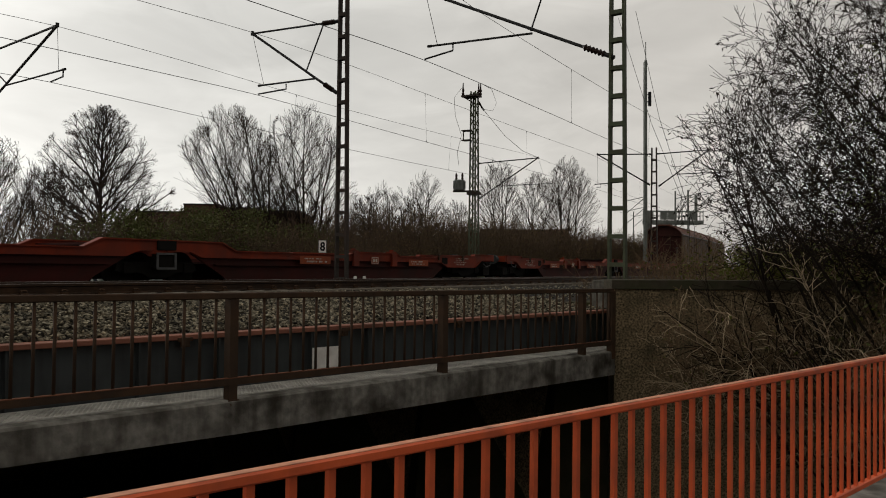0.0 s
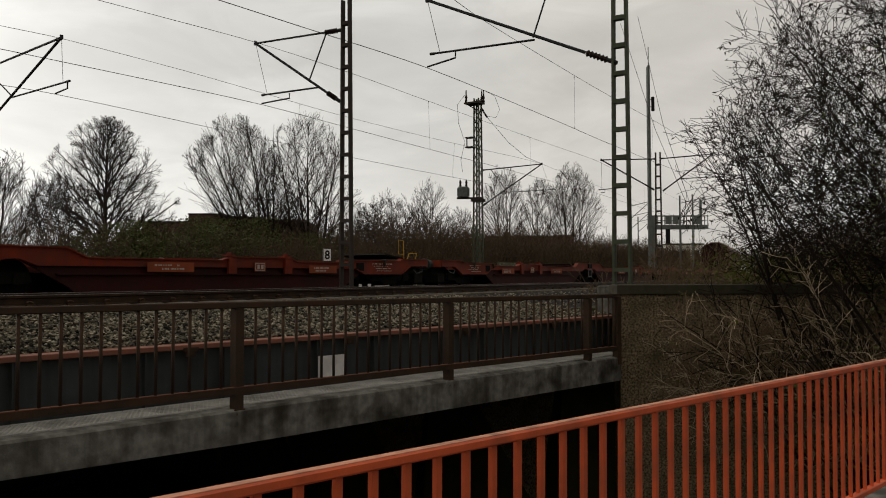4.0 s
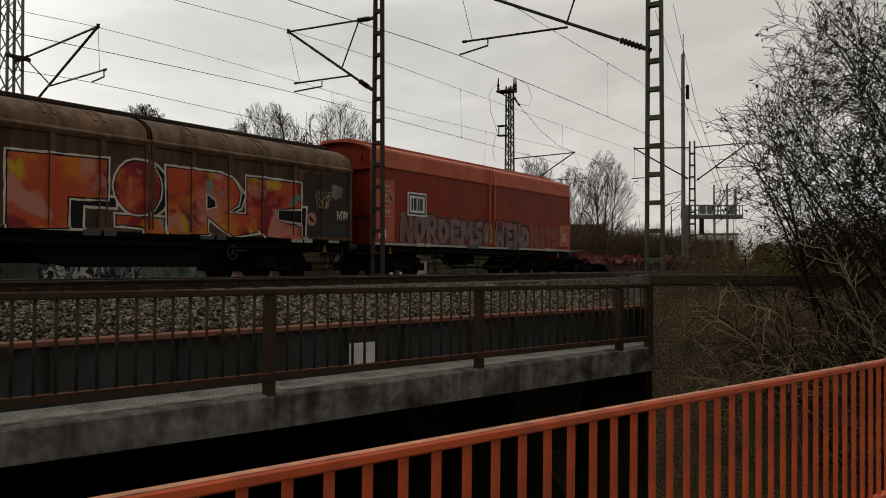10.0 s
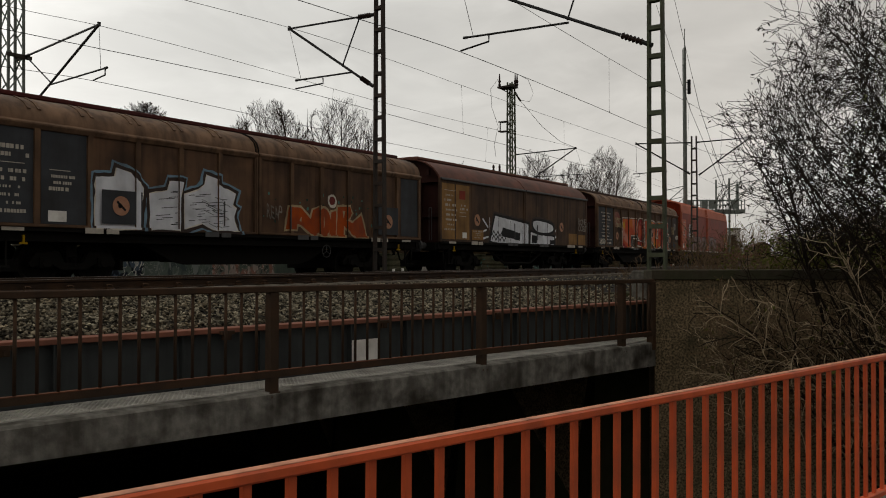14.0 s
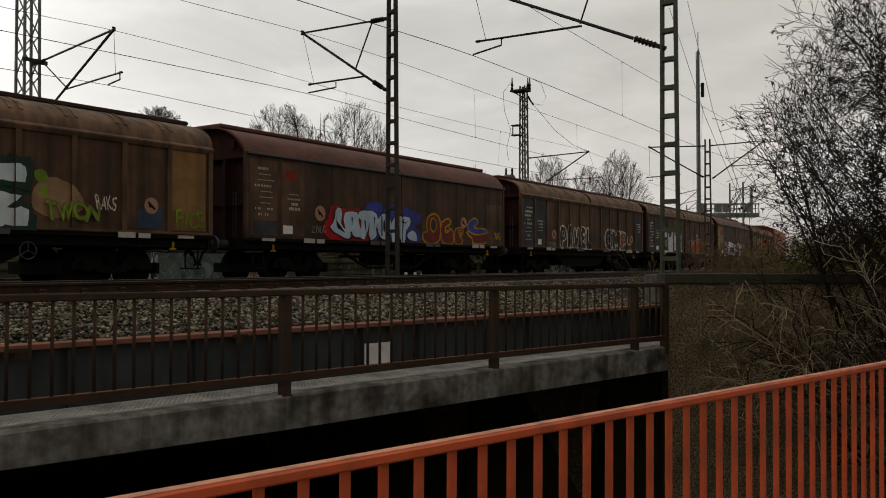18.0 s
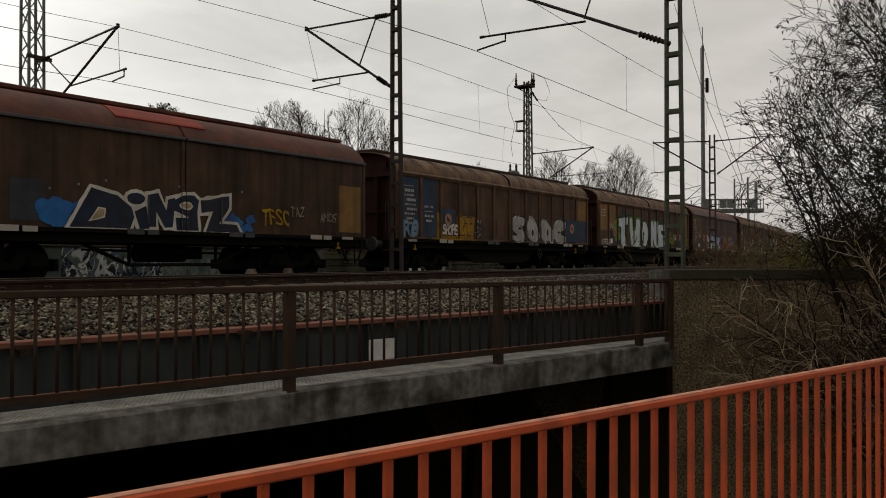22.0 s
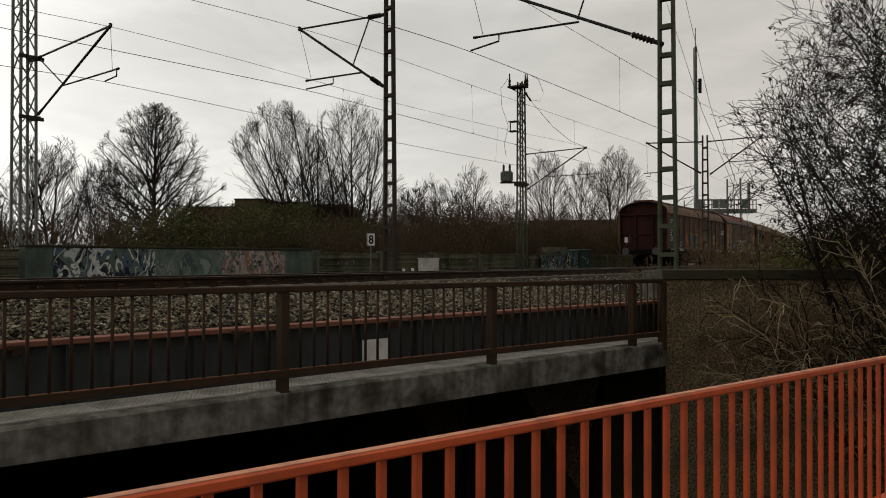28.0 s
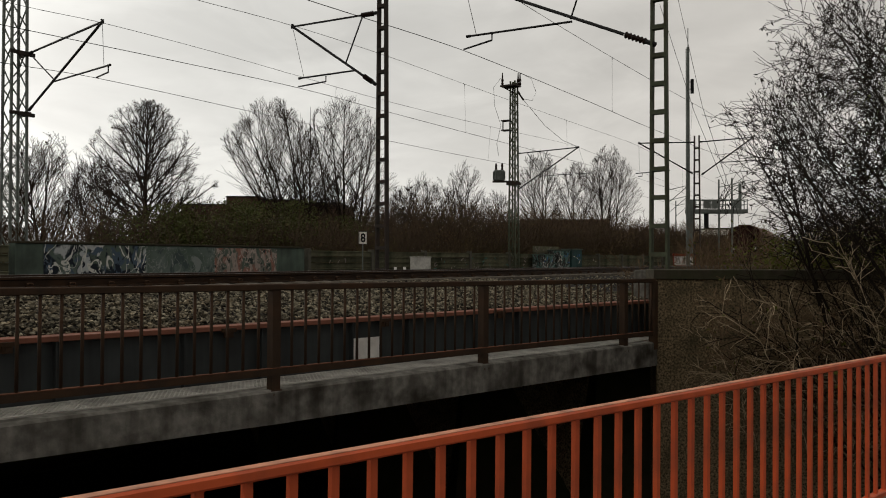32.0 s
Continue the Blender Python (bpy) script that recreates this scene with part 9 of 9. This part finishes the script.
    for k in range(9):
        # stout dark stems that lean towards the bridge
        p = WALL0.lerp(WALL1, rng.uniform(0.28, 0.85))
        bough(rng, Vector((p.x - 0.9, p.y - 0.54, -1.8)), (along * rng.uniform(0.4, 0.9) + Vector((0, 0, 1))).normalized(), rng.uniform(2.8, 4.2), rng.uniform(0.016, 0.024), 2, bare, rng.uniform(-0.03, 0.0), 0.2, 0.006, clear, None, 0.1)
    for k in range(7):
        # pale upright stems
        p = WALL0.lerp(WALL1, 0.55 + 0.06 * k + rng.uniform(0, 0.05))
        bough(rng, Vector((p.x - 0.6, p.y - 0.36, -2.4)), Vector((rng.gauss(0, 0.12), rng.gauss(0, 0.12), 1)).normalized(), rng.uniform(3.4, 4.6), 0.021, 1, segs, 0.0, 0.4, 0.006)
    ob = new("brambles", segs_mesh("brambles", segs, BRAMBLE, 3))
    tagged(ob, "pale dry bramble stems before the abutment wall", "brambles", kind="stuff")
    ob = new("leaning_stems", segs_mesh("leaning_stems", bare, BARK, 4))
    tagged(ob, "dark bare branching stems leaning before the abutment wall", "stems", kind="stuff")
    ob = new("dark_brambles", segs_mesh("dark_brambles", dark, DRYBROWN, 3))
    tagged(ob, "dark brown bramble tangle before the abutment wall", "brambles", kind="stuff")
    places = [(p[0], p[1], p[2]) for p in tips if rng.random() < 0.08]
    for cx, cy, cz, n, w in ((23.5, 3.6, 1.9, 700, 1.3), (25.5, 2.0, 1.8, 900, 1.4), (21.5, 5.0, 1.5, 700, 0.9), (17.0, 0.6, 0.6, 420, 0.7), (18.0, -0.6, 0.2, 420, 0.8)):
        for _ in range(n):
            places.append((cx + rng.gauss(0, w), cy + rng.gauss(0, w), cz + rng.gauss(0, 0.35)))
    ob = new("ivy_leaves", leaves_mesh("ivy_leaves", places, 8, 0.085, YELLOWLEAF))
    tagged(ob, "sparse yellow-green leaves among the stems", "leaves", kind="stuff")


DRYBROWN = mat("dry_brown_stems", (0.17, 0.125, 0.085), (0.06, 0.043, 0.03), rough=0.9, scale=2.5, bump=0)
build_near_bush()


motions()
